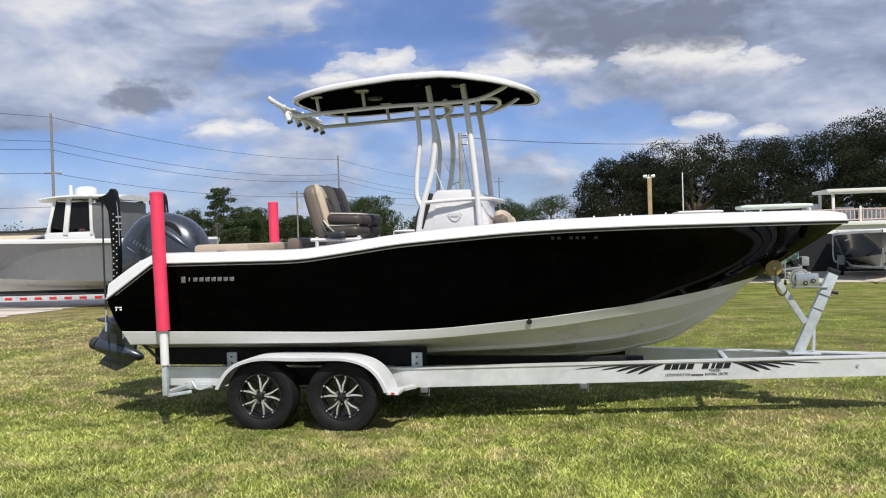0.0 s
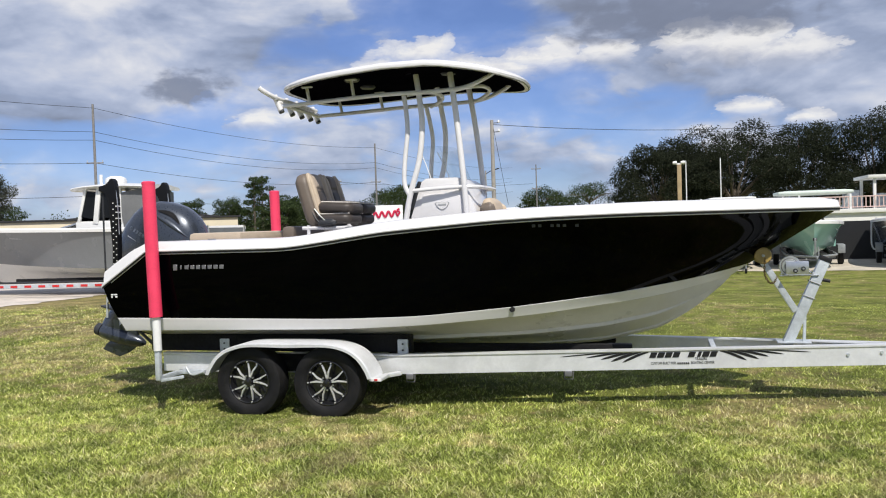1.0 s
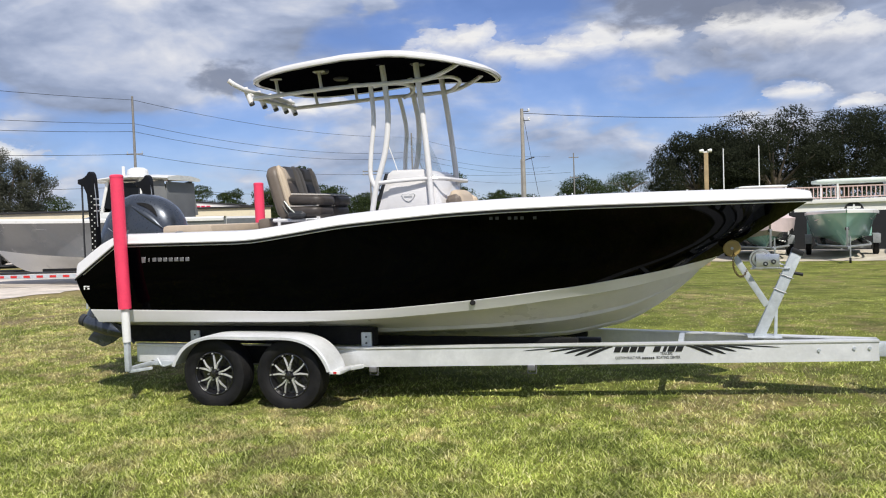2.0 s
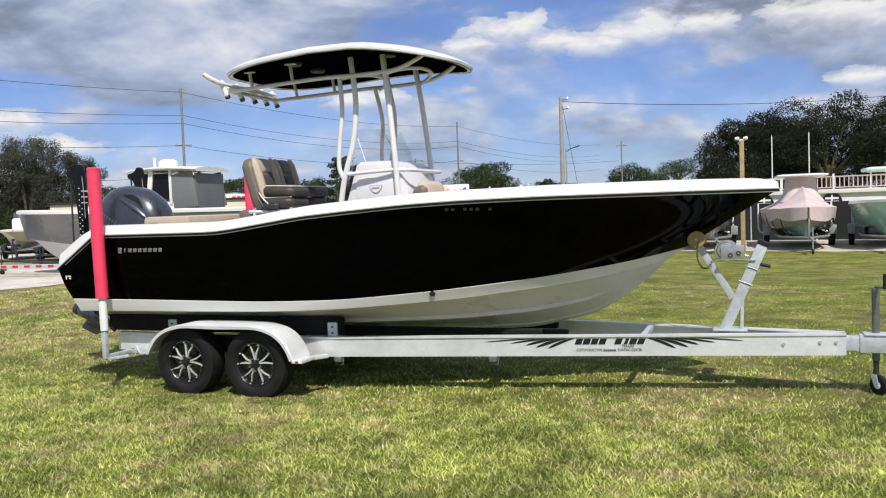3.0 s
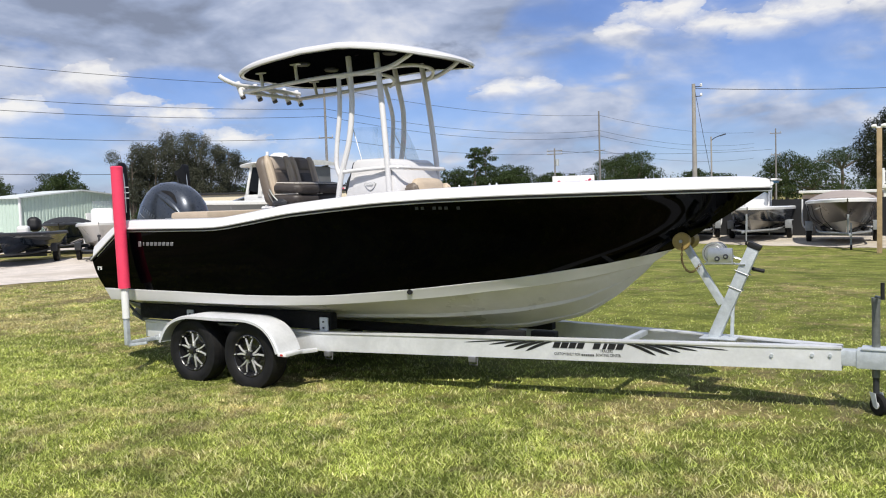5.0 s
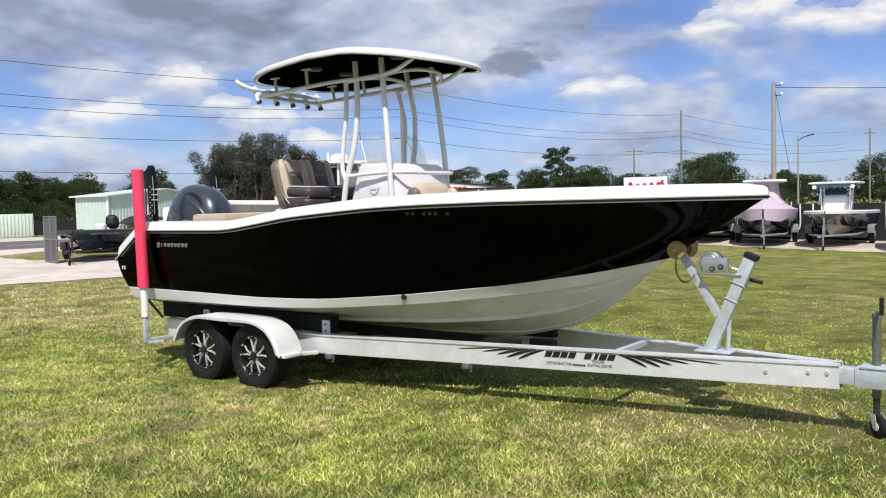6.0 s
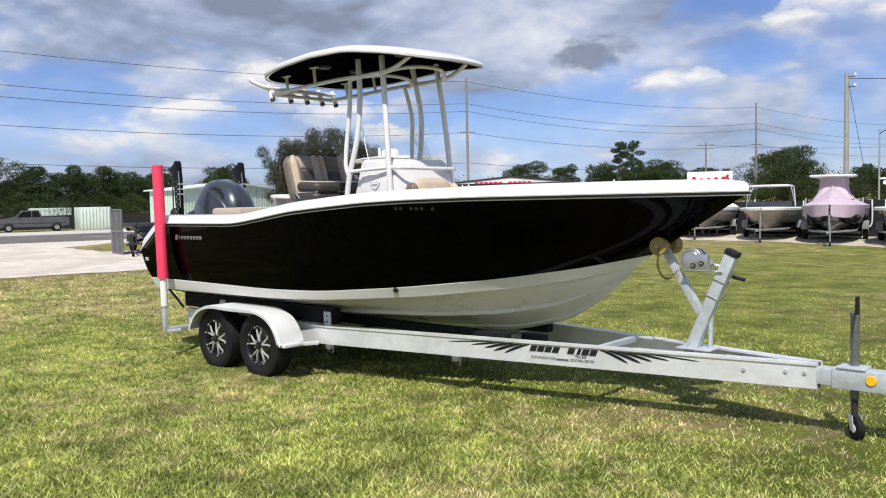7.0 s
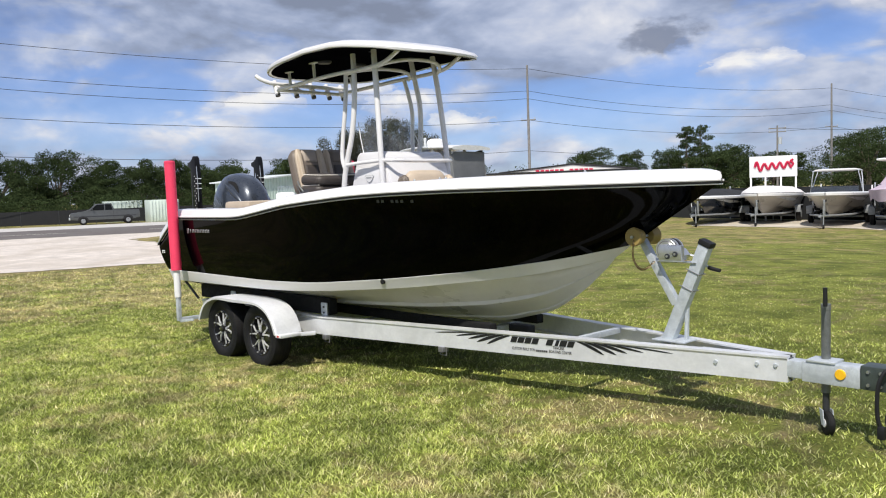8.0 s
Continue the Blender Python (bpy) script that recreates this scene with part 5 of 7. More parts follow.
def blade_material():
    mat = bpy.data.materials.new("grass_blades")
    mat.use_nodes = True
    tree = mat.node_tree
    bsdf = tree.nodes["Principled BSDF"]
    at = node(tree, "ShaderNodeTexCoord").outputs["Object"]
    rnd = node(tree, "ShaderNodeNewGeometry").outputs["Random Per Island"]
    green = ramp(tree, rnd, ((0.0, (0.15, 0.19, 0.035)), (0.35, (0.41, 0.48, 0.105)), (0.80, (0.66, 0.71, 0.22)), (1.0, (0.78, 0.73, 0.42))))
    dry = ramp(tree, rnd, ((0.0, (0.38, 0.35, 0.12)), (0.7, (0.66, 0.60, 0.29)), (1.0, (0.80, 0.72, 0.45))))
    tuft = noise_node(tree, at, 3.2, 6.0, 0.65)
    broad = noise_node(tree, at, 0.34, 5.0, 0.6, 0.4)
    west = ramp(tree, math_node(tree, "MULTIPLY", math_node(tree, "ADD", node(tree, "ShaderNodeSeparateXYZ", ((0, at),)).outputs[0], 1.0), -0.12), ((0.0, (0, 0, 0)), (1.0, (0.085, 0.085, 0.085))))
    patch = ramp(tree, math_node(tree, "ADD", west, math_node(tree, "ADD", math_node(tree, "MULTIPLY", tuft, 0.55), math_node(tree, "MULTIPLY", broad, 0.45))), ((0.50, (0, 0, 0)), (0.60, (1, 1, 1))))
    lush = ramp(tree, noise_node(tree, at, 1.3, 5.0, 0.62, 0.2), ((0.36, (0.60, 0.64, 0.58)), (0.52, (1.0, 1.0, 1.0)), (0.66, (1.25, 1.25, 1.18))))
    clump = ramp(tree, noise_node(tree, at, 6.5, 4.0, 0.6), ((0.36, (0.68, 0.70, 0.66)), (0.50, (1.02, 1.02, 1.0)), (0.62, (1.26, 1.24, 1.20))))
    lush = mix_node(tree, 1.0, lush, clump, "MULTIPLY")
    turf = mix_node(tree, 1.0, mix_node(tree, patch, green, dry), lush, "MULTIPLY")
    tree.links.new(mix_node(tree, math_node(tree, "MULTIPLY", bare_share(tree, at), 0.8), turf, (0.30, 0.25, 0.13)), bsdf.inputs["Base Color"])
    bsdf.inputs["Roughness"].default_value = 0.6
    bsdf.inputs["Specular IOR Level"].default_value = 0.25
    thin = node(tree, "ShaderNodeBsdfTranslucent", (("Color", bsdf.inputs["Base Color"].links[0].from_socket),))
    both = node(tree, "ShaderNodeMixShader", ((0, 0.30), (1, bsdf.outputs[0]), (2, thin.outputs[0])))
    tree.links.new(both.outputs[0], tree.nodes["Material Output"].inputs["Surface"])
    return mat


M_LAWN = ground_material()
M_BLADE = blade_material()
M_GRAVEL = material("pale_shell_gravel", (0.60, 0.54, 0.48), 0.95, vary=0.22, scale=1.5, bump=0.5, bump_scale=50, second=(0.46, 0.40, 0.33), second_scale=0.25)
M_DIRT = material("sandy_dirt", (0.56, 0.50, 0.41), 0.95, vary=0.25, scale=1.2, bump=0.5, bump_scale=40, second=(0.42, 0.37, 0.28), second_scale=0.5)
M_ASPHALT = material("worn_asphalt", (0.125, 0.108, 0.10), 0.9, vary=0.2, scale=1.0, bump=0.3, second=(0.16, 0.15, 0.14), second_scale=0.2)
M_CONCRETE = material("pale_concrete", (0.50, 0.48, 0.45), 0.85, vary=0.12, scale=1.0, bump=0.2)
M_LINE = material("road_paint", (0.72, 0.70, 0.62), 0.7)

gx = [-2200, -600, -200, -100, -60] + [-45 + 2.5 * k for k in range(33)] + [50, 80, 200, 600, 2200]
gy = [-2200, -600, -200, -60, -20] + [-8 + 2.0 * k for k in range(31)] + [65, 90, 160, 300, 700, 2200]
sheet = loft([[Vector((x, y, ground_z(x, y))) for x in gx] for y in gy])
bmesh.ops.recalc_face_normals(sheet, faces=sheet.faces[:])
if sheet.faces[0].normal.z < 0:
    bmesh.ops.reverse_faces(sheet, faces=sheet.faces[:])
tagged(part("ground", sheet, M_LAWN, None, "sunlit mown lawn with dry tan patches"), category="lawn", kind="structure")


def slab(name, outline, z, mat, label, category):
    bm = bmesh.new()
    bm.faces.new([bm.verts.new((x, y, z + (ground_z(x, y) if name == "row_gravel" else 0.0))) for x, y in outline])
    ob = part(name, bm, mat, None, label, smooth=False)
    return tagged(ob, category=category, kind="structure")


def ragged(points, amount, seed, step=0.6):
    """An outline with an uneven edge."""
    rnd = random.Random(seed)
    out = []
    for (x0, y0), (x1, y1) in zip(points, points[1:] + points[:1]):
        n = max(1, min(60, int(math.hypot(x1 - x0, y1 - y0) / step)))
        for k in range(n):
            u = k / n
            out.append((x0 + (x1 - x0) * u + rnd.uniform(-amount, amount), y0 + (y1 - y0) * u + rnd.uniform(-amount, amount)))
    return out


ROAD_WAY = Vector((0.30, 0.954, 0))
ROAD_ACROSS = Vector((-0.954, 0.30, 0))


def road_xy(across, along):
    p = ROAD_ACROSS * across + ROAD_WAY * along
    return (p.x, p.y)


slab("gravel_lot", ragged([road_xy(15.0, -60), road_xy(15.5, -6), road_xy(15.8, 6), road_xy(17.5, 14), road_xy(24, 18), road_xy(41, 22), road_xy(41, -60)], 0.25, 3), 0.012, M_GRAVEL, "pale shell gravel drive", "gravel")
slab("grass_island", ragged([road_xy(27.5, 1.5), road_xy(33, 0.5), road_xy(36, 3), road_xy(35, 20), road_xy(27, 16)], 0.2, 4), 0.020, M_LAWN, "mown grass island in the gravel", "grass")
slab("road", [road_xy(41, -120), road_xy(41, 260), road_xy(56, 260), road_xy(56, -120)], 0.016, M_ASPHALT, "worn grey asphalt road", "road")
slab("road_verge", ragged([road_xy(56, -90), road_xy(56, 60), road_xy(66, 60), road_xy(66, -90)], 0.2, 5), 0.012, M_CONCRETE, "pale concrete apron beyond the road", "pavement")
for k in range(10):
    a = -30 + k * 11.0
    slab("road_marking", [road_xy(47.2, a), road_xy(47.2, a + 6), road_xy(47.45, a + 6), road_xy(47.45, a)], 0.024, M_LINE, "faded white lane line", "road marking")
slab("row_gravel", ragged([(17, 27.4), (9.9, 28.1), (4.7, 29.0), (-1.9, 31.9), (-7.1, 34.3), (-15.5, 35.5), (-17.5, 43.0), (17, 38)], 0.25, 6), 0.014, M_DIRT, "gravel strip under the parked boats", "gravel")


def grass_blades():
    """Short blades over the lawn round the trailer, thinning out with distance."""
    rng = np.random.default_rng(7)
    parts = []
    for count, x0, x1, y0, y1, h, w, tufts in ((265000, -4.5, 9.0, -5.6, -1.2, 0.029, 0.0034, 6500), (80000, -7.0, 10.0, -1.4, 3.6, 0.025, 0.0042, 4600), (60000, -13.0, 11.0, 3.0, 10.0, 0.018, 0.0034, 4000), (40000, -12.0, -4.5, -5.0, 3.5, 0.030, 0.0058, 1500), (14000, -14.0, 14.0, 10.0, 29.0, 0.014, 0.0050, 3000), (45000, -19.0, -7.0, -5.0, 9.0, 0.030, 0.0090, 2500)):
        x, y, tall = rng.uniform(x0, x1, count), rng.uniform(y0, y1, count), h * rng.uniform(0.40, 1.15, count)
        # fewer blades towards the edges of each stretch
        x += rng.normal(0, 0.45, count)
        y += rng.normal(0, 0.45, count)
        # half of the blades stand in tufts
        k = count // 2
        cx, cy, grow = rng.uniform(x0, x1, tufts), rng.uniform(y0, y1, tufts), rng.uniform(0.8, 1.7, tufts)
        own = rng.integers(0, tufts, k)
        cx, cy = cx + rng.normal(0, 0.45, tufts), cy + rng.normal(0, 0.45, tufts)
        x[:k], y[:k] = cx[own] + rng.normal(0, 0.055, k), cy[own] + rng.normal(0, 0.055, k)
        tall[:k] *= grow[own]
        # trodden flat round the wheels
        tall = np.where((np.abs(x) < 0.95) & (np.abs(np.abs(y) - 1.25) < 0.42), tall * 0.35, tall)
        # none on the gravel
        keep = -0.954 * x + 0.30 * y < 14.9 + rng.normal(0, 0.25, count)
        x, y, tall = x[keep], y[keep], tall[keep]
        count = len(x)
        parts.append(np.column_stack([x, y, tall, w * rng.uniform(0.7, 1.4, count)]))
    p = np.concatenate(parts)
    n = len(p)
    a = rng.uniform(0, 2 * np.pi, n)
    lean = rng.uniform(0.4, 1.9, n) * p[:, 2]
    b = rng.uniform(0, 2 * np.pi, n)
    dx, dy = np.cos(a) * p[:, 3], np.sin(a) * p[:, 3]
    lx, ly = np.cos(b) * lean, np.sin(b) * lean
    v = np.empty((n, 5, 3))
    v[:, 0] = np.column_stack([p[:, 0] - dx, p[:, 1] - dy, np.zeros(n)])
    v[:, 1] = np.column_stack([p[:, 0] + dx, p[:, 1] + dy, np.zeros(n)])
    v[:, 2] = np.column_stack([p[:, 0] + dx * 0.8 + lx * 0.4, p[:, 1] + dy * 0.8 + ly * 0.4, p[:, 2] * 0.6])
    v[:, 3] = np.column_stack([p[:, 0] - dx * 0.8 + lx * 0.4, p[:, 1] - dy * 0.8 + ly * 0.4, p[:, 2] * 0.6])
    v[:, 4] = np.column_stack([p[:, 0] + lx, p[:, 1] + ly, p[:, 2]])
    u = np.clip((p[:, 1] + 0.5 * p[:, 0] - 9) / 17, 0, 1)
    w = np.clip((p[:, 0] + 32) / 12, 0, 1)
    v[:, :, 2] += (-0.56 * u * u * (3 - 2 * u) * w * w * (3 - 2 * w))[:, None]
    base = (np.arange(n) * 5)[:, None]
    quads, tris = base + [0, 1, 2, 3], base + [3, 2, 4]
    mesh = bpy.data.meshes.new("grass")
    mesh.vertices.add(n * 5)
    mesh.vertices.foreach_set("co", v.ravel())
    loops = np.concatenate([quads.ravel(), tris.ravel()])
    mesh.loops.add(len(loops))
    mesh.loops.foreach_set("vertex_index", loops)
    mesh.polygons.add(2 * n)
    mesh.polygons.foreach_set("loop_start", np.concatenate([np.arange(n) * 4, n * 4 + np.arange(n) * 3]))
    mesh.update()
    mesh.validate()
    mesh.materials.append(M_BLADE)
    tagged(new("grass", mesh), "short green and straw-coloured grass blades", "grass", kind="stuff")


grass_blades()

# ---- trees ----
M_BARK = material("grey_brown_bark", (0.13, 0.105, 0.08), 0.95, vary=0.3, scale=3, bump=0.6, bump_scale=12)
M_OAK = material("live_oak_leaves", (0.036, 0.043, 0.026), 0.85, vary=0.3, scale=0.4, island=True, spec=0.08)
M_GREEN = material("broadleaf_foliage", (0.056, 0.080, 0.032), 0.85, vary=0.35, scale=0.35, island=True, spec=0.08)
M_PINE = material("pine_needles", (0.055, 0.080, 0.030), 0.85, vary=0.25, scale=0.6, island=True, spec=0.08)
M_THIN = material("sparse_grey_green_leaves", (0.105, 0.112, 0.080), 0.85, vary=0.3, scale=0.6, island=True, spec=0.08)


def let_light_through(mat, share):
    """Thin leaves glow a little when lit from behind."""
    tree = mat.node_tree
    bsdf = tree.nodes["Principled BSDF"]
    thin = node(tree, "ShaderNodeBsdfTranslucent", (("Color", bsdf.inputs["Base Color"].links[0].from_socket),))
    both = node(tree, "ShaderNodeMixShader", ((0, share), (1, bsdf.outputs[0]), (2, thin.outputs[0])))
    tree.links.new(both.outputs[0], tree.nodes["Material Output"].inputs["Surface"])


for leaf_mat in (M_OAK, M_GREEN, M_PINE, M_THIN):
    let_light_through(leaf_mat, 0.35)


def leaf_cloud(lobes, per_lobe, size, seed, thin=0.0):
    """Crown mesh: many small folded leaf clumps scattered on and inside lobes (centre, radii)."""
    rng = np.random.default_rng(seed)
    cs = []
    for (cx, cy, cz), (rx, ry, rz) in lobes:
        d = rng.normal(size=(per_lobe, 3))
        d /= np.linalg.norm(d, axis=1)[:, None]
        r = rng.uniform(0.30, 1.0, per_lobe) ** 0.5
        r *= 1 + 0.16 * np.sin(d[:, 0] * 5 + cx) * np.cos(d[:, 2] * 6 + cz) + rng.normal(0, 0.05 + thin, per_lobe)
        cs.append(np.column_stack([cx + d[:, 0] * rx * r, cy + d[:, 1] * ry * r, cz + d[:, 2] * rz * r]))
    c = np.concatenate(cs)
    n = len(c)
    u = rng.normal(size=(n, 3))
    u /= np.linalg.norm(u, axis=1)[:, None]
    w = np.cross(u, rng.normal(size=(n, 3)))
    w /= np.linalg.norm(w, axis=1)[:, None]
    s = size * rng.uniform(0.5, 1.3, n)[:, None]
    v = np.empty((n, 3, 3))
    v[:, 0], v[:, 1], v[:, 2] = c - u * s - w * s * 0.2, c + w * s * 0.75, c + u * s * rng.uniform(0.5, 1.0, n)[:, None]
    mesh = bpy.data.meshes.new("crown")
    mesh.vertices.add(n * 3)
    mesh.vertices.foreach_set("co", v.ravel())
    mesh.loops.add(n * 3)
    mesh.loops.foreach_set("vertex_index", np.arange(n * 3))
    mesh.polygons.add(n)
    mesh.polygons.foreach_set("loop_start", np.arange(n) * 3)
    mesh.update()
    mesh.validate()
    return mesh


def tree(kind, x, y, height, width, seed, label, group="", leaf=0.28, count=520):
    rnd = random.Random(seed)
    ob = thing("tree", label, "tree", (x, y, ground_z(x, y)), rnd.uniform(0, 360), group)
    lobes = []
    limbs = bmesh.new()
    half = width / 2
    if kind == "pine":
        tube([(0, 0, 0), (0.1, 0, height * 0.5), (0.0, 0.1, height * 0.97)], height * 0.022, 8, limbs, 4, height * 0.006)
        for k in range(11):
            z = height * (0.48 + 0.5 * k / 10)
            a = k * 2.4
            r = half * (1.0 - 0.65 * k / 10) * rnd.uniform(0.6, 1.1)
            tip = (math.cos(a) * r * 0.7, math.sin(a) * r * 0.7, z)
            tube([(0, 0, z - 0.3), tip], height * 0.006, 5, limbs, 1)
            lobes.append((tip, (half * 0.36, half * 0.36, height * 0.040)))
        mat, thin = M_PINE, 0.05
    elif kind == "flat":
        tube([(0, 0, 0), (0.2, 0, height * 0.4), (0, 0.1, height * 0.62)], height * 0.03, 8, limbs, 4, height * 0.018)
        for k in range(12):
            a = k * 2.4
            r = half * (0.25 + 0.65 * (k % 4) / 3)
            tip = (math.cos(a) * r, math.sin(a) * r, height * (0.84 - 0.30 * (r / half) ** 2 + rnd.uniform(-0.05, 0.05)))
            tube([(0, 0, height * 0.55), (tip[0] * 0.6, tip[1] * 0.6, height * 0.72), tip], height * 0.012, 5, limbs, 3, height * 0.004)
            lobes.append((tip, (half * 0.40, half * 0.40, height * 0.145)))
        mat, thin = M_GREEN, 0.03
    elif kind == "thin":
        for k in range(4):
            a = k * 1.7 + rnd.random()
            tip = (math.cos(a) * half * 0.6, math.sin(a) * half * 0.6, height * rnd.uniform(0.85, 1.0))
            tube([(0, 0, 0), (tip[0] * 0.35, tip[1] * 0.35, height * 0.45), tip], height * 0.018, 6, limbs, 4, height * 0.003)
            for j in range(7):
                f = 0.45 + 0.55 * j / 6
                p = (tip[0] * f + rnd.uniform(-1, 1) * half * 0.4, tip[1] * f + rnd.uniform(-1, 1) * half * 0.4, tip[2] * f + rnd.uniform(-0.5, 0.5))
                tube([(tip[0] * f * 0.8, tip[1] * f * 0.8, tip[2] * f - 0.6), p], height * 0.004, 4, limbs, 1)
                lobes.append((p, (half * 0.36, half * 0.36, height * 0.085)))
        mat, thin = M_THIN, 0.17
    else:
        tube([(0, 0, 0), (0.1, 0, height * 0.2), (0, 0, height * 0.42)], height * 0.045, 9, limbs, 4, height * 0.028)
        for k in range(17):
            a = k * 2.4 + rnd.uniform(-0.3, 0.3)
            low = 0.30 if kind == "oak" else 0.16
            lift = low + (0.88 - low) * (k / 16) + rnd.uniform(-0.06, 0.06)
            r = half * (0.78 - 0.62 * max(0.0, (k / 16 - 0.25))) * rnd.uniform(0.7, 1.15)
            tip = (math.cos(a) * r, math.sin(a) * r, height * lift)
            tube([(0, 0, height * 0.30), (tip[0] * 0.5, tip[1] * 0.5, height * (0.25 + lift * 0.35)), tip], height * 0.014, 6, limbs, 3, height * 0.004)
            lobes.append((tip, (half * rnd.uniform(0.22, 0.42), half * rnd.uniform(0.22, 0.42), height * rnd.uniform(0.08, 0.15))))
        lobes.append(((0, 0, height * 0.62), (half * 0.62, half * 0.62, height * 0.26)))
        mat, thin = (M_OAK if kind == "oak" else M_GREEN), 0.03
    part("trunk", limbs, M_BARK, ob)
    mesh = leaf_cloud(lobes, count, leaf, seed, thin)
    mesh.materials.append(mat)
    crown = new("crown", mesh)
    crown.parent = ob
    return ob


OAK = "broad dark green live oak with a dense crown"
for i, (x, y, h, w) in enumerate(((3.5, 96, 12.6, 15), (12, 95, 13.3, 16), (20, 98, 13.4, 16), (27, 93, 14.2, 16), (34, 92, 15.5, 17), (44, 96, 16.5, 18), (56, 98, 17.0, 20), (69, 98, 17.0, 20), (84, 96, 17.0, 22), (8, 106, 12.5, 15), (38, 108, 16, 18))):
    tree("oak", x, y, h, w, 20 + i, OAK, "live oaks behind the boat yard", 0.145, 2400)
TREES = (("round", -44.6, 90.6, 6.2, 8), ("pine", -52.4, 98.5, 9.6, 4.6), ("round", -34.6, 115.9, 8.4, 11), ("round", -16.3, 170.4, 8.8, 13), ("round", -24, 176, 8.0, 9), ("pine", -60.1, 116.0, 10.9, 5.5),
         ("round", -56.3, 118, 7.4, 8), ("round", -52.2, 163, 11.2, 19), ("round", -41.2, 176.6, 7.8, 8), ("flat", -22.3, 180, 11.0, 10), ("flat", -12, 181.3, 12.0, 15), ("round", -4, 182, 7.0, 10),
         ("round", -80.5, 115, 9.2, 10), ("round", -75.3, 118.7, 8.1, 8), ("round", -69.5, 121.6, 7.9, 8), ("round", -60.3, 127.5, 8.2, 10), ("round", -56.3, 140.5, 7.0, 9), ("round", -43.5, 135.4, 9.8, 15), ("round", -86, 118, 7.5, 10),
         ("round", -101.6, 65.4, 7.8, 9), ("round", -108, 58, 7.6, 11), ("round", -118, 75.6, 8.8, 12), ("round", -98, 100, 7.2, 12), ("round", -68, 124, 6.6, 12), ("round", -50, 120, 6.2, 10), ("round", -40, 128, 6.0, 10), ("round", -28, 140, 6.0, 12), ("round", -100, 84, 7.0, 12))
for i, (kind, x, y, h, w) in enumerate(TREES):
    tree(kind, x, y, h, w, 60 + i, "tall thin pine with a sparse tufted crown" if kind == "pine" else "rounded dark green broadleaf tree standing far off", "far trees", 0.17, 260 if kind == "pine" else 600)
for i, (x, y, h, w) in enumerate(((-91, 14, 7.6, 9), (-89.6, 20.4, 7.9, 9), (-88.5, 26, 8.2, 9), (-88, 31, 7.1, 8), (-89, 36, 6.7, 8), (-92, 41, 6.9, 9), (-96, 47, 6.6, 9), (-94, 8, 7.8, 9), (-97, 2, 8.2, 10), (-103, 54, 6.8, 10), (-84, 22, 4.6, 7), (-84, 30, 4.4, 7), (-85, 14, 4.8, 7))):
    tree("round", x, y, h, w, 100 + i, "dense green roadside tree across the road", "roadside trees", 0.115, 1350)
for i, (x, y, h, w) in enumerate(((-52.4, 38.7, 6.9, 3.2), (-51.3, 40.1, 7.9, 3.4), (-49.8, 41.6, 8.1, 3.6), (-48.3, 43.1, 7.8, 3.4), (-47.0, 44.5, 6.8, 3.2), (-50.5, 42.5, 6.6, 3.2))):
    tree("thin", x, y, h, w, 130 + i, "sparse grey-green tree with bare branches", "sparse trees by the shed", 0.075, 760)

# low woods that close the far side of the fields
lobes = []
rnd = random.Random(5)
for k in range(190):
    a = radians(58 + 112 * k / 189)
    r = 205 + rnd.uniform(-12, 12)
    h = rnd.uniform(2.2, 4.2)
    lobes.append(((r * math.cos(a), r * math.sin(a) - 8, h * 0.8), (rnd.uniform(3, 6), rnd.uniform(3, 6), h)))
mesh = leaf_cloud(lobes, 420, 0.34, 77, 0.05)
mesh.materials.append(M_GREEN)
tagged(new("far_woods", mesh), "low dark green woods far behind", "woods", kind="stuff")
lobes = []
for k in range(46):
    p = road_xy(74.0 + rnd.uniform(-1.0, 1.5), -26 + k * 1.7)
    h = rnd.uniform(1.1, 2.1)
    lobes.append(((p[0], p[1], h * 0.8), (rnd.uniform(1.3, 2.2), rnd.uniform(1.3, 2.2), h)))
for k in range(16):
    p = Vector((-51.0, 39.0, 0)).lerp(Vector((-45.5, 46.0, 0)), k / 15)
    h = rnd.uniform(0.9, 1.7)
    lobes.append(((p.x + rnd.uniform(-0.8, 0.8), p.y, h * 0.8), (rnd.uniform(1.0, 1.8), rnd.uniform(1.0, 1.8), h)))
mesh = leaf_cloud(lobes, 1300, 0.105, 78, 0.05)
mesh.materials.append(M_GREEN)
tagged(new("hedge", mesh), "uneven green roadside hedge and brush", "hedge", kind="stuff")

# ---- poles and wires ----
M_WOODPOLE = material("weathered_pole_wood", (0.215, 0.205, 0.195), 0.9, vary=0.2, scale=4, bump=0.3)
M_CONCPOLE = material("grey_concrete_pole", (0.33, 0.31, 0.28), 0.9, vary=0.15, scale=3)
M_WIRE = material("black_cable", (0.02, 0.02, 0.02), 0.6)
M_PINEPOST = material("treated_pine_post", (0.38, 0.28, 0.16), 0.85, vary=0.2, scale=6, bump=0.3)


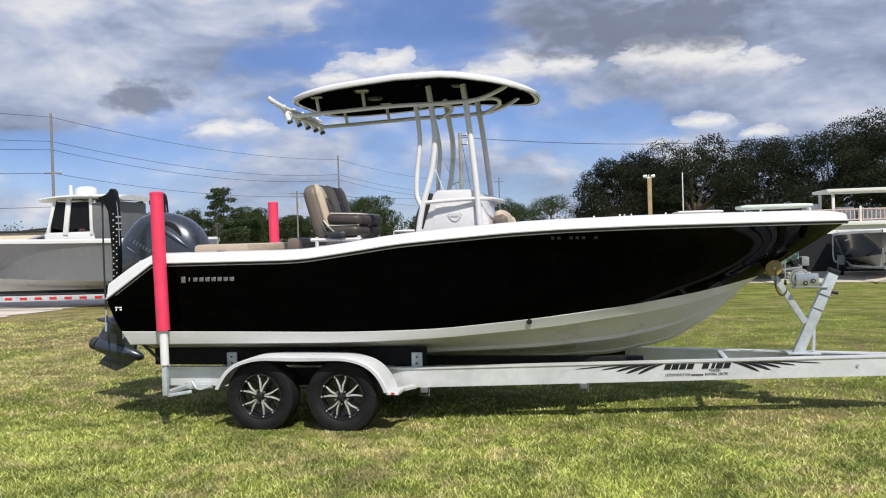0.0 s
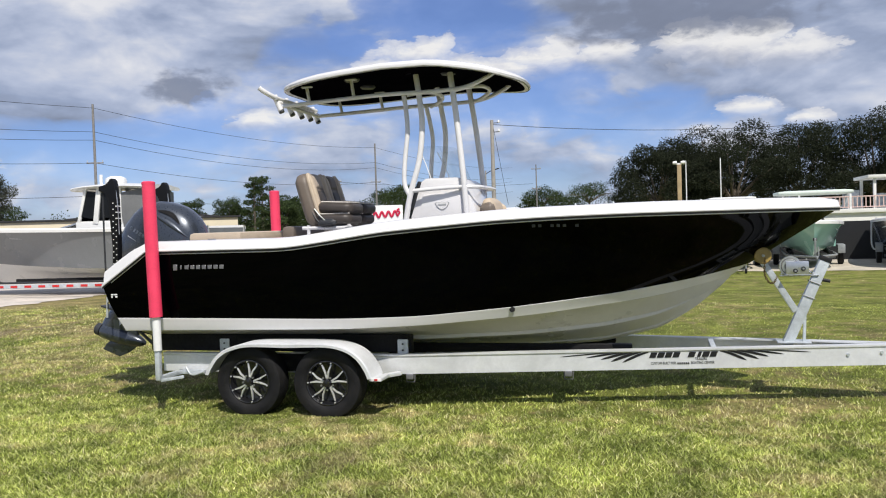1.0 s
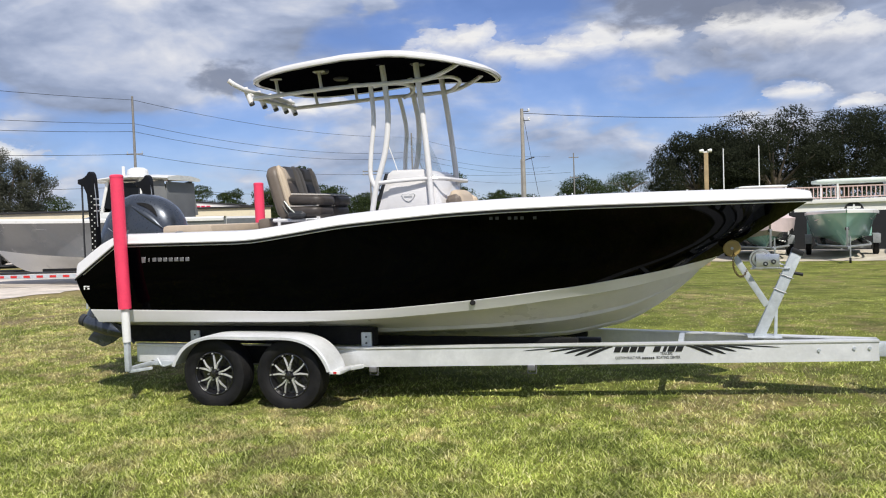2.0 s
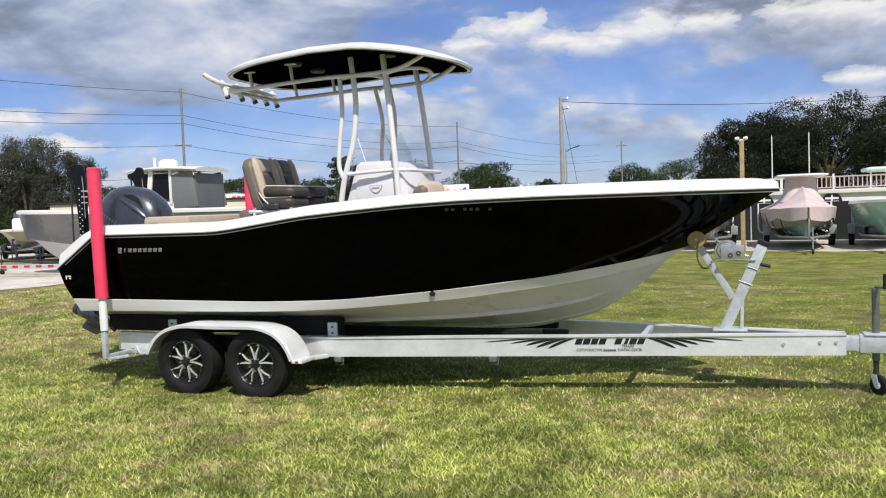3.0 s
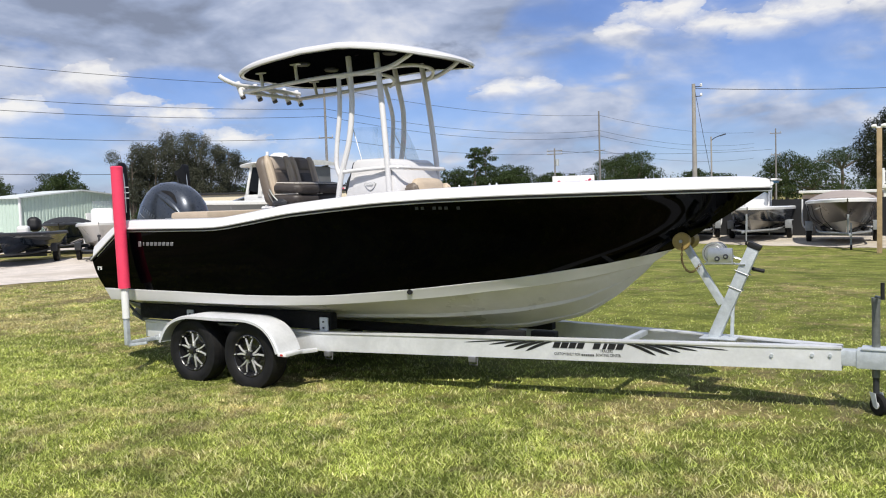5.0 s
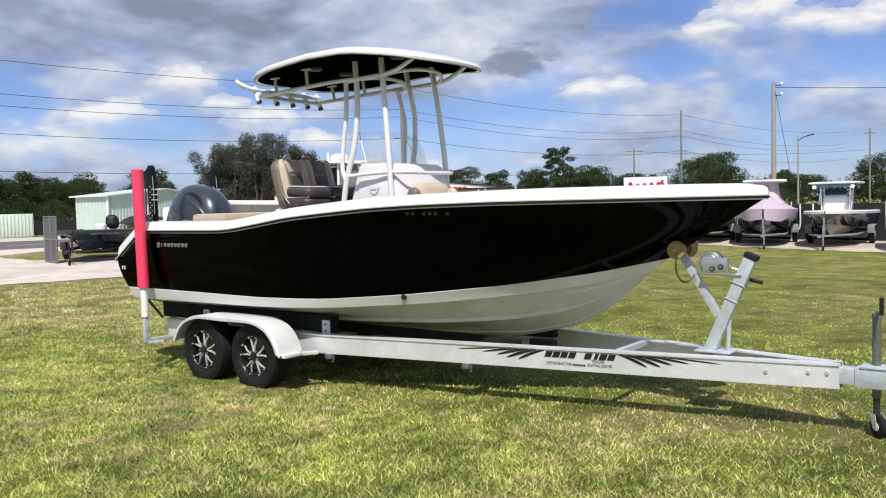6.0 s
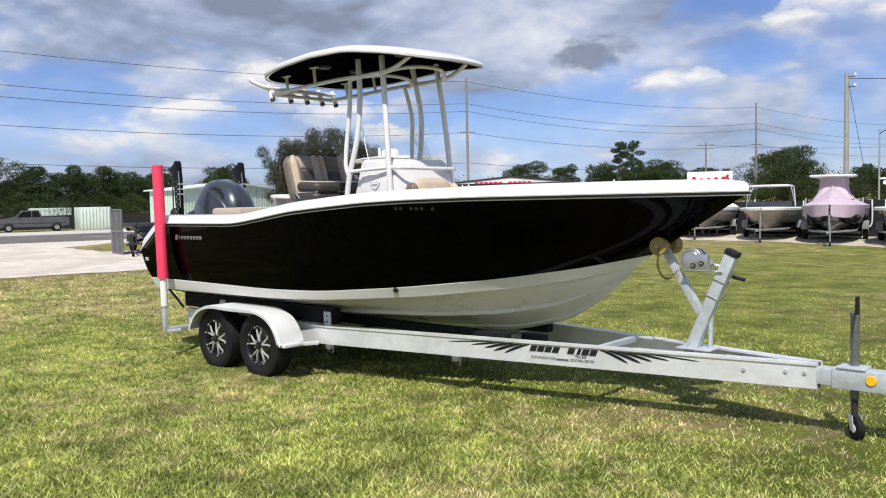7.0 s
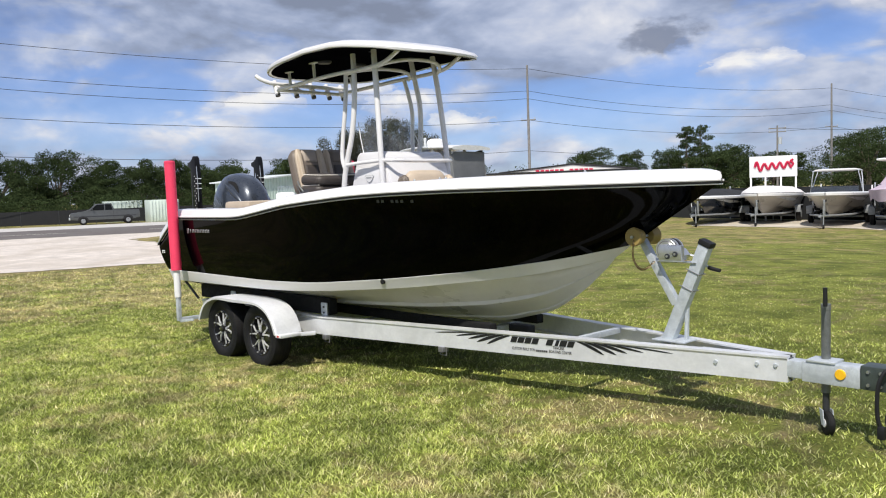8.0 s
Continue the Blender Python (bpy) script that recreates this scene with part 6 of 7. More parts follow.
def utility_pole(x, y, h, r=0.17, arms=(), mat=None, label="weathered wooden utility pole"):
    pole = thing("utility_pole", label, "utility pole", (x, y, ground_z(x, y)), 0, "utility poles")
    part("mast", tube([(0, 0, 0), (0, 0, h)], r, 12, steps=1, r_end=r * 0.65), mat or M_WOODPOLE, pole)
    for z, half, turn in arms:
        c, s = math.cos(radians(turn)), math.sin(radians(turn))
        part("crossarm", box((half * 2, 0.12, 0.14), (0, 0, z), 0.01, (0, 0, turn)), M_WOODPOLE, pole)
        for f in (-0.9, 0.0, 0.9):
            part("insulator", tube([(c * half * f, s * half * f, z + 0.06), (c * half * f, s * half * f, z + 0.30)], 0.05, 8, steps=1), M_GALV, pole)
    return pole


POLE_A, POLE_C = (-56.0, 69.0, 16.3), (-44.3, 127.9, 16.6)
utility_pole(*POLE_A[:2], POLE_A[2], 0.18, ((9.9, 0.9, 20),))
utility_pole(*POLE_C[:2], POLE_C[2], 0.19, ((9.9, 0.9, 20),))
service = utility_pole(-7.27, 46.0, 9.35, 0.17, (), M_CONCPOLE, "grey concrete service pole")
for z in (9.15, 8.55):
    part("wire_bracket", box((0.42, 0.05, 0.05), (0.26, 0, z), 0.008), M_DARKGREY, service, "dark steel wire bracket")
    part("insulator", spun([(0.0, -0.09), (0.05, -0.09), (0.085, -0.03), (0.06, 0.02), (0.085, 0.05), (0.04, 0.10), (0.0, 0.10)], 10, "Z", (0.47, 0, z + 0.08)), M_PVC, service, "white porcelain insulator")
trans = utility_pole(-45.7, 112, 9.7, 0.16, ((9.3, 1.2, 20), (8.8, 1.2, 20)))
part("transformer", tube([(0.4, 0, 7.0), (0.4, 0, 8.0)], 0.28, 12, steps=1), M_GALV, trans, "grey pole transformer")
utility_pole(-18.0, 140.5, 13.0, 0.15, ((12.2, 0.9, 20), (8.6, 0.8, 20)))
lamp = thing("street_lamp", "grey street lamp with a single arm", "street lamp", (-18.6, 98.3, ground_z(-18.6, 98.3)))
part("mast", tube([(0, 0, 0), (0, 0, 9.5)], 0.12, 10, steps=1, r_end=0.08), M_CONCPOLE, lamp)
part("arm", tube([(0, 0, 9.0), (0.5, 0, 9.35), (1.1, 0, 9.55)], 0.05, 6), M_DARKGREY, lamp)
part("lamp_head", box((0.8, 0.28, 0.12), (1.4, 0, 9.62), 0.03, (0, -14, 0)), M_DARKGREY, lamp)
lamp = thing("street_lamp", "thin grey light pole by the shed", "street lamp", (-53.5, 41.2, 0))
part("mast", tube([(0, 0, 0), (0, 0, 6.0)], 0.09, 10, steps=1, r_end=0.07), M_CONCPOLE, lamp)
part("lamp_head", box((0.35, 0.2, 0.12), (0.15, 0, 6.0), 0.02), M_GALV, lamp)


def wire(a, b, sag, r=0.024, label="black overhead power line"):
    a, b = Vector(a), Vector(b)
    pts = [a.lerp(b, k / 14) - Vector((0, 0, sag * 4 * (k / 14) * (1 - k / 14))) for k in range(15)]
    tagged(part("power_line", tube(pts, r, 5, steps=1), M_WIRE), label, "power line", "power lines")


POLE_BACK = (-68.5, 1.0, 16.0)
for z, sag in ((15.9, 1.2), (13.3, 1.4), (12.4, 1.5), (9.9, 1.3)):
    wire((POLE_BACK[0], POLE_BACK[1], z), (POLE_A[0], POLE_A[1], z), sag)
    wire((POLE_A[0], POLE_A[1], z), (POLE_C[0], POLE_C[1], z), sag)
    wire((POLE_C[0], POLE_C[1], z), (-32, 196, z), sag)
wire((-56, 69, 6.3), (-45, 127, 6.3), 0.8)
wire((-68.5, 1, 6.6), (-56, 69, 6.3), 1.0)
wire((-7.27, 46.0, 8.5), (26.7, 70.8, 10.6), 1.0, 0.02)
wire((-7.2, 46.0, 8.45), (-6.4, 46.5, 3.1), 0.05, 0.015)
wire((-45.7, 112, 9.3), (-18.6, 140.5, 9.0), 0.6)

post = thing("timber_post", "square tan treated pine post", "post", (4.30, 26.80, ground_z(4.3, 26.8)))
post.scale = (1.31, 1.31, 1.31)
part("post_body", box((0.13, 0.13, 3.48), (0, 0, 1.74), 0.012), M_PINEPOST, post)
for side in (-1, 1):
    part("twin_lamp", spun([(0.0, -0.07), (0.04, -0.07), (0.06, 0.02), (0.05, 0.05), (0.0, 0.06)], 14, "X", (side * 0.12, -0.03, 3.54)), M_PVC, post, "white floodlight head")
part("lamp_mount", box((0.18, 0.08, 0.05), (0, 0, 3.50), 0.01), M_PVC, post)

# ---- buildings ----
M_MINT = material("mint_metal_siding", (0.50, 0.61, 0.53), 0.5, vary=0.06, scale=1)
M_ROOFW = material("pale_metal_roof", (0.66, 0.70, 0.68), 0.45, vary=0.06, scale=1)
M_STUCCO = material("white_stucco", (0.74, 0.73, 0.70), 0.9, vary=0.06, scale=1.5, bump=0.2)
M_CREAM = material("cream_stucco", (0.68, 0.60, 0.44), 0.9, vary=0.06, scale=1.0, bump=0.2)
M_SALMON = material("salmon_painted_wood", (0.64, 0.47, 0.43), 0.7, vary=0.08, scale=2)
M_SCREEN = material("black_fence_screen", (0.016, 0.017, 0.019), 0.9, vary=0.25, scale=2, bump=0.2)
M_SIGNRED = material("red_sign_paint", (0.50, 0.012, 0.055), 0.5)
M_BOXGREEN = material("pale_green_container", (0.60, 0.68, 0.61), 0.6, vary=0.08, scale=1)
M_DARK = material("dark_interior", (0.02, 0.02, 0.022), 0.8)


def ribbed_wall(length, height, pitch, mat, parent, at, turn, name="wall", depth=0.05, ridge=0.0):
    bm = bmesh.new()
    rows = [[], []]
    n = int(length / pitch)
    for k in range(n):
        x = -length / 2 + k * pitch
        for a, d in ((0.0, 0.0), (0.55, 0.0), (0.65, -depth), (0.9, -depth)):
            top = height + ridge * (1 - abs((x + a * pitch) / (length / 2)))
            for r, z in zip(rows, (0.0, top)):
                r.append(pose(*at, 0, 0, turn) @ Vector((x + a * pitch, d, z)))
    loft(rows, bm)
    return part(name, bm, mat, parent, smooth=False)


# mint shed across the lot
shed = thing("metal_shed", "pale mint green ribbed metal building with a low gable", "shed", (-56.66, 36.76, 0), 103.8)
ribbed_wall(13.3, 3.22, 0.36, M_MINT, shed, (0, 0, 0), 180, ridge=0.58)
ribbed_wall(3.6, 3.22, 0.36, M_MINT, shed, (-6.65, 1.8, 0), 90)
ribbed_wall(3.6, 3.22, 0.36, M_MINT, shed, (6.65, 1.8, 0), -90)
rows = [[Vector((x, y, z)) for x, z in ((-6.55, 0.0), (6.55, 0.0), (6.55, 3.17), (0, 3.72), (-6.55, 3.17))] for y in (0.08, 3.6)]
part("core", loft(rows, close=True, caps=True), M_MINT, shed)
rows = [[Vector((x, y, z)) for x, z in ((-6.95, 3.19), (0, 3.81), (6.95, 3.19), (6.95, 3.29), (0, 3.92), (-6.95, 3.29))] for y in (-0.25, 3.9)]
part("roof", loft(rows, close=True, caps=True), M_ROOFW, shed, "pale metal roof")
for x in (-6.65, 6.65):
    part("corner_trim", box((0.14, 0.14, 3.2), (x, 0.0, 1.6), 0.01), M_PVC, shed)
part("door", box((2.4, 0.10, 1.9), (1.6, -0.07, 0.95), 0.02), M_PVC, shed, "white shed door")
part("window", box((0.8, 0.12, 0.7), (1.4, -0.09, 1.5), 0.02), M_DARK, shed)

# cream building and its red-lettered white gable, shown as plain bars
cream = thing("cream_building", "low cream stucco building with a dark roof edge", "building", (-38, 46.5, 0), 36)
part("wall", box((19, 8, 3.0), (0, 0, 1.5), 0.02), M_CREAM, cream)
part("roof", box((19.3, 8.3, 0.14), (0, 0, 3.06), 0.02), M_DARK, cream)
for x in (-6, 2):
    part("wall_lamp", box((0.3, 0.15, 0.25), (x, -4.06, 2.3), 0.02), M_DARKGREY, cream)
gable = thing("shop_building", "white shop front with a low gable and red sign bars", "building", (-48.3, 66.2, 0), 37.5)
rows = [[Vector((x, y, z)) for x, z in ((-7.2, 0), (7.2, 0), (7.2, 3.55), (0.6, 4.25), (-7.2, 3.55))] for y in (-1.6, 6)]
part("front_wall", loft(rows, close=True, caps=True), M_STUCCO, gable)
part("roof_edge", tube([(-7.3, -1.65, 3.6), (0.6, -1.65, 4.3), (7.3, -1.65, 3.6)], 0.09, 6, steps=1), M_DARK, gable, "dark roof edge")
for i in range(12):
    if i != 6:
        part("sign_bar", box((0.40, 0.06, 0.46), (-3.1 + i * 0.52, -1.65, 3.55), 0.02), M_SIGNRED, gable, "red sign bar")

# white building with a railed roof deck behind the boat row
deck = thing("white_building", "white flat-roofed building with a salmon railing on its deck", "building", (13.93, 55.0, -0.66), 0)
deck.scale = (1.31, 1.31, 1.31)
part("wall", box((16.5, 8.0, 1.9), (0, 0, 0.95), 0.02), M_STUCCO, deck)
part("deck_edge", box((16.8, 8.3, 0.20), (0, 0, 1.98), 0.02), M_STUCCO, deck)
for name, z, thick in (("top_rail", 2.68, 0.06), ("low_rail", 2.16, 0.05)):
    part(name, box((3.6, 0.07, thick), (-6.45, -4.0, z), 0.01), M_PVC, deck)
    part(name, box((12.9, 0.07, thick), (1.8, -4.0, z), 0.01), M_SALMON, deck)
for i in range(84):
    part("baluster", box((0.045, 0.035, 0.50), (-8.2 + i * 0.197, -4.0, 2.42)), M_PVC if i < 19 else M_SALMON, deck)
for i in range(8):
    part("rail_post", box((0.09, 0.09, 0.75), (-8.25 + i * 2.35, -4.0, 2.45), 0.01), M_PVC, deck)
for x in (-6.69, -3.63, -0.5):
    ring = bmesh.new()
    tube([(x + 0.42 * math.cos(a), -4.04, 1.46 + 0.42 * math.sin(a)) for a in (math.pi * 2 * k / 20 for k in range(21))], 0.04, 6, ring, 1)
    part("round_window", ring, M_DARK, deck, "round black window frame")
    part("window_pane", spun([(0.0, -0.01), (0.40, -0.01), (0.40, 0.01), (0.0, 0.01)], 24, "Y", (x, -4.02, 1.46)), M_DARKGREY, deck)
    for k in range(3):
        part("window_bar", box((0.6, 0.05, 0.10), (x, -4.04, 1.28 + 0.18 * k)), M_PVC, deck)
    part("window_bar", box((0.08, 0.055, 0.7), (x, -4.045, 1.46)), M_PVC, deck)
part("awning", pillow((3.6, 2.2, 0.22), (-0.25, -1.9, 2.98), 0.10), M_BOXGREEN, deck, "pale rounded awning on the deck")
for x in (-1.8, 1.3):
    part("awning_post", box((0.07, 0.07, 0.84), (x, -2.8, 2.49), 0.01), M_PVC, deck)
part("canopy_roof", box((5.4, 3.2, 0.16), (4.66, -2.4, 3.64), 0.03), M_STUCCO, deck, "white deck canopy")
for x in (2.3, 7.0):
    for y in (-3.75, -1.0):
        part("canopy_post", box((0.13, 0.13, 1.50), (x, y, 2.82), 0.01), M_PVC, deck)
for x, w, h in ((1.7, 0.7, 0.95), (3.4, 0.8, 0.75), (5.0, 1.2, 0.6)):
    part("deck_crate", box((w, 0.7, h), (x, -1.4, 2.1 + h / 2), 0.03), M_GALV, deck)

pink = thing("salmon_building", "low salmon building with a pale flat roof", "building", (1.6, 58.0, -0.56), -4)
pink.scale = (1.28, 1.28, 1.28)
part("wall", box((5.6, 5.0, 1.65), (0, 0, 0.82), 0.02), M_SALMON, pink)
part("roof", box((5.9, 5.4, 0.14), (0, 0, 1.74), 0.03, (0, 1.0, 0)), M_STUCCO, pink, "pale roof edge")

# black screened fence along the row
F0, F1 = Vector((17.0, 35.8, -0.56)), Vector((-30.0, 46.4, -0.56))
fence = thing("screen_fence", "chain fence covered with black screen cloth", "fence", (0, 0, 0))
for k in range(15):
    a, b = F0.lerp(F1, k / 15), F0.lerp(F1, (k + 1) / 15)
    mid = (a + b) / 2
    part("screen_panel", box(((b - a).length - 0.06, 0.03, 1.92), (mid.x, mid.y, 0.43), 0.0, (0, 0, math.degrees(math.atan2((b - a).y, (b - a).x)))), M_SCREEN, fence)
    part("fence_post", tube([a, a + Vector((0, 0, 2.08))], 0.04, 8, steps=1), M_PVC if k % 3 == 0 else M_GALV, fence)

for x, y in ((5.95, 71.7), (8.92, 70.4)):
    rod = thing("slim_pole", "slim white pole standing far behind the covered boat", "pole", (x, y, -0.56), 0, "slim white poles")
    part("rod", tube([(0, 0, 0), (0, 0, 7.66)], 0.065, 8, steps=1, r_end=0.045), M_PVC, rod)
    part("tip", tube([(0, 0, 7.66), (0, 0, 7.76)], 0.03, 8, steps=1), M_GALV, rod)

# business sign, with a squiggle in place of its lettering
sign = thing("roadside_sign", "white sign board on white posts with a red painted squiggle", "sign", (-13.6, 41.3, 0), 25)
part("board", box((2.6, 0.10, 1.22), (0, 0, 2.62), 0.02), M_PVC, sign)
for x in (-1.22, -0.42, 0.42, 1.22):
    part("sign_post", box((0.10, 0.10, 2.6), (x, 0.02, 0.72), 0.01), M_PVC, sign)
mark = []
for k in range(29):
    u = k / 28
    mark.append((-1.0 + 2.0 * u, -0.07, 2.60 + (0.34 - 0.16 * min(1, u * 4)) * math.sin(u * 30) + 0.10 * u))
part("painted_mark", tube(mark, 0.075, 6, steps=2), M_SIGNRED, sign, "red brush mark")
part("painted_mark", tube([(1.08, -0.07, 3.0), (0.94, -0.07, 2.9), (1.08, -0.07, 2.75), (0.94, -0.07, 2.55)], 0.06, 6), M_SIGNRED, sign)

# containers and pickup across the road
for x, y, w, t in ((-63.2, 26.6, 2.5, 80), (-68.8, 25.3, 3.2, 80)):
    cont = thing("steel_container", "pale green ribbed steel container", "container", (x, y, 0), t)
    part("body", box((w, 2.0, 1.95), (0, 0, 0.98), 0.03), M_BOXGREEN, cont)
    for k in range(9):
        part("rib", box((0.09, 0.06, 1.8), (-w / 2 + 0.15 + k * (w - 0.3) / 8, 1.02, 0.98), 0.01), M_BOXGREEN, cont)
        part("rib", box((0.09, 0.06, 1.8), (-w / 2 + 0.15 + k * (w - 0.3) / 8, -1.02, 0.98), 0.01), M_BOXGREEN, cont)
low = thing("chain_fence", "dark low fence along the far lot", "fence", (0, 0, 0))
for k in range(14):
    a = Vector((*road_xy(70.0, -14 + k * 3.0), 0))
    b = Vector((*road_xy(70.0, -11 + k * 3.0), 0))
    part("fence_post", tube([a, a + Vector((0, 0, 1.3))], 0.03, 6, steps=1), M_DARKGREY, low)
    mid = (a + b) / 2
    part("fence_panel", box((3.0, 0.03, 1.2), (mid.x, mid.y, 0.7), 0, (0, 0, math.degrees(math.atan2((b - a).y, (b - a).x)))), M_SCREEN, low)

M_TRUCK = material("grey_truck_paint", (0.085, 0.09, 0.092), 0.4, 0.2, vary=0.1, coat=0.3)


def pickup(at, turn):
    car = thing("pickup_truck", "grey extended-cab pickup truck parked across the road", "truck", at, turn)
    side = [(-2.75, 0.45), (-2.78, 0.85), (-2.66, 1.02), (-1.40, 1.16), (-0.72, 1.76), (0.55, 1.80), (0.74, 1.20), (2.8, 1.16), (2.84, 0.5), (2.3, 0.42), (-2.3, 0.42)]
    part("body", extruded(side, 1.80, "Y", (0, 0, 0), 0.05), M_TRUCK, car)
    for y in (-0.885, 0.885):
        part("side_window", extruded([(-1.15, 1.22), (-0.66, 1.68), (-0.05, 1.71), (-0.05, 1.22)], 0.05, "Y", (0, y, 0)), M_TINTED, car)
        part("side_window", extruded([(0.03, 1.22), (0.03, 1.71), (0.48, 1.71), (0.64, 1.22)], 0.05, "Y", (0, y, 0)), M_TINTED, car)
        for x in (-1.75, 1.85):
            part("wheel_arch", extruded([(x + 0.43 * math.cos(a), 0.36 + 0.43 * math.sin(a)) for a in (math.pi * k / 10 for k in range(11))], 0.06, "Y", (0, y * 1.0, 0)), M_DARK, car)
            wheel = part("wheel", spun([(0.0, -0.11), (0.20, -0.11), (0.30, -0.10), (0.34, -0.06), (0.34, 0.06), (0.30, 0.10), (0.20, 0.11), (0.0, 0.11)], 22, "Y", (x, y * 0.95, 0.34)), M_TYRE, car)
            part("hub", spun([(0.0, -0.13), (0.19, -0.13), (0.19, 0.13), (0.0, 0.13)], 16, "Y", (x, y * 0.95, 0.34)), M_CHROME, wheel)
    for y in (-0.91, 0.91):
        part("side_moulding", box((5.0, 0.02, 0.06), (0.0, y, 0.72), 0.006), M_DARKGREY, car)
        part("door_gap", box((0.02, 0.012, 0.72), (0.70, y, 0.82)), M_DARK, car)
        part("mirror", box((0.10, 0.18, 0.14), (-0.98, y * 1.08, 1.28), 0.03), M_DARKGREY, car)
    part("bed", box((1.7, 1.5, 0.10), (1.85, 0, 1.16)), M_DARK, car)
    part("windscreen", box((0.03, 1.45, 0.62), (-1.075, 0, 1.475), 0, (0, 48.5, 0)), M_TINTED, car)
    part("bumper", box((0.14, 1.7, 0.2), (-2.78, 0, 0.55), 0.03), M_GALV, car)
    part("headlight", box((0.06, 0.35, 0.14), (-2.76, 0.6, 0.82), 0.02), M_PVC, car)
    part("headlight", box((0.06, 0.35, 0.14), (-2.76, -0.6, 0.82), 0.02), M_PVC, car)


pickup((-64.1, 21.8, 0), 72)

# ---- boats parked round the lawn ----
M_HGREY = material("grey_gelcoat", (0.21, 0.225, 0.24), 0.25, vary=0.06, scale=1.5, coat=0.3)
M_HMINT = material("seafoam_gelcoat", (0.30, 0.55, 0.48), 0.25, vary=0.05, scale=1.5, coat=0.3)
M_HBLUE = material("dark_navy_gelcoat", (0.02, 0.03, 0.05), 0.2, vary=0.1, coat=0.3)
M_HWHITE = material("bright_white_gelcoat", (0.76, 0.76, 0.74), 0.3, vary=0.04, scale=1.5, coat=0.2)
M_HTAN = material("greige_gelcoat", (0.40, 0.38, 0.35), 0.3, vary=0.06, scale=1.5)
M_HBROWN = material("dark_taupe_gelcoat", (0.055, 0.047, 0.043), 0.3, vary=0.08, scale=1.5)
M_COVLAV = material("faded_lavender_canvas", (0.52, 0.42, 0.50), 0.9, vary=0.08, scale=3, bump=0.4, bump_scale=6)
M_COVPINK = material("faded_rose_canvas", (0.58, 0.47, 0.46), 0.9, vary=0.08, scale=3, bump=0.4, bump_scale=6)
M_COVTAN = material("grey_tan_canvas", (0.34, 0.29, 0.26), 0.9, vary=0.08, scale=3, bump=0.4, bump_scale=6)
M_COVWHITE = material("white_canvas", (0.70, 0.68, 0.67), 0.85, vary=0.05, scale=3, bump=0.3, bump_scale=6)
M_COVBLUE = material("blue_canvas", (0.07, 0.20, 0.34), 0.8, vary=0.08, scale=3)
M_CURTAIN = material("grey_enclosure_curtain", (0.16, 0.165, 0.17), 0.7, vary=0.1, scale=2, bump=0.2, bump_scale=4)


def bg_rows(length, beam, free, draft, base, flare=0.12):
    """Rows (keel, chine, sheer) of a parked hull whose bow points to -y, and its half width at each station."""
    keel, chine, sheer = [], [], []
    for i in range(25):
        u = i / 24
        b = beam / 2 * (1 - (1 - u) ** 3.6) ** 0.55
        bc = beam / 2 * 0.86 * max(0.0, 1 - (1 - max(0.0, (u - 0.07) / 0.93)) ** 1.9)
        y = u * length
        zk = base + draft * max(0.0, 1 - u / 0.22) ** 1.8 * 1.5
        zc = base + draft * (0.62 + 0.7 * (1 - u) ** 2.2)
        zs = base + draft * 0.62 + free * (1 + 0.16 * (1 - u) ** 1.5)
        keel.append((0.55 * max(0.0, 1 - u / 0.3) ** 1.6 + y, 0.0, min(zk, zc - 0.01)))
        chine.append((0.30 * max(0.0, 1 - u / 0.3) ** 1.6 + y, bc, zc))
        sheer.append((y, b, zs))
    return keel, chine, sheer


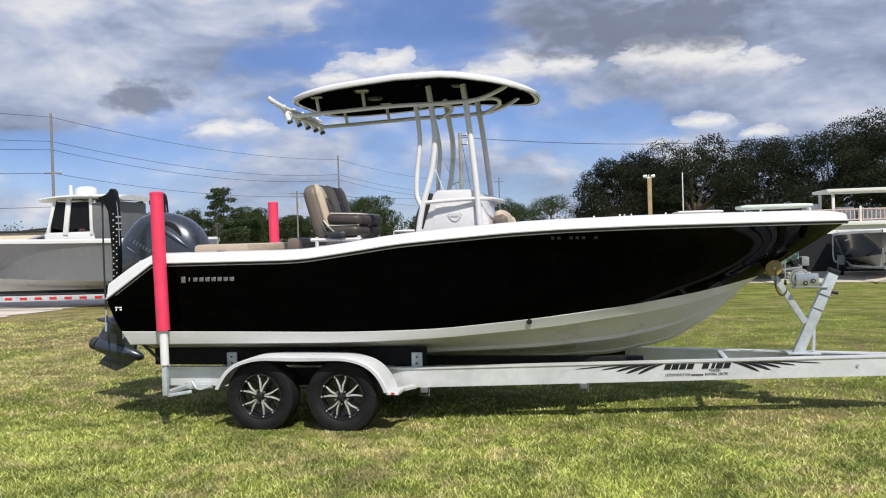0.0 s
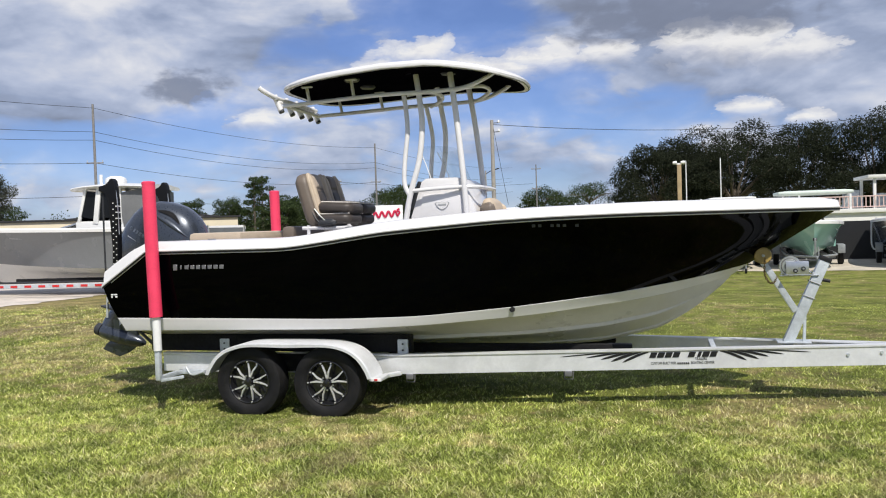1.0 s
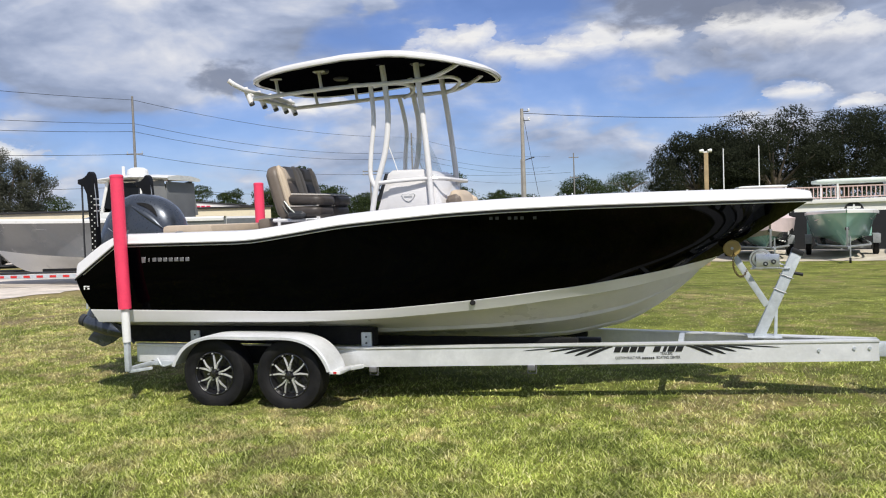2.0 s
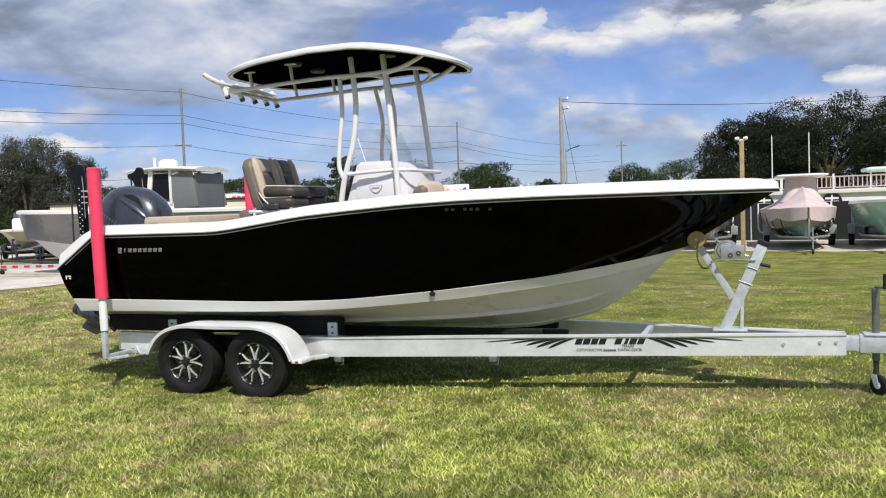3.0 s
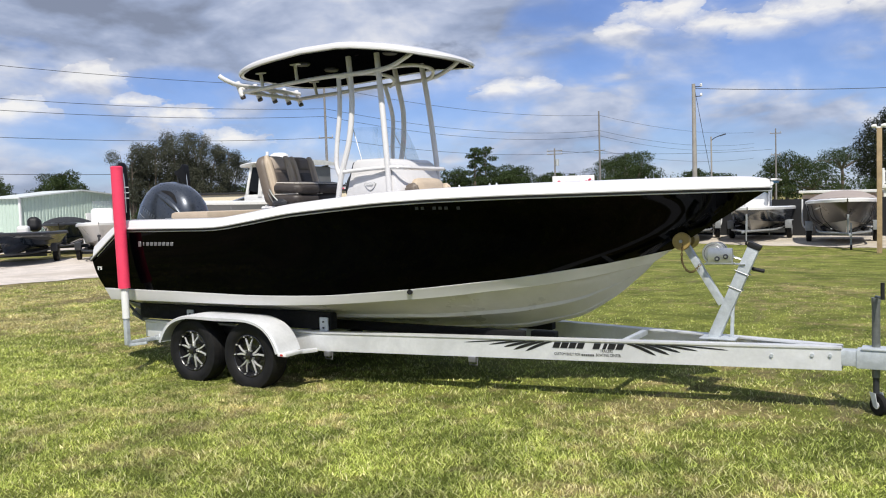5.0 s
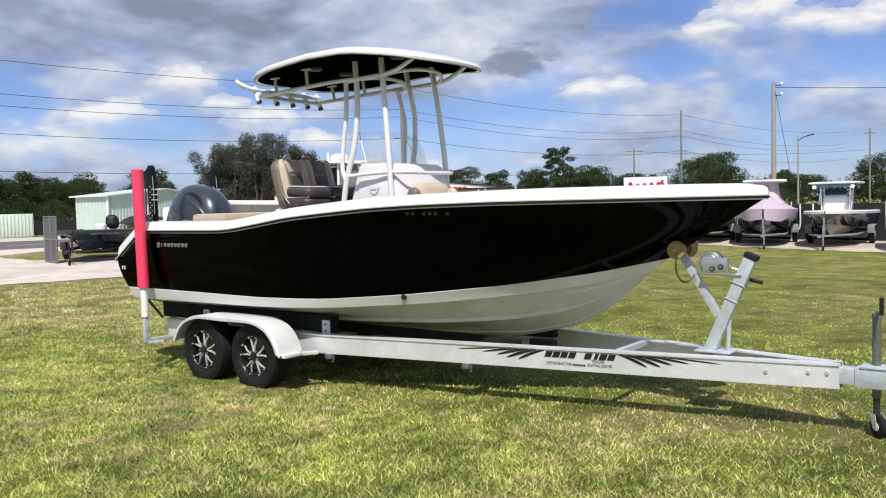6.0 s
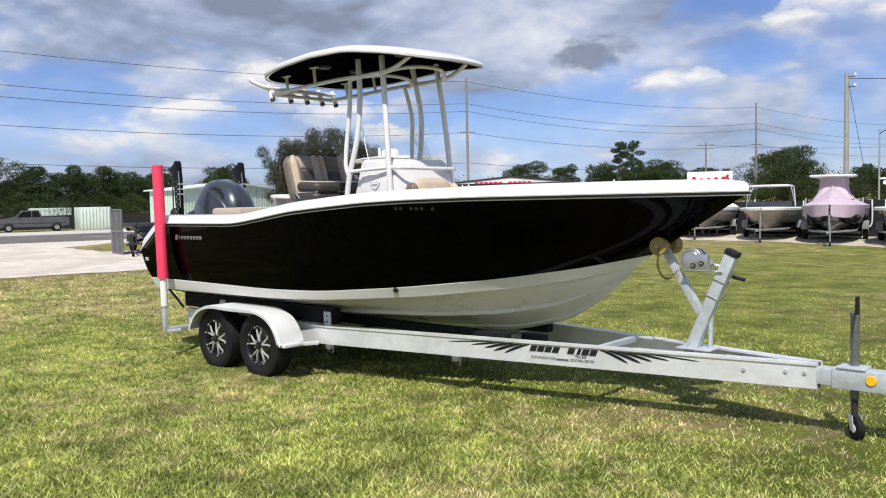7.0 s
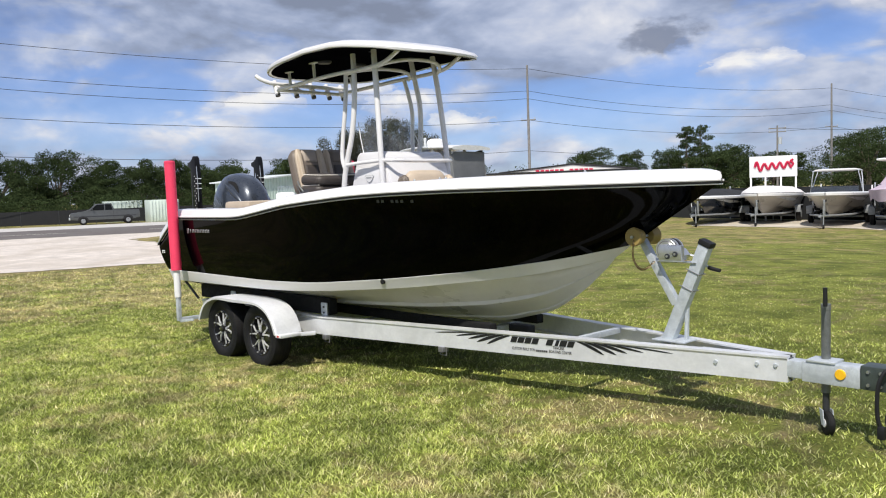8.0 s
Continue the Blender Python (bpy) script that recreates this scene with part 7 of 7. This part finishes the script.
def parked_boat(name, label, at, turn, length=6.2, beam=2.3, hull=None, bottom=None, free=0.62, draft=0.40, base=0.36, top=None, cover=None, category="boat", post_tall=0.0, grow=1.0, deck_mat=None):
    ob = thing(name, label, category, at, turn, "boats parked in the row")
    ob.scale = (grow, grow, grow)
    hull, bottom = hull or M_HWHITE, bottom or M_HWHITE
    keel, chine, sheer = bg_rows(length, beam, free, draft, base)
    for side in (-1, 1):
        rows = []
        for f in (0.0, 0.5, 1.0):
            rows.append([Vector((side * (k[1] + (c[1] - k[1]) * f), k[0] + (c[0] - k[0]) * f, k[2] + (c[2] - k[2]) * f)) for k, c in zip(keel, chine)])
        part("hull_bottom", loft(rows), bottom, ob)
        rows = []
        for f in (0.0, 0.3, 0.6, 0.85, 1.0):
            rows.append([Vector((side * (c[1] + (s[1] - c[1]) * (f - 0.3 * f * (1 - f))), c[0] + (s[0] - c[0]) * f, c[2] + (s[2] - c[2]) * f)) for c, s in zip(chine, sheer)])
        part("hull_side", loft(rows), hull, ob)
        rows = [[Vector((side * max(0.0, s[1] + d), s[0] + max(0.0, -d) * max(0.0, 1 - i / 4), s[2] + (z if z > -0.1 else z * min(1.0, i / 8)))) for i, s in enumerate(sheer)] for d, z in ((0.015, -0.05), (0.02, 0.03), (-0.03, 0.07), (-0.16, 0.075), (-0.18, -0.25))]
        part("gunwale", loft(rows), deck_mat or M_HWHITE, ob)
    s = sheer[-1]
    part("transom", box((s[1] * 1.9, 0.06, s[2] - base - 0.2), (0, length - 0.04, (s[2] + base) / 2 + 0.1)), hull, ob)
    rows = [[Vector((f * max(0.0, q[1] - 0.05), q[0], q[2] + 0.05 - 0.04 * min(1, i / 10))) for f in (-1, -0.4, 0.4, 1)] for i, q in enumerate(sheer[:11])]
    part("foredeck", loft(rows), deck_mat or M_HWHITE, ob)
    zs = sheer[10][2]
    if cover in ("full", "top_cover"):
        mat = {"full": M_COVTAN, "top_cover": M_COVPINK}[cover] if top is None else top
        rows = []
        peak = 0.42 if cover == "full" else 0.60
        for i, q in enumerate(sheer):
            u = i / 24
            hump = math.sin(min(1.0, u / 0.5) * math.pi / 2) ** 1.1 * (1.0 if u < 0.7 else 1 - (u - 0.7) * 0.8)
            row = []
            for k in range(17):
                f = -1 + k / 8
                p = (1 - abs(f) ** 2.6) * 0.30 * hump if cover == "full" else (1 - abs(f)) ** 1.5 * 0.75 * hump + (1 - f * f) * 0.10 * hump
                row.append(Vector((f * max(0.01, q[1] + (-0.05 if cover == "full" else 0.03)), q[0] - (0.04 if cover != "full" else -0.05) * (1 - u), q[2] + (0.075 if cover == "full" else 0.06) + p + 0.010 * math.sin(k * 2.1 + i * 1.3))))
            drop = 0.04 if cover == "full" else 0.30 + 0.06 * math.sin(i * 0.9)
            tuck = 1.0 if cover == "full" else 0.93
            if cover == "full":
                rows.append(row)
                continue
            row.insert(0, Vector((-(q[1] + 0.035) * tuck, q[0] - 0.05 * (1 - u), q[2] - drop)))
            row.append(Vector(((q[1] + 0.035) * tuck, q[0] - 0.05 * (1 - u), q[2] - drop - 0.03)))
            rows.append(row)
        part("canvas_cover", loft(rows), mat, ob, "draped canvas cover")
        for i in (4, 8, 13):
            q = sheer[i]
            part("tie_strap", tube([(-q[1], q[0], q[2] - 0.12), (-q[1] * 0.8, q[0], q[2] - 0.62), (0, q[0], base - 0.0), (q[1] * 0.8, q[0], q[2] - 0.62), (q[1], q[0], q[2] - 0.12)], 0.012, 5), M_RUBBER, ob)
    if cover == "top_cover":
        rows = []
        for z, w, l in ((1.55, 0.72, 1.2), (1.80, 0.55, 0.85), (2.05, 0.49, 0.72), (2.36, 0.46, 0.68)):
            rows.append([Vector(((w + 0.015 * math.sin(7 * a)) * math.copysign(abs(math.cos(a)) ** 0.6, math.cos(a)), length * 0.45 + l * math.copysign(abs(math.sin(a)) ** 0.6, math.sin(a)), z)) for a in (2 * math.pi * k / 40 for k in range(40))])
        part("top_skirt", loft(rows, close=True), top or M_COVPINK, ob, "canvas skirt under the top")
        part("hardtop", pillow((1.55, 2.0, 0.09), (0, length * 0.45, 2.42), 0.04), M_HWHITE, ob, "white hardtop")
    if cover == "open":
        part("console", pillow((0.80, 0.75, 1.0), (0, length * 0.44, zs + 0.10), 0.10, (-6, 0, 0)), M_HWHITE, ob)
        part("windscreen", box((0.70, 0.03, 0.36), (0, length * 0.41, zs + 0.74), 0.01, (-18, 0, 0)), M_CLEAR, ob)
        part("leaning_post", pillow((0.8, 0.4, 0.3), (0, length * 0.62, zs + 0.35), 0.08), M_HWHITE, ob)
    if cover == "console":
        part("console", pillow((0.80, 0.75, 1.0), (0, length * 0.44, zs + 0.10), 0.10, (-6, 0, 0)), M_HWHITE, ob)
        part("windscreen", box((0.70, 0.03, 0.30), (0, length * 0.41, zs + 0.72), 0.01, (-18, 0, 0)), M_WINDOW, ob)
        part("bow_rail", tube([(-0.55, length * 0.40, zs + 0.3), (-0.50, length * 0.41, zs + 0.75), (-0.36, length * 0.42, zs + 0.82)], 0.022, 6), M_PVC, ob)
        part("bow_rail", tube([(0.55, length * 0.40, zs + 0.3), (0.50, length * 0.41, zs + 0.75), (0.36, length * 0.42, zs + 0.82)], 0.022, 6), M_PVC, ob)
        part("hardtop", pillow((1.65, 1.9, 0.08), (0, length * 0.46, 2.26), 0.035), M_HWHITE, ob, "white top with a blue canvas lining")
        part("canvas_top", pillow((1.45, 1.6, 0.10), (0, length * 0.45, 2.19), 0.04), top or M_COVBLUE, ob, "blue canvas lining")
        for x in (-0.62, 0.62):
            part("spotlight", spun([(0.0, -0.06), (0.07, -0.06), (0.07, 0.04), (0.0, 0.06)], 12, "Y", (x, length * 0.46 - 0.95, 2.12)), M_PVC, ob)
            for y in (0.40, 0.53):
                part("top_leg", tube([(x * 0.72, length * y, zs - 0.1), (x * 0.8, length * (y - 0.01), 2.22)], 0.026, 8, steps=1), M_PVC, ob)
    if cover == "bimini":
        for y in (0.45, 0.62):
            part("bimini_bow", tube([(-0.95, length * 0.5, zs), (-0.82, length * y, zs + 0.80), (-0.68, length * y, zs + 0.92), (0.68, length * y, zs + 0.92), (0.82, length * y, zs + 0.80), (0.95, length * 0.5, zs)], 0.020, 8), M_GALV, ob)
        part("bimini_canvas", pillow((1.55, 1.1, 0.08), (0, length * 0.53, zs + 0.94), 0.04), M_COVWHITE, ob, "folded white bimini canvas")
        part("windscreen", box((1.7, 0.04, 0.32), (0, length * 0.40, zs + 0.15), 0.01, (-30, 0, 0)), M_WINDOW, ob)
    if cover == "bow":
        rows = []
        for i, q in enumerate(sheer[:18]):
            rows.append([Vector((f * q[1], q[0], q[2] + 0.08 + (1 - f**4) * 0.30 * min(1, i / 4))) for f in (-1, -0.9, -0.6, -0.2, 0.2, 0.6, 0.9, 1)])
        part("canvas_cover", loft(rows), M_COVWHITE, ob, "taut white cover")
    if post_tall:
        for x in (-0.75, 0.75):
            part("antenna", tube([(x, length * 0.55, zs), (x, length * 0.56, zs + post_tall)], 0.016, 6, steps=1), M_PVC, ob, "white whip antenna")
    return ob


M_YARDMET = material("dull_galvanised_steel", (0.30, 0.32, 0.33), 0.6, 0.3, vary=0.2, scale=10)


def yard_trailer(at, turn, length=6.2, beam=2.2, guides=True, grow=1.0, metal=None, axle=0.62):
    tr = thing("boat_trailer", "galvanised boat trailer under a parked boat", "trailer", at, turn, "trailers under the parked boats")
    tr.scale = (grow, grow, grow)
    for side in (-1, 1):
        part("frame_rail", tube([(0, -0.55, 0.47), (side * 0.5, 0.9, 0.45), (side * 0.78, 2.0, 0.44), (side * 0.8, length - 0.1, 0.44)], 0.036, 6), (metal or M_GREYMET), tr)
        wheel = part("wheel", spun([(0.0, -0.09), (0.19, -0.09), (0.29, -0.09), (0.33, -0.06), (0.33, 0.06), (0.29, 0.09), (0.19, 0.09), (0.0, 0.09)], 20, "X", (side * beam * 0.48, length * axle, 0.33)), M_TYRE, tr)
        part("hub", spun([(0.0, -0.10), (0.17, -0.10), (0.17, 0.10), (0.0, 0.10)], 14, "X", (side * beam * 0.48, length * axle, 0.33)), (metal or M_GALV), wheel)
        part("fender", box((0.24, 0.85, 0.04), (side * beam * 0.48, length * axle, 0.70), 0.02), (metal or M_GALV), tr)
        part("fender_front", box((0.24, 0.04, 0.30), (side * beam * 0.48, length * axle - 0.42, 0.56), 0.015), (metal or M_GALV), tr)
        part("bunk", box((0.12, length * 0.6, 0.12), (side * 0.6, length * 0.6, 0.49), 0.02), M_CARPET, tr)
        if guides:
            part("guide_post", tube([(side * 0.9, length - 0.5, 0.45), (side * beam * 0.56, length - 0.5, 0.5), (side * beam * 0.57, length - 0.5, 1.5)], 0.030, 8), M_PVC, tr)
    part("cross_member", box((1.8, 0.09, 0.09), (0, length * axle, 0.27), 0.01), (metal or M_GALV), tr)
    part("cross_member", box((1.5, 0.08, 0.08), (0, length * 0.9, 0.29), 0.01), (metal or M_GALV), tr)
    part("winch_post", box((0.06, 0.07, 0.62), (0, -0.16, 0.74), 0.01, (12, 0, 0)), (metal or M_GREYMET), tr)
    part("bow_stop", box((0.12, 0.12, 0.10), (0, -0.06, 1.00), 0.03), M_RUBBER, tr)
    part("jack", tube([(0.05, -0.75, 0.10), (0.05, -0.75, 0.80)], 0.024, 10, steps=1), (metal or M_GALV), tr)
    part("jack_wheel", spun([(0.0, -0.03), (0.08, -0.03), (0.08, 0.03), (0.0, 0.03)], 14, "X", (0.05, -0.75, 0.08)), M_TYRE, tr)
    part("tongue", box((0.07, 0.9, 0.07), (0, -0.85, 0.47), 0.01), (metal or M_GREYMET), tr)
    return tr


def row_spot(x, y, turn):
    """A boat of the row: its jack wheel stands at x, y."""
    c, s = math.cos(radians(turn)), math.sin(radians(turn))
    return (x - s * 0.98, y + c * 0.98, ground_z(x, y))


ROW = (
    ("black_runabout", "black runabout under a black cover on a trailer", -14.75, 34.4, 16, dict(hull=M_HBLUE, bottom=M_HBLUE, free=0.50, cover="full", top=M_SCREEN)),
    ("covered_runabout", "white runabout with a taut white cover", -11.75, 35.1, 16, dict(hull=M_HTAN, bottom=M_HTAN, free=0.55, cover="bow", beam=2.4)),
    ("deck_boat", "greige runabout with a white deck and bimini top", -7.7, 33.6, 14, dict(hull=M_HTAN, bottom=M_HTAN, free=0.55, cover="bimini", beam=2.4)),
    ("covered_console_boat", "parked boat under a faded lavender cover with a white hardtop", -3.97, 31.9, 14, dict(hull=M_HBLUE, bottom=M_HGREY, cover="top_cover", top=M_COVLAV)),
    ("navy_console_boat", "dark navy console boat with a white console and blue-lined top", -1.36, 31.4, 4, dict(hull=M_HBLUE, bottom=M_HTAN, cover="console", free=0.55)),
    ("canvas_covered_boat", "greige boat under a grey-tan canvas cover", 3.15, 28.4, 8, dict(hull=M_HBROWN, bottom=M_HTAN, cover="full", beam=2.3, free=0.75, length=5.6)),
    ("rose_covered_boat", "parked boat under a faded rose cover with a white hardtop", 6.78, 27.2, 2, dict(hull=M_HTAN, bottom=M_HMINT, cover="top_cover", top=M_COVPINK, beam=2.3)),
    ("seafoam_boat", "seafoam green skiff with a white deck", 9.5, 27.0, -6, dict(hull=M_HMINT, bottom=M_HMINT, free=0.80)),
    ("black_cruiser", "black and white bow rider on a trailer", 13.3, 27.0, -12, dict(hull=M_HBLUE, bottom=M_HTAN, free=0.85, beam=2.5, cover=None)),
)
for name, label, x, y, turn, opts in ROW:
    spot = row_spot(x, y, turn)
    parked_boat(name, label, spot, turn, grow=1.31, **opts)
    yard_trailer(spot, turn, guides=name not in ("seafoam_boat",), grow=1.31, metal=M_YARDMET)


def pilothouse_boat(at, turn):
    """Large grey offshore boat with a hard top and grey curtains, bow to -y."""
    length = 9.6
    ob = parked_boat("pilothouse_boat", "large grey and white pilothouse boat on a trailer", at, turn, length, 2.9, M_HGREY, M_HWHITE, 1.165, 0.62, 0.40)
    z = 1.98
    part("cabin_base", box((1.7, 2.1, 0.55), (0, 6.15, z + 0.02), 0.06), M_HWHITE, ob)
    rows = [[Vector((-0.75, y0, z0)), Vector((-0.55, y1, z1)), Vector((0.55, y1, z1)), Vector((0.75, y0, z0))] for y0, z0, y1, z1 in ((4.2, z + 0.0, 4.1, z + 0.06), (5.1, z + 0.22, 5.1, z + 0.30))]
    part("fore_trunk", loft(rows), M_HGREY, ob)
    for x in (-0.84, 0.84):
        part("cabin_post", box((0.08, 0.10, 1.10), (x * 0.96, 5.33, z + 0.74), 0.02, (-15, 0, 0)), M_HWHITE, ob)
        part("cabin_post", box((0.08, 0.16, 1.08), (x, 5.85, z + 0.74), 0.02, (-8, 0, 0)), M_HWHITE, ob)
        part("cabin_post", box((0.08, 0.10, 1.08), (x, 6.6, z + 0.74), 0.02), M_HWHITE, ob)
        part("side_glass", box((0.02, 0.44, 0.80), (x * 0.97, 5.58, z + 0.78), 0, (-12, 0, 0)), M_TINTED, ob)
        part("side_glass", box((0.02, 0.62, 0.80), (x * 0.98, 6.23, z + 0.78), 0), M_TINTED, ob)
        part("side_curtain", box((0.03, 0.86, 1.12), (x * 1.02, 7.05, z + 0.62), 0.01, (9, 0, 0)), M_CURTAIN, ob, "grey canvas side curtain")
    part("windscreen", box((1.55, 0.03, 0.95), (0, 5.30, z + 0.76), 0.01, (-15, 0, 0)), M_TINTED, ob)
    part("rear_curtain", box((1.7, 0.03, 1.12), (0, 7.46, z + 0.6), 0.01), M_CURTAIN, ob)
    rows = []
    for k in range(9):
        u = k / 8
        w = 1.05 * (1 - (1 - min(1.0, u * 3)) ** 2 * 0.35)
        y = 4.85 + 2.75 * u
        zt = z + 1.33 + 0.05 * math.sin(math.pi * u) - 0.05 * (1 - u) ** 2 - 0.07 * u
        rows.append([Vector((f * w, y, zt + 0.06 * (1 - f * f) + dz)) for f, dz in ((-1, 0), (-0.9, 0.03), (-0.4, 0.05), (0.4, 0.05), (0.9, 0.03), (1, 0), (0.9, -0.07), (-0.9, -0.07))])
    part("hardtop", loft(rows, close=True, caps=True), M_HWHITE, ob, "white hardtop")
    part("radar_dome", spun([(0.0, 0.0), (0.30, 0.0), (0.33, 0.08), (0.30, 0.20), (0.18, 0.26), (0.0, 0.27)], 20, "Z", (0, 6.0, z + 1.42)), M_PVC, ob, "white radar dome")
    part("dome_mast", tube([(0.0, 5.5, z + 1.36), (0.0, 5.5, z + 1.75)], 0.05, 8, steps=1), M_PVC, ob)
    return ob


BIG_AT, BIG_TURN = (-18.9, 13.2, 0), -84
pilothouse_boat(BIG_AT, BIG_TURN)
big = yard_trailer(BIG_AT, BIG_TURN, 9.6, 2.8, False, metal=M_DARKGREY, axle=0.80)
part("side_rail", box((0.06, 8.6, 0.13), (1.38, 4.6, 0.36), 0.01), M_GALV, big, "white trailer side rail with reflective tape")
for k in range(18):
    part("tape_mark", box((0.012, 0.22, 0.07), (1.415, 0.6 + k * 0.46, 0.36)), M_RED, big)

# skiff, bass boat and steel gate at the lot's edge
LOT = (("white_skiff", "white console skiff on a trailer beside the gravel", (-19.7, 11.6, 0), 50, 5.4, 2.1, M_HWHITE, M_HTAN, 0.70, 0.40, 0.38, M_COVWHITE, "open"),
       ("white_skiff", "small white skiff with a low console on a trailer", (-21.9, 17.0, 0), 32, 4.6, 1.9, M_HWHITE, M_HTAN, 0.55, 0.36, 0.50, M_COVWHITE, "open"),
       ("white_skiff", "white open skiff with a console on a trailer", (-27.5, 20.5, 0), 38, 5.2, 2.1, M_HWHITE, M_HTAN, 0.60, 0.38, 0.50, M_COVWHITE, "open"),
       ("bass_boat", "low black bass boat with a silver stripe on a trailer", (-21.7, 8.95, 0), 46, 5.8, 2.6, M_HBLUE, M_HBLUE, 0.45, 0.40, 0.40, None, None),
       ("covered_boat", "dark covered boat standing behind the bass boat", (-26.6, 14.6, 0), 50, 5.6, 2.2, M_HBLUE, M_HBLUE, 0.60, 0.40, 0.45, M_SCREEN, "full"))
for name, label, spot, turn, length, beam, hull, bottom, free, draft, base, top, cover in LOT:
    ob = parked_boat(name, label, spot, turn, length, beam, hull, bottom, free, draft, base, top=top, cover=cover, deck_mat=M_DARKGREY if name != "white_skiff" else None)
    yard_trailer(spot, turn, length, beam, False, metal=M_DARKGREY)
    if name == "bass_boat":
        keel, chine, sheer = bg_rows(length, beam, free, draft, base)
        for side in (-1, 1):
            rows = [[Vector((side * (c[1] + (q[1] - c[1]) * f + 0.012), c[0] + (q[0] - c[0]) * f, c[2] + (q[2] - c[2]) * f)) for c, q in list(zip(chine, sheer))[2:16]] for f in (0.62, 0.88)]
            part("side_stripe", loft(rows), M_HGREY, ob, "silver side stripe")
        part("outboard", pillow((0.46, 0.62, 0.55), (0, length + 0.25, 1.45), 0.16, (-10, 0, 0)), M_RUBBER, ob, "black outboard cowl")
        part("bow_seat", pillow((0.4, 0.4, 0.35), (0.2, length * 0.55, 1.25), 0.08), M_HWHITE, ob)
M_MESH = material("grey_steel_mesh", (0.09, 0.10, 0.115), 0.6, 0.3, vary=0.15, scale=30)
gate = thing("steel_gate", "grey welded steel gate panel standing open", "gate", (-23.5, 9.05, 0), -12)
part("mesh_panel", box((1.46, 0.012, 1.66), (0, 0.02, 0.90)), M_MESH, gate, "fine grey steel mesh")
part("gate_frame", tube([(-0.75, 0, 0.05), (-0.75, 0, 1.75), (0.75, 0, 1.75), (0.75, 0, 0.05), (-0.75, 0, 0.05)], 0.04, 6, steps=1), M_GREYMET, gate)
part("gate_rail", tube([(-0.75, 0, 0.9), (0.75, 0, 0.9)], 0.03, 6, steps=1), M_GREYMET, gate)
part("gate_rail", tube([(0.0, 0, 0.05), (0.0, 0, 1.75)], 0.03, 6, steps=1), M_GREYMET, gate)
for k in range(12):
    part("gate_bar", tube([(-0.68 + k * 0.124, 0, 0.06), (-0.68 + k * 0.124, 0, 1.74)], 0.018, 5, steps=1), M_GREYMET, gate)
